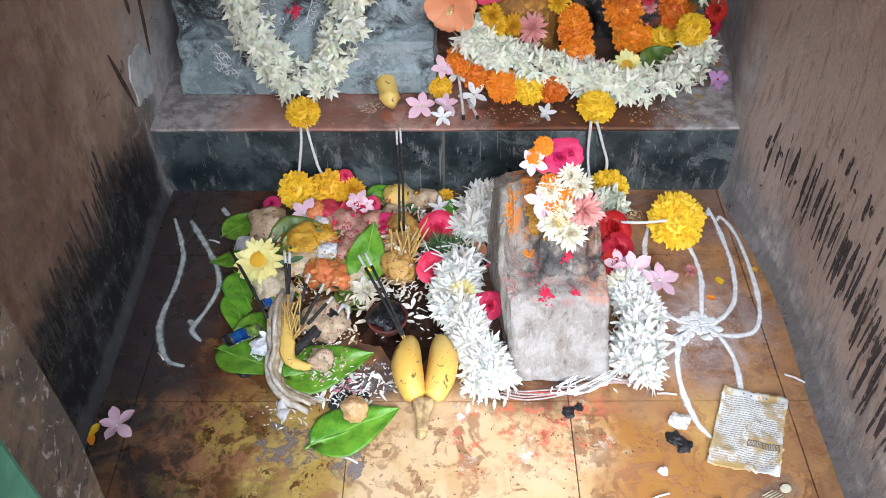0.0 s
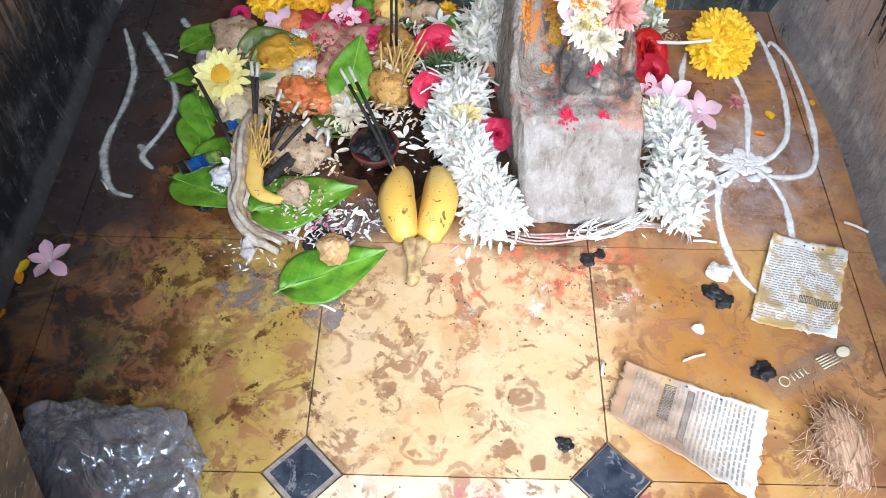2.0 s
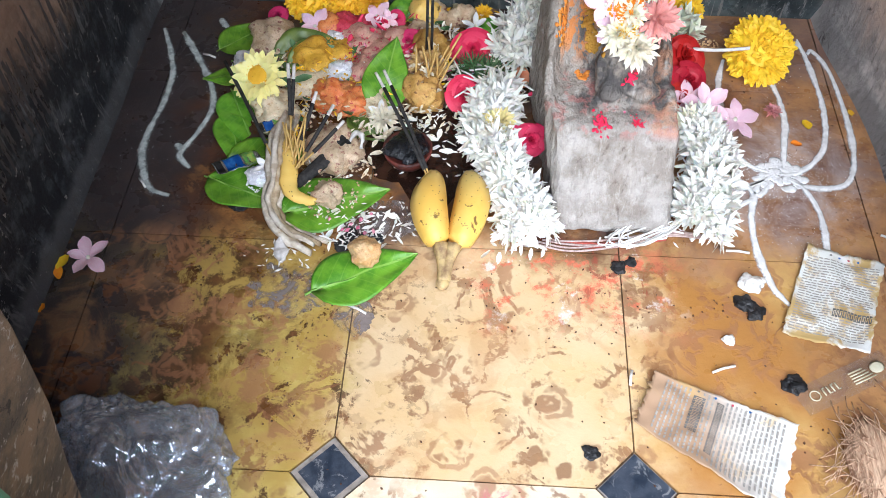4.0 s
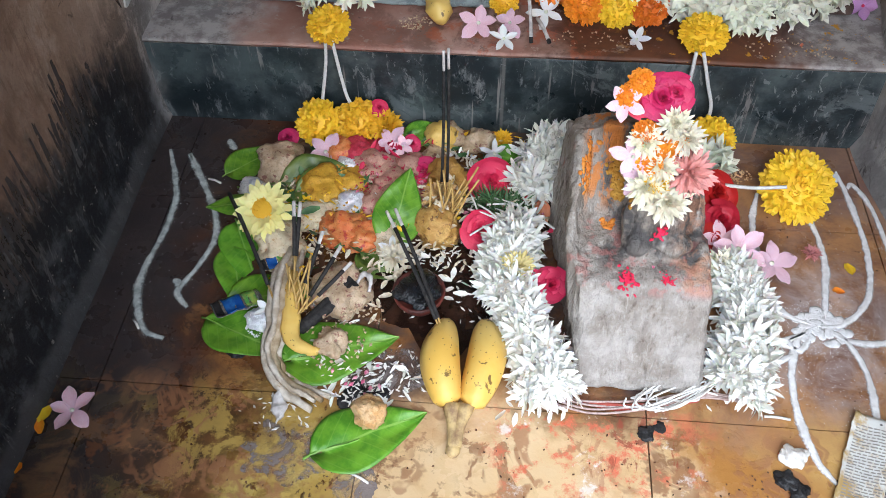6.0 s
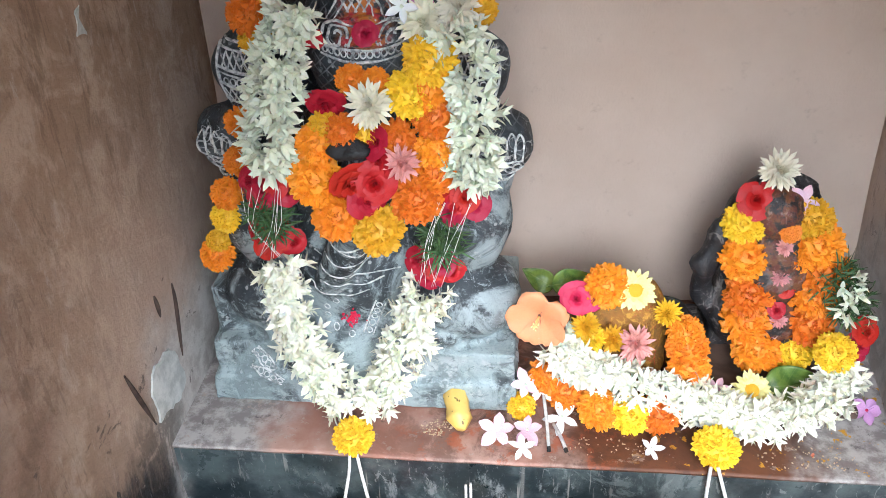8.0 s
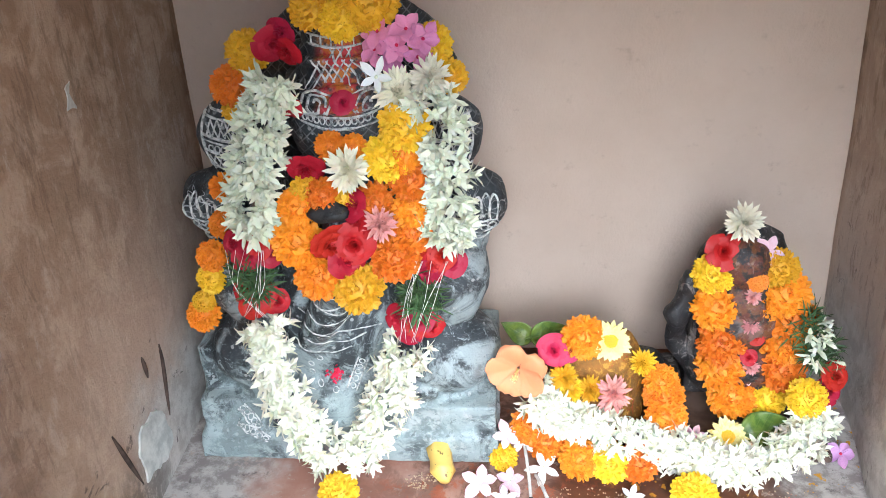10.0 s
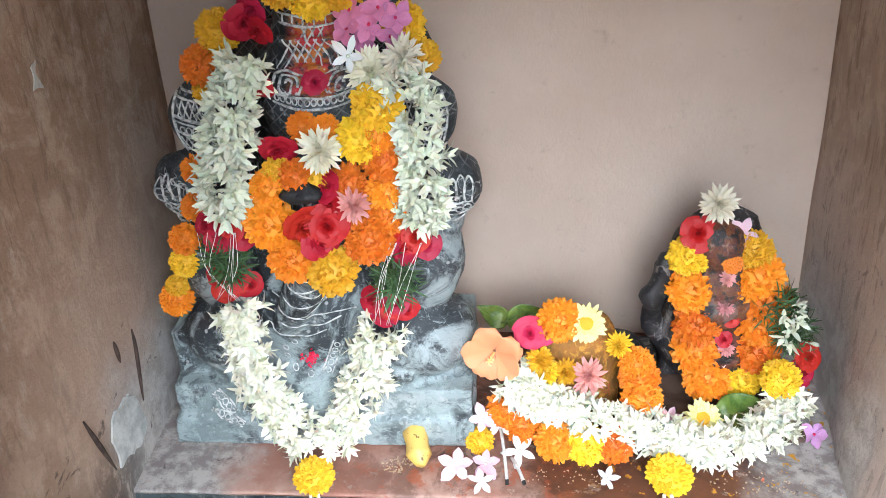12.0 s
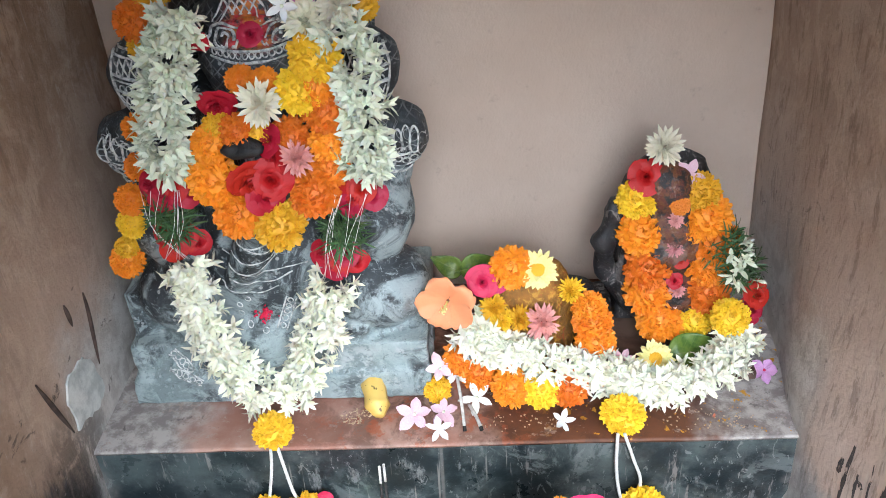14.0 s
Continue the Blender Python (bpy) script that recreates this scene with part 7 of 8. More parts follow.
for p, r in (((-0.291, 0.885, 0.005), 0.017), ((-0.170, 0.861, 0.018), 0.016), ((-0.184, 0.922, 0.018), 0.012), ((-0.240, 0.700, 0.009), 0.015)):
    lump("sugar_lump", "white heap of coarse sugar", "sugar", p, r, M_SUGAR_HEAP, p[0] * 90, 0.5, "heaps of sugar", 0.55)
grains("sugar_heap", "small heaps of sparkling sugar crystals", "sugar", [(-0.291, 0.885, 0.020, 0.018, 0.016, 420), (-0.170, 0.861, 0.021, 0.016, 0.030, 420), (-0.184, 0.922, 0.016, 0.012, 0.028, 260), (-0.240, 0.700, 0.018, 0.020, 0.018, 360)], 0.0011, M_SUGAR, 4, 0.004, 1.2)
M_SPECK = plain("dark_brown_specks", (0.05, 0.022, 0.012), (0.16, 0.07, 0.03), 200, 0.8)
grains("dirt_specks", "dark crumbs of dirt strewn on the tiles", "dirt", [(0.02, 0.47, 0.40, 0.14, 0, 130), (-0.25, 0.55, 0.15, 0.08, 0, 90), (0.32, 0.66, 0.11, 0.3, 0, 90), (0.08, 0.56, 0.14, 0.05, 0, 60)], 0.0009, M_SPECK, 31, 0.0006, 1.5)
grains("crumbs", "scattered ochre crumbs on floor and ledge", "crumbs", [(0.275, 0.955, 0.022, 0.014, 0, 60)], 0.0014, M_JAG, 5, 0.003, 1.4)
grains("crumbs", "scattered pale crumbs on the ledge", "crumbs", [(-0.115, 1.065, 0.02, 0.014, 0, 70), (0.10, 1.05, 0.06, 0.02, 0, 50), (0.33, 1.045, 0.06, 0.02, 0, 60)], 0.0011, M_CAKE, 6, LEDGE + 0.002, 1.3)

# foil sachet and match-size litter
M_BLUE = plain("blue_printed_foil", (0.02, 0.10, 0.42), (0.05, 0.22, 0.60), 90, 0.25, 0.2, metal=0.3)
M_SILVER = plain("silver_foil", (0.40, 0.42, 0.42), (0.66, 0.68, 0.66), 140, 0.25, 0.6, 0.002, metal=0.8)
M_FGREEN = plain("green_printed_foil", (0.10, 0.36, 0.08), (0.4, 0.5, 0.08), 120, 0.3)
for p, spin, sx, sy in (((-0.268, 0.716, 0.016), 35, 0.026, 0.017), ((-0.238, 0.766, 0.024), 30, 0.014, 0.009)):
    sachet = thing("foil_sachet", "torn blue and green printed foil sachet", "packet", p)
    sachet.rotation_euler = (radians(-14), radians(8), radians(spin))
    for name, x0, x1, m in (("foil", -sx, sx, M_SILVER), ("blue_print", -sx * 0.55, sx * 0.2, M_BLUE), ("green_print", sx * 0.3, sx * 0.8, M_FGREEN), ("dark_print", -sx * 0.95, -sx * 0.65, M_BLACK)):
        bm = bmesh.new()
        bmesh.ops.create_grid(bm, x_segments=10, y_segments=6, size=1, matrix=Matrix.Translation(((x0 + x1) / 2, 0, 0)) @ Matrix.Diagonal(((x1 - x0) / 2, sy if name == "foil" else sy * 0.86, 1, 1)))
        for v in bm.verts:
            v.co.z = 0.0025 * noise.noise(v.co * 120) + 0.002 * math.sin(v.co.y * 250) + (0.0 if name == "foil" else 0.0006)
        solid(part(name, bm, m, sachet), 0.0003)

# ---- torn petals and fibres over the offering ----


def slivers(name, label, cat, spots, size, mat, seed):
    """Thin curled shreds as one body of stuff: spots are (x, y, rx, ry, z, count)."""
    rng = random.Random(seed)
    bm = bmesh.new()
    for x, y, rx, ry, z, n in spots:
        for k in range(n):
            a, q = rng.uniform(0, 6.3), math.sqrt(rng.random())
            m = Matrix.Translation((x + rx * q * math.cos(a), y + ry * q * math.sin(a), z * (1 - 0.6 * q * q) + rng.uniform(0.002, 0.006))) @ pose(0, 0, 0, rng.uniform(-40, 40), rng.uniform(-30, 12), rng.uniform(0, 360))
            ln = size * rng.uniform(0.6, 1.4)
            add_petal(bm, m, ln, ln * rng.uniform(0.2, 0.5), rng.uniform(-0.3, 0.4), 0.5, 3, 0.6)
    return tagged(part(name, bm, mat), label, cat, kind="stuff")


slivers("petal_shreds", "torn white tuberose petals strewn over the offering", "petals", [(-0.05, 0.79, 0.06, 0.045, 0.0, 34), (0.005, 0.865, 0.045, 0.04, 0.02, 40), (-0.02, 0.955, 0.06, 0.03, 0.012, 40), (-0.12, 0.64, 0.06, 0.025, 0, 46), (-0.17, 0.70, 0.05, 0.03, 0.01, 20), (0.03, 0.62, 0.05, 0.015, 0, 10), (-0.16, 0.97, 0.09, 0.03, 0.012, 24)], 0.013, M_BUD_W, 51)
slivers("petal_shreds", "crushed crimson and pink petals over the sweets", "petals", [(-0.14, 0.93, 0.08, 0.05, 0.026, 60), (0.0, 0.90, 0.03, 0.03, 0.022, 16), (0.02, 0.84, 0.04, 0.02, 0.016, 12), (0.235, 0.84, 0.025, 0.05, 0.03, 18), (-0.10, 0.89, 0.03, 0.03, 0.024, 16)], 0.013, M_MAGENTA, 52)
slivers("petal_shreds", "loose yellow and orange marigold petals over the sweets", "petals", [(-0.17, 0.87, 0.09, 0.08, 0.026, 70), (-0.05, 0.985, 0.10, 0.02, 0.008, 40), (-0.07, 0.87, 0.03, 0.05, 0.026, 46), (-0.20, 0.76, 0.05, 0.03, 0.018, 20)], 0.010, M_MARI_Y, 53)
slivers("leaf_shreds", "shreds of dull green leaf among the sweets", "leaves", [(-0.19, 0.86, 0.10, 0.09, 0.022, 50), (-0.10, 0.97, 0.08, 0.025, 0.01, 24), (0.0, 0.87, 0.04, 0.03, 0.02, 20)], 0.018, M_FROND, 54)
slivers("petal_shreds", "straw-coloured withered petals and fibres", "petals", [(-0.068, 0.865, 0.028, 0.04, 0.034, 70), (-0.16, 0.80, 0.08, 0.05, 0.016, 50), (-0.13, 0.74, 0.05, 0.04, 0.012, 26), (-0.06, 0.92, 0.04, 0.04, 0.016, 40)], 0.014, M_STRAW, 55)
slivers("petal_shreds", "salmon and cream petals fallen on the ledge", "petals", [(0.03, 1.06, 0.05, 0.025, LEDGE, 12), (0.14, 1.045, 0.03, 0.012, LEDGE, 8), (0.33, 1.05, 0.06, 0.02, LEDGE, 14)], 0.009, M_SALMON, 56)

# ---- white powder drawing on the floor ----
M_CHALK = Nodes("white_rangoli_powder", 0.95)
M_CHALK = M_CHALK.done(M_CHALK.mix(M_CHALK.ramp(M_CHALK.noise(90, 5, 0.7), 0.35, 0.6), (0.66, 0.65, 0.63), (0.90, 0.90, 0.89)), M_CHALK.noise(300, 4), 0.6, 0.001)


def strewn(name, a, b, low, high):
    """Loose powder: the tile shows between the grains where the layer is thin."""
    m = Nodes(name, 0.95)
    thin = m.math("ADD", m.axis(2), m.math("MULTIPLY", m.math("SUBTRACT", m.noise(420, 4, 0.7), 0.5), 0.0022))
    thin = m.math("ADD", thin, m.math("MULTIPLY", m.math("SUBTRACT", m.noise(60, 3), 0.5), 0.0010))
    m.put(m.b.inputs["Alpha"], m.ramp(thin, low, high))
    return m.done(m.mix(m.ramp(m.noise(110, 5, 0.7), 0.35, 0.6), a, b), m.noise(300, 4), 0.6, 0.001)


M_STREWN = strewn("strewn_white_powder", (0.72, 0.71, 0.69), (0.90, 0.90, 0.89), 0.0006, 0.0021)


def powder_line(pts, w=0.0055, seed=0):
    """A low ridge of powder along pts, ragged at both sides."""
    path = spline(pts, 14 * (len(pts) - 1))
    bm = bmesh.new()
    rows = []
    n = len(path)
    for k, p in enumerate(path):
        d = (path[min(k + 1, n - 1)] - path[max(k - 1, 0)]).normalized()
        s = Vector((-d.y, d.x, 0))
        t = k / (n - 1)
        q = w * (0.85 + 0.35 * noise.noise(p * 30 + Vector((seed, 0, 0)))) * (0.6 + 0.4 * min(1, 8 * t, 8 * (1 - t)))
        a = q * (1 + 0.3 * noise.noise(p * 120))
        b = q * (1 + 0.3 * noise.noise(p * 120 + Vector((9, 9, 9))))
        rows.append([bm.verts.new(v) for v in (p + s * a * 1.35 + Vector((0, 0, 0.0001)), p + s * a * 0.35 + Vector((0, 0, 0.0018)), p - s * b * 0.35 + Vector((0, 0, 0.0018)), p - s * b * 1.35 + Vector((0, 0, 0.0001)))])
    for r0, r1 in zip(rows, rows[1:]):
        for j in range(3):
            bm.faces.new((r0[j], r0[j + 1], r1[j + 1], r1[j]))
    return bm


M_CHALK_D = strewn("damp_grey_powder", (0.36, 0.39, 0.37), (0.66, 0.70, 0.66), 0.0007, 0.0026)
rang = thing("rangoli_flower", "white powder flower drawn on the tiles", "rangoli", (0.335, 0.742, 0))
rang2 = thing("rangoli_swirls", "white powder wavy lines on dark floor", "rangoli", (-0.36, 0.8, 0))
Z0 = 0.0006
for root, name, lines in (
        (rang, "petal_line", (
            [(0.298, 0.930), (0.286, 0.883), (0.285, 0.834), (0.288, 0.790), (0.300, 0.758), (0.325, 0.744)],
            [(0.348, 0.905), (0.355, 0.870), (0.356, 0.828), (0.348, 0.785), (0.342, 0.752)],
            [(0.397, 0.973), (0.403, 0.920), (0.405, 0.849), (0.392, 0.784), (0.360, 0.748), (0.335, 0.742)],
            [(0.397, 0.970), (0.392, 0.955)],
            [(0.404, 0.945), (0.412, 0.952), (0.426, 0.910), (0.429, 0.822), (0.420, 0.756), (0.399, 0.728), (0.361, 0.726), (0.345, 0.735)],
            [(0.318, 0.738), (0.306, 0.720), (0.295, 0.679), (0.294, 0.633), (0.303, 0.590), (0.316, 0.568)],
            [(0.345, 0.738), (0.358, 0.725), (0.369, 0.690), (0.368, 0.650), (0.364, 0.625)],
            [(0.330, 0.742), (0.308, 0.728), (0.284, 0.720), (0.262, 0.730)],
            [(0.320, 0.725), (0.308, 0.711), (0.300, 0.722), (0.318, 0.733)],
            [(0.300, 0.705), (0.280, 0.694), (0.264, 0.712)])),
        (rang2, "wave_line", (
            [(-0.414, 0.953), (-0.394, 0.905), (-0.383, 0.870), (-0.381, 0.820), (-0.387, 0.774), (-0.386, 0.738), (-0.375, 0.705), (-0.360, 0.683), (-0.338, 0.676)],
            [(-0.380, 0.935), (-0.387, 0.946), (-0.359, 0.902), (-0.331, 0.852), (-0.321, 0.814), (-0.328, 0.776), (-0.339, 0.747), (-0.340, 0.732), (-0.325, 0.716)],
            [(-0.350, 0.752), (-0.339, 0.745)],
            [(-0.345, 0.976), (-0.333, 0.958)],
            [(-0.303, 0.800), (-0.300, 0.775), (-0.290, 0.747)]))):
    inv = root.matrix_basis.inverted()
    for k, pts in enumerate(lines):
        part(name, powder_line([inv @ Vector((x, y, Z0)) for x, y in pts], 0.0040 if root is rang else 0.0050, k * 3.7), M_STREWN if root is rang else M_CHALK_D, root)
bm = bmesh.new()
for k in range(44):
    a, q = RNG.uniform(0, 6.3), 0.021 * math.sqrt(RNG.random())
    add_ball(bm, (q * 1.3 * math.cos(a), q * math.sin(a), 0.001), (RNG.uniform(.004, .010), RNG.uniform(.004, .009), 0.0009), u=8, v=5)
rough_up(bm, 0.0015, 160)
tagged(part("centre_heap", bm, M_CHALK, rang), kind="stuff")
grains("powder_dust", "white powder dust strewn round the drawing", "powder", [(0.34, 0.742, 0.05, 0.035, 0, 700), (0.30, 0.70, 0.05, 0.05, 0, 260), (0.39, 0.80, 0.06, 0.12, 0, 160), (-0.35, 0.80, 0.07, 0.14, 0, 110), (0.34, 0.69, 0.05, 0.07, 0, 140)], 0.00042, M_CHALK, 9, 0.001, 1.2)

# ---- newsprint scraps ----
M_NEWS = Nodes("stained_newsprint", 0.85)
c = M_NEWS.mix(M_NEWS.ramp(M_NEWS.noise(30, 4), 0.35, 0.65), (0.74, 0.74, 0.68), (0.84, 0.84, 0.79))
c = M_NEWS.mix(M_NEWS.math("MULTIPLY", M_NEWS.ramp(M_NEWS.noise(24, 5, 0.65, 0.3), 0.46, 0.58), 0.9), c, (0.50, 0.32, 0.07))
c = M_NEWS.mix(M_NEWS.math("MULTIPLY", M_NEWS.ramp(M_NEWS.noise(26, 5, 0.65, 0.5), 0.60, 0.66), 0.7), c, (0.26, 0.13, 0.04))
M_NEWS = M_NEWS.done(c, M_NEWS.noise(90, 4), 0.3, 0.001)
M_NEWS_B = Nodes("soaked_newsprint", 0.8)
c = M_NEWS_B.mix(M_NEWS_B.ramp(M_NEWS_B.axis(0), 0.20, 0.27), (0.42, 0.27, 0.16), (0.74, 0.72, 0.66))
c = M_NEWS_B.mix(M_NEWS_B.math("MULTIPLY", M_NEWS_B.ramp(M_NEWS_B.noise(20, 5, 0.65, 0.5), 0.5, 0.62), 0.6), c, (0.55, 0.36, 0.12))
M_NEWS_B = M_NEWS_B.done(c, M_NEWS_B.noise(90, 4), 0.3, 0.001)
M_INK = plain("printed_ink", (0.10, 0.095, 0.09), (0.2, 0.19, 0.17), 200, 0.9)
M_INK_PALE = plain("faint_printed_ink", (0.30, 0.28, 0.25), (0.42, 0.39, 0.34), 200, 0.9)


def newsprint(label, corners, mat, seed, headings, lines=24, flip=False):
    """A crumpled scrap between four corners (tl, tr, br, bl); print stands as thin bars on it."""
    rng = random.Random(seed)
    tl, tr, br, bl = (Vector((*q, 0)) for q in corners)
    mid = (tl + tr + br + bl) / 4
    root = thing("newspaper_scrap", label, "newspaper", mid)

    def at(u, v, lift=0.0):
        p = tl.lerp(tr, u).lerp(bl.lerp(br, u), v)
        z = 0.0035 + 0.004 * noise.noise(p * 26 + Vector((seed, 0, 0))) + 0.0022 * noise.noise(p * 70) + 0.004 * (abs(2 * u - 1) ** 4 + abs(2 * v - 1) ** 4) * (0.6 + 0.4 * noise.noise(p * 20))
        return p - mid + Vector((0, 0, max(z, 0.0012) + lift))

    bm = bmesh.new()
    n = 34
    g = []
    for j in range(n + 1):
        row = []
        for i in range(n + 1):
            u, v = i / n, j / n
            if i in (0, n):
                u += 0.03 * noise.noise(Vector((v * 14, seed, i))) + 0.014 * noise.noise(Vector((v * 45, seed, i)))
            if j in (0, n):
                v += 0.03 * noise.noise(Vector((u * 14, seed, j + 40))) + 0.014 * noise.noise(Vector((u * 45, seed, j)))
            row.append(bm.verts.new(at(u, v)))
        g.append(row)
    for j in range(n):
        for i in range(n):
            bm.faces.new((g[j][i], g[j + 1][i], g[j + 1][i + 1], g[j][i + 1]))
    solid(part("paper", bm, mat, root), 0.0003)

    def bars(name, spans, m):
        bm = bmesh.new()
        for u0, u1, v0, v1 in spans:
            k = max(1, int((u1 - u0) * 20))
            top = [bm.verts.new(at(u0 + (u1 - u0) * q / k, v0, 0.0007)) for q in range(k + 1)]
            low = [bm.verts.new(at(u0 + (u1 - u0) * q / k, v1, 0.0007)) for q in range(k + 1)]
            for q in range(k):
                bm.faces.new((top[q], low[q], low[q + 1], top[q + 1]))
        return tagged(part(name, bm, m, root), kind="stuff")

    spans = []
    for k in range(lines):
        v = 0.10 + 0.84 * k / lines
        u = 0.05
        while u < 0.92:
            w = rng.uniform(0.03, 0.09)
            if not any(a - 0.02 < u + w and u < b + 0.02 and c - 0.02 < v < d + 0.01 for a, b, c, d in headings):
                spans.append((u, min(u + w, 0.95), v, v + 0.42 * 0.84 / lines))
            u += w + 0.015
    if flip:
        spans = [(v0, v1, u0, u1) for u0, u1, v0, v1 in spans]
    bars("print", spans, M_INK_PALE)
    big = []
    for a, b, c, d in headings:
        u = a
        while u < b - 0.01:
            w = rng.uniform(0.03, 0.055)
            h = (d - c)
            big += [(u, u + w * 0.8, c, c + h * 0.22), (u, u + w * 0.25, c, d), (u + w * 0.55, u + w * 0.8, c + h * 0.3, d), (u, u + w * 0.8, d - h * 0.2, d)]
            u += w
    if flip:
        big = [(c, d, a, b) for a, b, c, d in big]
    bars("heading", big, M_INK)
    for k, m in enumerate((M_INK, M_BLUE, M_RED, M_BLUE)):
        bm = bmesh.new()
        bmesh.ops.create_circle(bm, cap_ends=True, segments=10, radius=0.0012, matrix=Matrix.Translation(at(0.32 + 0.12 * k, 0.06, 0.0012)))
        part("print_dot", bm, m, root, "small coloured register dot")
    return root


newsprint("yellowed scrap of newspaper with oil stains", ((0.345, 0.641), (0.419, 0.622), (0.380, 0.515), (0.300, 0.533)), M_NEWS, 3, [(0.50, 0.96, 0.62, 0.70)], 30)
newsprint("oil-soaked newspaper scrap, half brown, half white", ((0.174, 0.484), (0.299, 0.437), (0.268, 0.352), (0.151, 0.431)), M_NEWS_B, 8, [(0.12, 0.62, 0.30, 0.38), (0.10, 0.80, 0.46, 0.51)], 26, True)

# ---- crumpled clear plastic bag ----
M_FILM = bpy.data.materials.new("clear_plastic_film")
M_FILM.use_nodes = True
t = M_FILM.node_tree
out = t.nodes["Material Output"]
t.nodes.remove(t.nodes["Principled BSDF"])
clear, shine, haze = (t.nodes.new(k) for k in ("ShaderNodeBsdfTransparent", "ShaderNodeBsdfGlossy", "ShaderNodeBsdfDiffuse"))
clear.inputs[0].default_value = (0.90, 0.92, 0.94, 1)
shine.inputs["Roughness"].default_value = 0.14
shine.inputs[0].default_value = (0.95, 0.97, 1.0, 1)
haze.inputs[0].default_value = (0.70, 0.75, 0.82, 1)
a, b = t.nodes.new("ShaderNodeMixShader"), t.nodes.new("ShaderNodeMixShader")
a.inputs[0].default_value, b.inputs[0].default_value = 0.30, 0.28
t.links.new(clear.outputs[0], b.inputs[1])
t.links.new(haze.outputs[0], b.inputs[2])
t.links.new(b.outputs[0], a.inputs[1])
t.links.new(shine.outputs[0], a.inputs[2])
t.links.new(a.outputs[0], out.inputs[0])
where = t.nodes.new("ShaderNodeTexCoord").outputs["Object"]
heights = []
for size, wide in ((9, 0.10), (21, 0.12)):
    n = t.nodes.new("ShaderNodeTexNoise")
    n.inputs["Scale"].default_value, n.inputs["Detail"].default_value, n.inputs["Distortion"].default_value = size, 2, 1.6
    t.links.new(where, n.inputs["Vector"])
    d = t.nodes.new("ShaderNodeMath")
    d.operation = "SUBTRACT"
    d.inputs[1].default_value = 0.5
    t.links.new(n.outputs[0], d.inputs[0])
    e = t.nodes.new("ShaderNodeMath")
    e.operation = "ABSOLUTE"
    t.links.new(d.outputs[0], e.inputs[0])
    heights.append(e)
both = t.nodes.new("ShaderNodeMath")
both.operation = "ADD"
t.links.new(heights[0].outputs[0], both.inputs[0])
t.links.new(heights[1].outputs[0], both.inputs[1])
wrinkle = t.nodes.new("ShaderNodeBump")
wrinkle.inputs["Strength"].default_value, wrinkle.inputs["Distance"].default_value = 1.0, 0.009
t.links.new(both.outputs[0], wrinkle.inputs["Height"])
t.links.new(wrinkle.outputs[0], shine.inputs["Normal"])
t.links.new(wrinkle.outputs[0], haze.inputs["Normal"])
bm = bmesh.new()
bmesh.ops.create_icosphere(bm, subdivisions=6, radius=1)
for v in bm.verts:                                                # facets and sharp folds of crushed film
    q = v.co.copy()
    r = 1 + 0.20 * noise.noise(q * 1.3 + Vector((4, 0, 2)))
    warp = q + 0.25 * Vector(noise.noise_vector(q * 2.0))
    for size, w in ((1.5, 0.34), (3.0, 0.20), (6.5, 0.07), (13.0, 0.02)):
        near = noise.voronoi(warp * size + Vector((size, 3, 1)))[0]
        r += w * (near[1] - near[0] - 0.35)
    v.co = Vector((q.x * r * 0.092, q.y * r * 0.064, max(q.z, -0.30) * r * 0.040))
lo = min(v.co.z for v in bm.verts)
for v in bm.verts:
    v.co.z -= lo
ob = part("plastic_bag", bm, M_FILM)
ob.location = (-0.283, 0.366, 0.001)
ob.rotation_euler = (0, 0, radians(-20))
tagged(ob, "crumpled clear plastic bag lying on the tiles", "plastic bag")

# ---- coconut fibre ----
M_COIR = Nodes("coconut_fibre", 0.85)
grain = M_COIR.noise(230, 5, 0.7, 0.3, at=M_COIR.obj, stretch=(1.6, 0.14, 1))
M_COIR = M_COIR.done(M_COIR.mix(M_COIR.ramp(grain, 0.35, 0.65), (0.33, 0.18, 0.10), (0.66, 0.46, 0.30)), grain, 0.8, 0.0015)
coir = thing("coconut_fibre", "torn tuft of dry coconut husk fibre", "coconut husk", (0.357, 0.405, 0))
bm = bmesh.new()
bmesh.ops.create_icosphere(bm, subdivisions=5, radius=1)
for v in bm.verts:
    q = v.co.copy()
    ridge = noise.noise(Vector((q.x * 9, q.y * 0.8, q.z * 3))) * 0.30 + noise.noise(Vector((q.x * 24, q.y * 1.5, q.z * 8))) * 0.20
    edge = 1 + 0.25 * noise.noise(Vector((q.x * 2, q.y * 2, 3))) + 0.22 * noise.noise(Vector((q.x * 14, q.y * 0.5, 7)))
    v.co = Vector((q.x * 0.023 * (1 + 0.12 * ridge), q.y * 0.040 * edge, max(0.0, 0.007 + 0.009 * q.z * (1 + ridge))))
part("husk", bm, M_COIR, coir)
bm = bmesh.new()
for k in range(110):
    a = RNG.gauss(1.8 if RNG.random() < 0.6 else 4.1, 0.32)
    d = Vector((math.cos(a), math.sin(a), 0))
    p0 = Vector((RNG.uniform(-.019, .019), RNG.uniform(-.035, .035), 0.012))
    ln = RNG.uniform(0.015, 0.058)
    s = Vector((-d.y, d.x, 0)) * RNG.uniform(-.012, .012)
    add_tube(bm, spline([p0, p0 + d * ln * 0.5 + s + Vector((0, 0, RNG.uniform(0, .006))), p0 + d * ln + s * 0.3 + Vector((0, 0, -0.005))], 8), 0.0005, 4)
tagged(part("fibre_fringe", bm, M_COIR, coir), "thin loose fibres", kind="stuff")

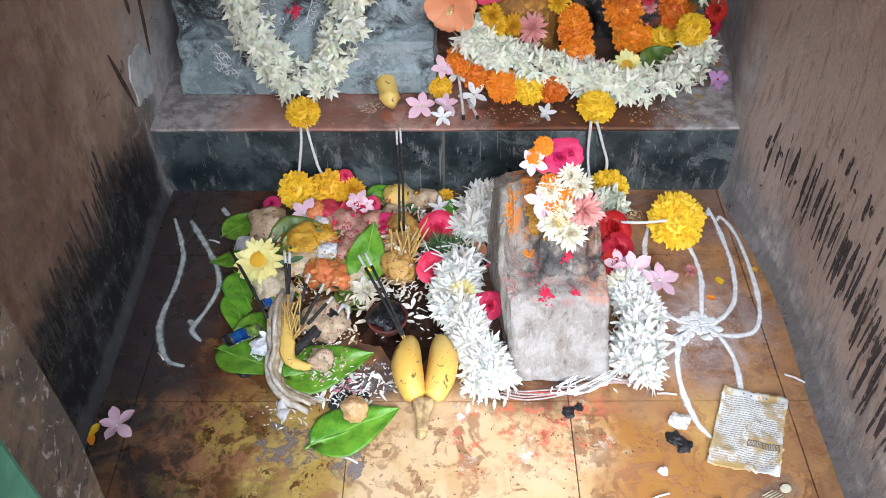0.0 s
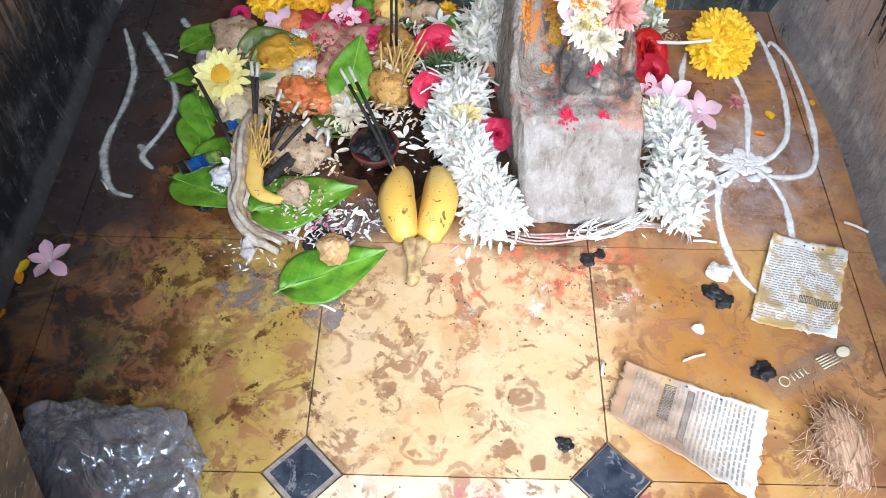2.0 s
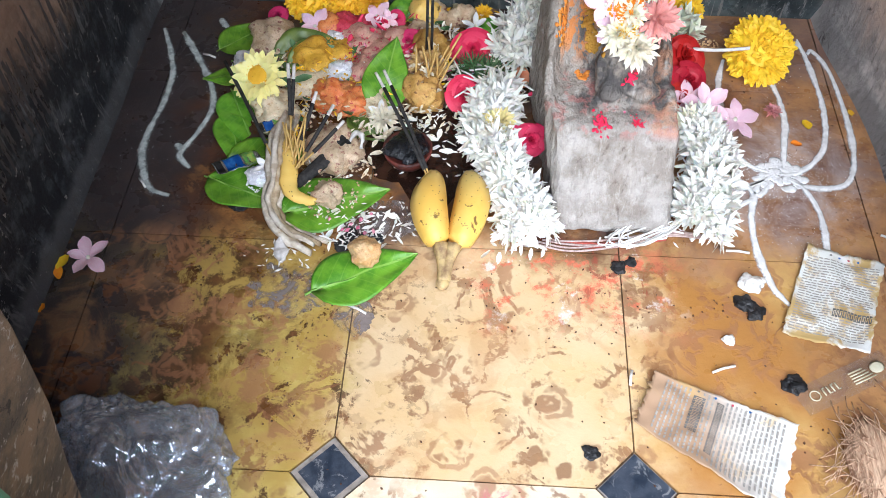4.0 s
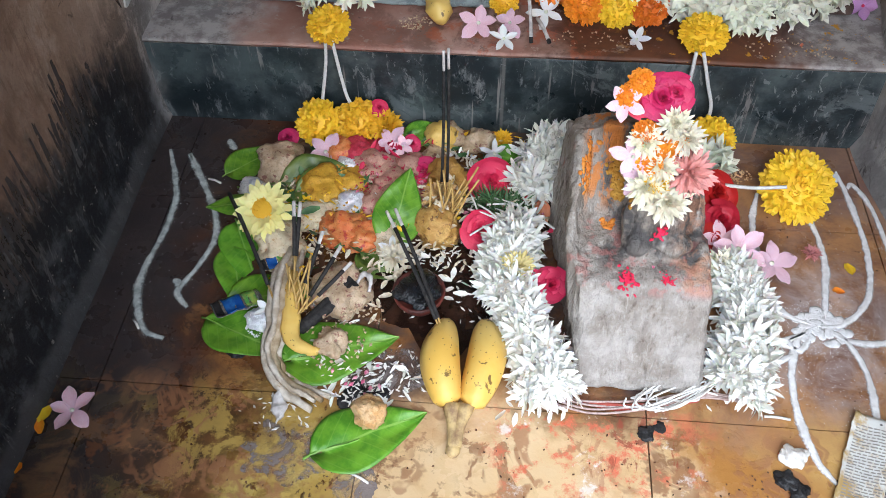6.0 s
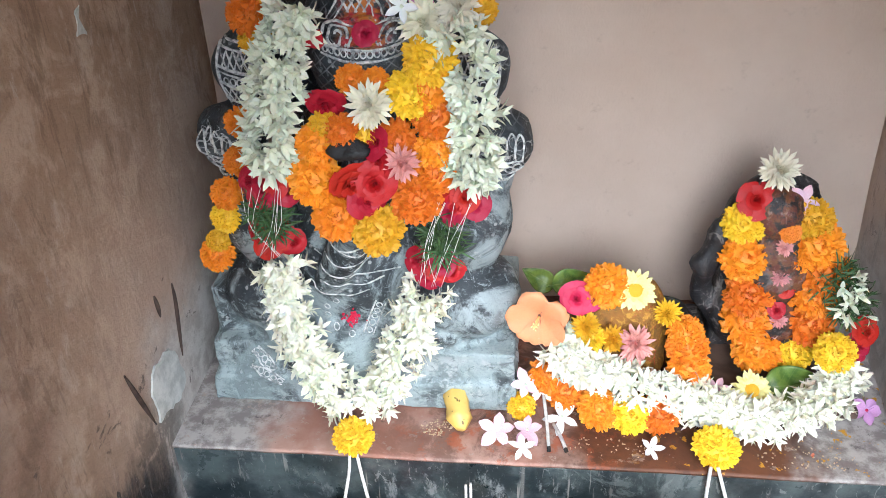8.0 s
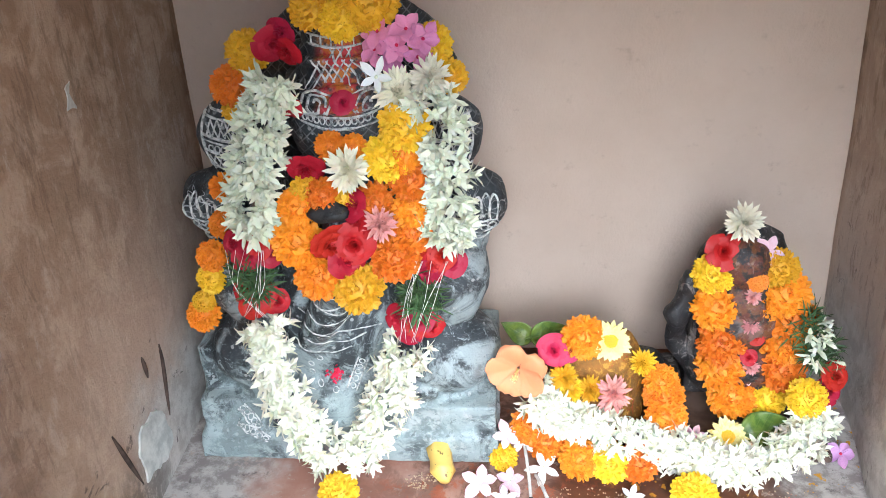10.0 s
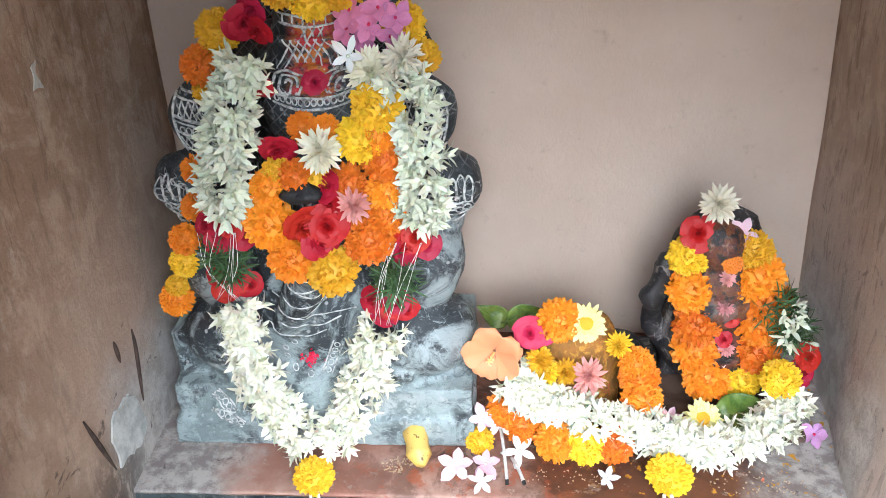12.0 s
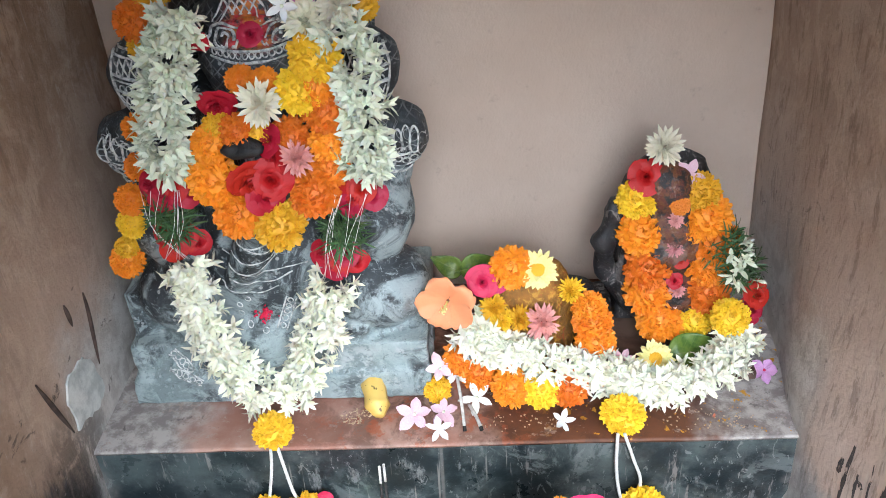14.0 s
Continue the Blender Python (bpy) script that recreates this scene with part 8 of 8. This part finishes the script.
# ---- small litter ----
for k, (p, r, lab) in enumerate((((0.272, 0.568, 0.0), 0.014, "flat flake of black charred paper"), ((0.281, 0.558, 0.0), 0.013, "flat flake of black charred paper"), ((0.304, 0.480, 0.0), 0.014, "oval black charred seed"),
                                 ((-0.132, 0.630, 0.0), 0.014, "crumbled black charcoal piece"), ((-0.118, 0.622, 0.0), 0.015, "crumbled black charcoal piece"), ((-0.140, 0.618, 0.0), 0.012, "crumbled black charcoal piece"), ((-0.105, 0.630, 0.0), 0.012, "crumbled black charcoal piece"),
                                 ((-0.261, 0.668, 0.0), 0.014, "crumbled black charcoal piece"), ((0.149, 0.606, 0.0), 0.011, "flat flake of black charred paper"), ((0.162, 0.614, 0.0), 0.008, "flat flake of black charred paper"), ((0.112, 0.402, 0.0), 0.010, "small dark olive leaf crumb"))):
    lump("charred_flake", lab, "char", p, r * 0.72, M_BLACK, 60 + k * 1.7, 0.30, "charred bits on the floor", 0.6)
for p, spin, ln, lab in (((-0.114, 0.539, 0.002), -25, 0.010, "short white matchstick bit"), ((-0.144, 0.586, 0.003), 0, 0.010, "short white matchstick bit"), ((0.273, 0.631, 0.002), -4, 0.012, "pale bent petal sliver"), ((0.437, 0.654, 0.003), -30, 0.013, "burnt matchstick by the wall"),
                         ((-0.372, 0.690, 0.003), -50, 0.008, "pale bent petal sliver"), ((-0.343, 0.900, 0.004), -20, 0.009, "pale bent petal sliver"), ((0.152, 0.478, 0.002), 80, 0.008, "pale bent petal sliver"), ((0.240, 0.492, 0.002), 20, 0.012, "dry straw bit on the tile")):
    bm = bmesh.new()
    add_tube(bm, [Vector((-ln, 0, 0.001)), Vector((0, 0.0006, 0.0018)), Vector((ln, 0, 0.001))], 0.0014, 6)
    ob = part("stick_bit", bm, M_RICE)
    ob.matrix_basis = Matrix.Translation(p) @ pose(0, 0, 0, 0, 0, spin)
    tagged(ob, lab, "litter", "pale slivers on the floor")
for p, r in (((0.279, 0.591, 0.002), 0.011), ((0.250, 0.525, 0.001), 0.006), ((0.290, 0.595, 0.001), 0.006)):
    lump("wax_chip", "white broken chip on the tile", "litter", p, r, M_RICE, p[0] * 300, 0.5, "white chips on the floor", 0.5)
for p, r, m in (((0.379, 0.830, 0.001), 0.009, M_MARI_Y), ((0.369, 0.79, 0.001), 0.007, M_MARI_O), ((0.436, 0.85, 0.001), 0.006, M_MARI_Y), ((-0.424, 0.56, 0.001), 0.008, M_MARI_O), ((-0.425, 0.59, 0.001), 0.010, M_MARI_Y), ((-0.43, 0.53, 0.001), 0.006, M_MARI_O), ((0.05, 0.855, 0.012), 0.016, M_SALMON), ((0.068, 0.845, 0.012), 0.012, M_MARI_O), ((0.345, 0.965, 0.002), 0.016, M_PINK)):
    bm = bmesh.new()
    add_petal(bm, Matrix(), r * 2, r * 1.3, 0.15, 0.4, 5, 0.6, across=2, ruffle=0.05)
    ob = part("fallen_petal", bm, m)
    ob.matrix_basis = Matrix.Translation(p) @ pose(0, 0, 0, 0, 0, RNG.uniform(0, 360))
    tagged(ob, "single fallen petal on the floor", "petal", "fallen petals")
# printed clear wrapper
M_CLEAR = M_FILM.copy()
M_CLEAR.name = "thin_clear_film"
for node in M_CLEAR.node_tree.nodes:
    if node.type == "MIX_SHADER":
        node.inputs[0].default_value = 0.06
M_PRINT = plain("pale_gold_print", (0.62, 0.56, 0.36), (0.72, 0.68, 0.5), 90, 0.6)
wrap = thing("clear_wrapper", "clear plastic wrapper with pale printed marks", "wrapper", (0.352, 0.485, 0))
wrap.rotation_euler = (0, 0, radians(28))
bm = bmesh.new()
bmesh.ops.create_grid(bm, x_segments=16, y_segments=6, size=1, matrix=Matrix.Diagonal((0.052, 0.014, 1, 1)))
for v in bm.verts:
    v.co.z = 0.0022 + 0.0016 * noise.noise(v.co * 90)
part("film", bm, M_CLEAR, wrap)
bm = bmesh.new()
for k in range(5):
    add_box(bm, (0.006, -0.007 + 0.0028 * k, 0.004), (0.030 - 0.002 * k, -0.0056 + 0.0028 * k, 0.0043))
add_ball(bm, (0.036, 0, 0.0042), (0.008, 0.006, 0.0004), u=12, v=4)
add_tube(bm, [Vector((-0.036 + 0.005 * math.cos(q * 0.52), 0.005 * math.sin(q * 0.52), 0.0042)) for q in range(13)], 0.0007, 4)
for k in range(4):
    add_box(bm, (-0.027 + 0.005 * k, -0.004, 0.004), (-0.0255 + 0.005 * k, 0.004, 0.0043))
    add_box(bm, (-0.027 + 0.005 * k, -0.004 if k % 2 else 0.003, 0.004), (-0.0235 + 0.005 * k, -0.003 if k % 2 else 0.004, 0.0043))
tagged(part("print", bm, M_PRINT, wrap, "pale printed bars"), kind="stuff")

# ---- marks on the side walls ----
M_LIME = plain("flaked_lime_patch", (0.50, 0.52, 0.50), (0.74, 0.75, 0.72), 40, 0.85, 0.6, 0.002)


def wall_patch(name, label, x, outline, mat, side):
    """A thin flake of plaster standing 2 mm off the wall."""
    bm = bmesh.new()
    vs = [bm.verts.new((x, y, z)) for y, z in outline]
    bm.faces.new(vs)
    bmesh.ops.subdivide_edges(bm, edges=bm.edges[:], cuts=5)
    bmesh.ops.triangulate(bm, faces=bm.faces[:])
    for v in bm.verts:
        d = noise.noise_vector(v.co * 60)
        v.co.y += d.y * 0.012
        v.co.z += d.z * 0.012
    r = bmesh.ops.extrude_face_region(bm, geom=bm.faces[:])
    for e in r["geom"]:
        if isinstance(e, bmesh.types.BMVert):
            e.co.x += side * 0.0025
    bmesh.ops.recalc_face_normals(bm, faces=bm.faces)
    return tagged(part(name, bm, mat, smooth=False), label, "wall", kind="structure")


wall_patch("plaster_patch", "pale lime patch where plaster flaked off", LEFT + 0.0, [(1.062, 0.236), (1.010, 0.240), (1.000, 0.215), (1.006, 0.178), (1.045, 0.160), (1.084, 0.168), (1.080, 0.205)], M_LIME, 1)
wall_patch("plaster_chip", "tiny pale chip on the brown wall", LEFT + 0.001, [(1.055, 0.652), (1.043, 0.645), (1.045, 0.625), (1.056, 0.622)], M_LIME, 1)
M_SCRATCH = plain("dark_scratch", (0.05, 0.032, 0.026), (0.10, 0.065, 0.05), 80, 0.9)
for k, pts in enumerate(([(1.108, 0.300), (1.106, 0.275), (1.098, 0.235), (1.092, 0.200)], [(1.060, 0.316), (1.063, 0.283)], [(0.958, 0.285), (0.972, 0.24), (0.992, 0.18)])):
    bm = bmesh.new()
    add_tube(bm, spline([(LEFT + 0.001, y, z) for y, z in pts], 12), lambda t: 0.003 * math.sin(0.3 + 2.6 * t), 6)
    tagged(part("wall_scratch", bm, M_SCRATCH), "dark gouge scratched into the plaster", "wall", kind="structure")

def brush_strokes(wall, label, way, x, spans, seed, mat):
    """Ragged upright strokes of black wash, left where the brush lifted; spans are (y0, y1, foot, head, count)."""
    rng = random.Random(seed)
    bm = bmesh.new()
    for y0, y1, foot, head, count in spans:
        for k in range(count):
            y = y0 + (y1 - y0) * (k + rng.uniform(-0.4, 0.4)) / count
            a, b = foot + rng.gauss(0, 0.012), head + rng.gauss(0, 0.014)
            w, lean = rng.uniform(0.0012, 0.0034), rng.uniform(-0.006, 0.004)
            rows = []
            for i in range(9):
                u = i / 8
                q = w * (0.35 + math.sin(math.pi * (0.12 + 0.8 * u)) ** 0.8) * (1 + 0.5 * noise.noise(Vector((k, u * 9, seed))))
                c = y + lean * u + 0.0015 * noise.noise(Vector((u * 6, k * 3.1, seed)))
                row = []
                for e in (-q, q):
                    hit, at, nrm, _ = wall.ray_cast((x, c + e, a + (b - a) * u), (way, 0, 0))
                    if hit:
                        row.append(bm.verts.new(at - Vector((way * 0.0012, 0, 0))))
                if len(row) == 2:
                    rows.append(row)
            for p, r in zip(rows, rows[1:]):
                bm.faces.new((p[0], p[1], r[1], r[0]))
    return tagged(part("brush_strokes", bm, mat), label, "wall paint", kind="stuff")


M_WASH = Nodes("dried_black_wash", 0.85)
M_WASH.put(M_WASH.b.inputs["Alpha"], M_WASH.ramp(M_WASH.noise(170, 4, 0.7, stretch=(1, 1, 0.35)), 0.34, 0.50))
M_WASH = M_WASH.done(M_WASH.mix(M_WASH.noise(60, 4), (0.03, 0.026, 0.025), (0.10, 0.085, 0.08)), M_WASH.noise(200, 3), 0.4, 0.001)
bpy.context.view_layer.update()
brush_strokes(wall_right, "rows of dark brush strokes on the plaster", 1, 0.3, ((0.52, 0.70, 0.135, 0.215, 17), (0.66, 0.84, 0.150, 0.225, 17), (0.80, 0.95, 0.140, 0.185, 11), (0.45, 0.60, 0.10, 0.17, 10), (0.62, 0.80, 0.255, 0.285, 8)), 3, M_WASH)
brush_strokes(bpy.data.objects["wall_left"], "dark brush strokes over brown plaster", -1, -0.3, ((0.57, 0.70, 0.11, 0.18, 12), (0.66, 0.86, 0.15, 0.205, 18), (0.80, 0.92, 0.14, 0.19, 7)), 5, M_WASH)

# ---- floor tiles ----
M_MORTAR = plain("grey_mortar", (0.20, 0.17, 0.14), (0.36, 0.31, 0.26), 60, 0.85, 0.5)
XS = (-0.438, -0.388, -0.119, 0.150, 0.419, 0.455)
YS = (0.125, 0.370, 0.623, 0.876, FACE)
CUT = 0.0355
GAP = 0.0007


def tile(x0, x1, y0, y1, cuts, mat):
    """One slab with the corners named in cuts taken off for the slate inserts."""
    pts = []
    for k, (x, y, sx, sy) in enumerate(((x0, y0, 1, 1), (x1, y0, -1, 1), (x1, y1, -1, -1), (x0, y1, 1, -1))):
        x, y = x + sx * GAP, y + sy * GAP
        if k in cuts:
            a, b = (x + sx * CUT, y), (x, y + sy * CUT)
            pts += [a, b] if k in (1, 3) else [b, a]
            if k in (1, 3):
                pts[-2:] = [(x + sx * CUT, y), (x, y + sy * CUT)] if k == 1 else [(x + sx * CUT, y), (x, y + sy * CUT)]
        else:
            pts.append((x, y))
    bm = bmesh.new()
    top = [bm.verts.new((x, y, random.uniform(-0.0004, 0.0002))) for x, y in pts]
    low = [bm.verts.new((x, y, -0.0044)) for x, y in pts]
    bm.faces.new(top)
    for k in range(len(pts)):
        bm.faces.new((top[k], low[k], low[(k + 1) % len(pts)], top[(k + 1) % len(pts)]))
    bmesh.ops.recalc_face_normals(bm, faces=bm.faces)
    return part("tile", bm, mat, floor_ob, smooth=False)


for i in range(len(XS) - 1):
    for j in range(len(YS) - 1):
        cuts = set()
        if j == 0:
            cuts |= ({2} if i in (1, 2) else set()) | ({3} if i in (2, 3) else set())
        if j == 1:
            cuts |= ({1} if i in (1, 2) else set()) | ({0} if i in (2, 3) else set())
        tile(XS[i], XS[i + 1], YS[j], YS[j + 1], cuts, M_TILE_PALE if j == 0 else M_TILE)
for x in (XS[2], XS[3]):
    bm = bmesh.new()
    r = CUT - (0.0075 if x < 0 else 0.0025)
    top = [bm.verts.new((x + a, YS[1] + b, 0.0003)) for a, b in ((r, 0), (0, r), (-r, 0), (0, -r))]
    low = [bm.verts.new((v.co.x, v.co.y, -0.0044)) for v in top]
    bm.faces.new(top)
    for k in range(4):
        bm.faces.new((top[k], low[k], low[(k + 1) % 4], top[(k + 1) % 4]))
    bmesh.ops.recalc_face_normals(bm, faces=bm.faces)
    part("slate_insert", bm, M_SLATE, floor_ob, "dark blue slate diamond insert", smooth=False)
    bm = bmesh.new()
    bmesh.ops.create_cone(bm, cap_ends=True, segments=4, radius1=CUT - 0.0008, radius2=CUT - 0.0012, depth=0.004, matrix=Matrix.Translation((x, YS[1], -0.0024)))
    part("mortar_bed", bm, M_MORTAR, floor_ob, "grey mortar rim round the insert", smooth=False)
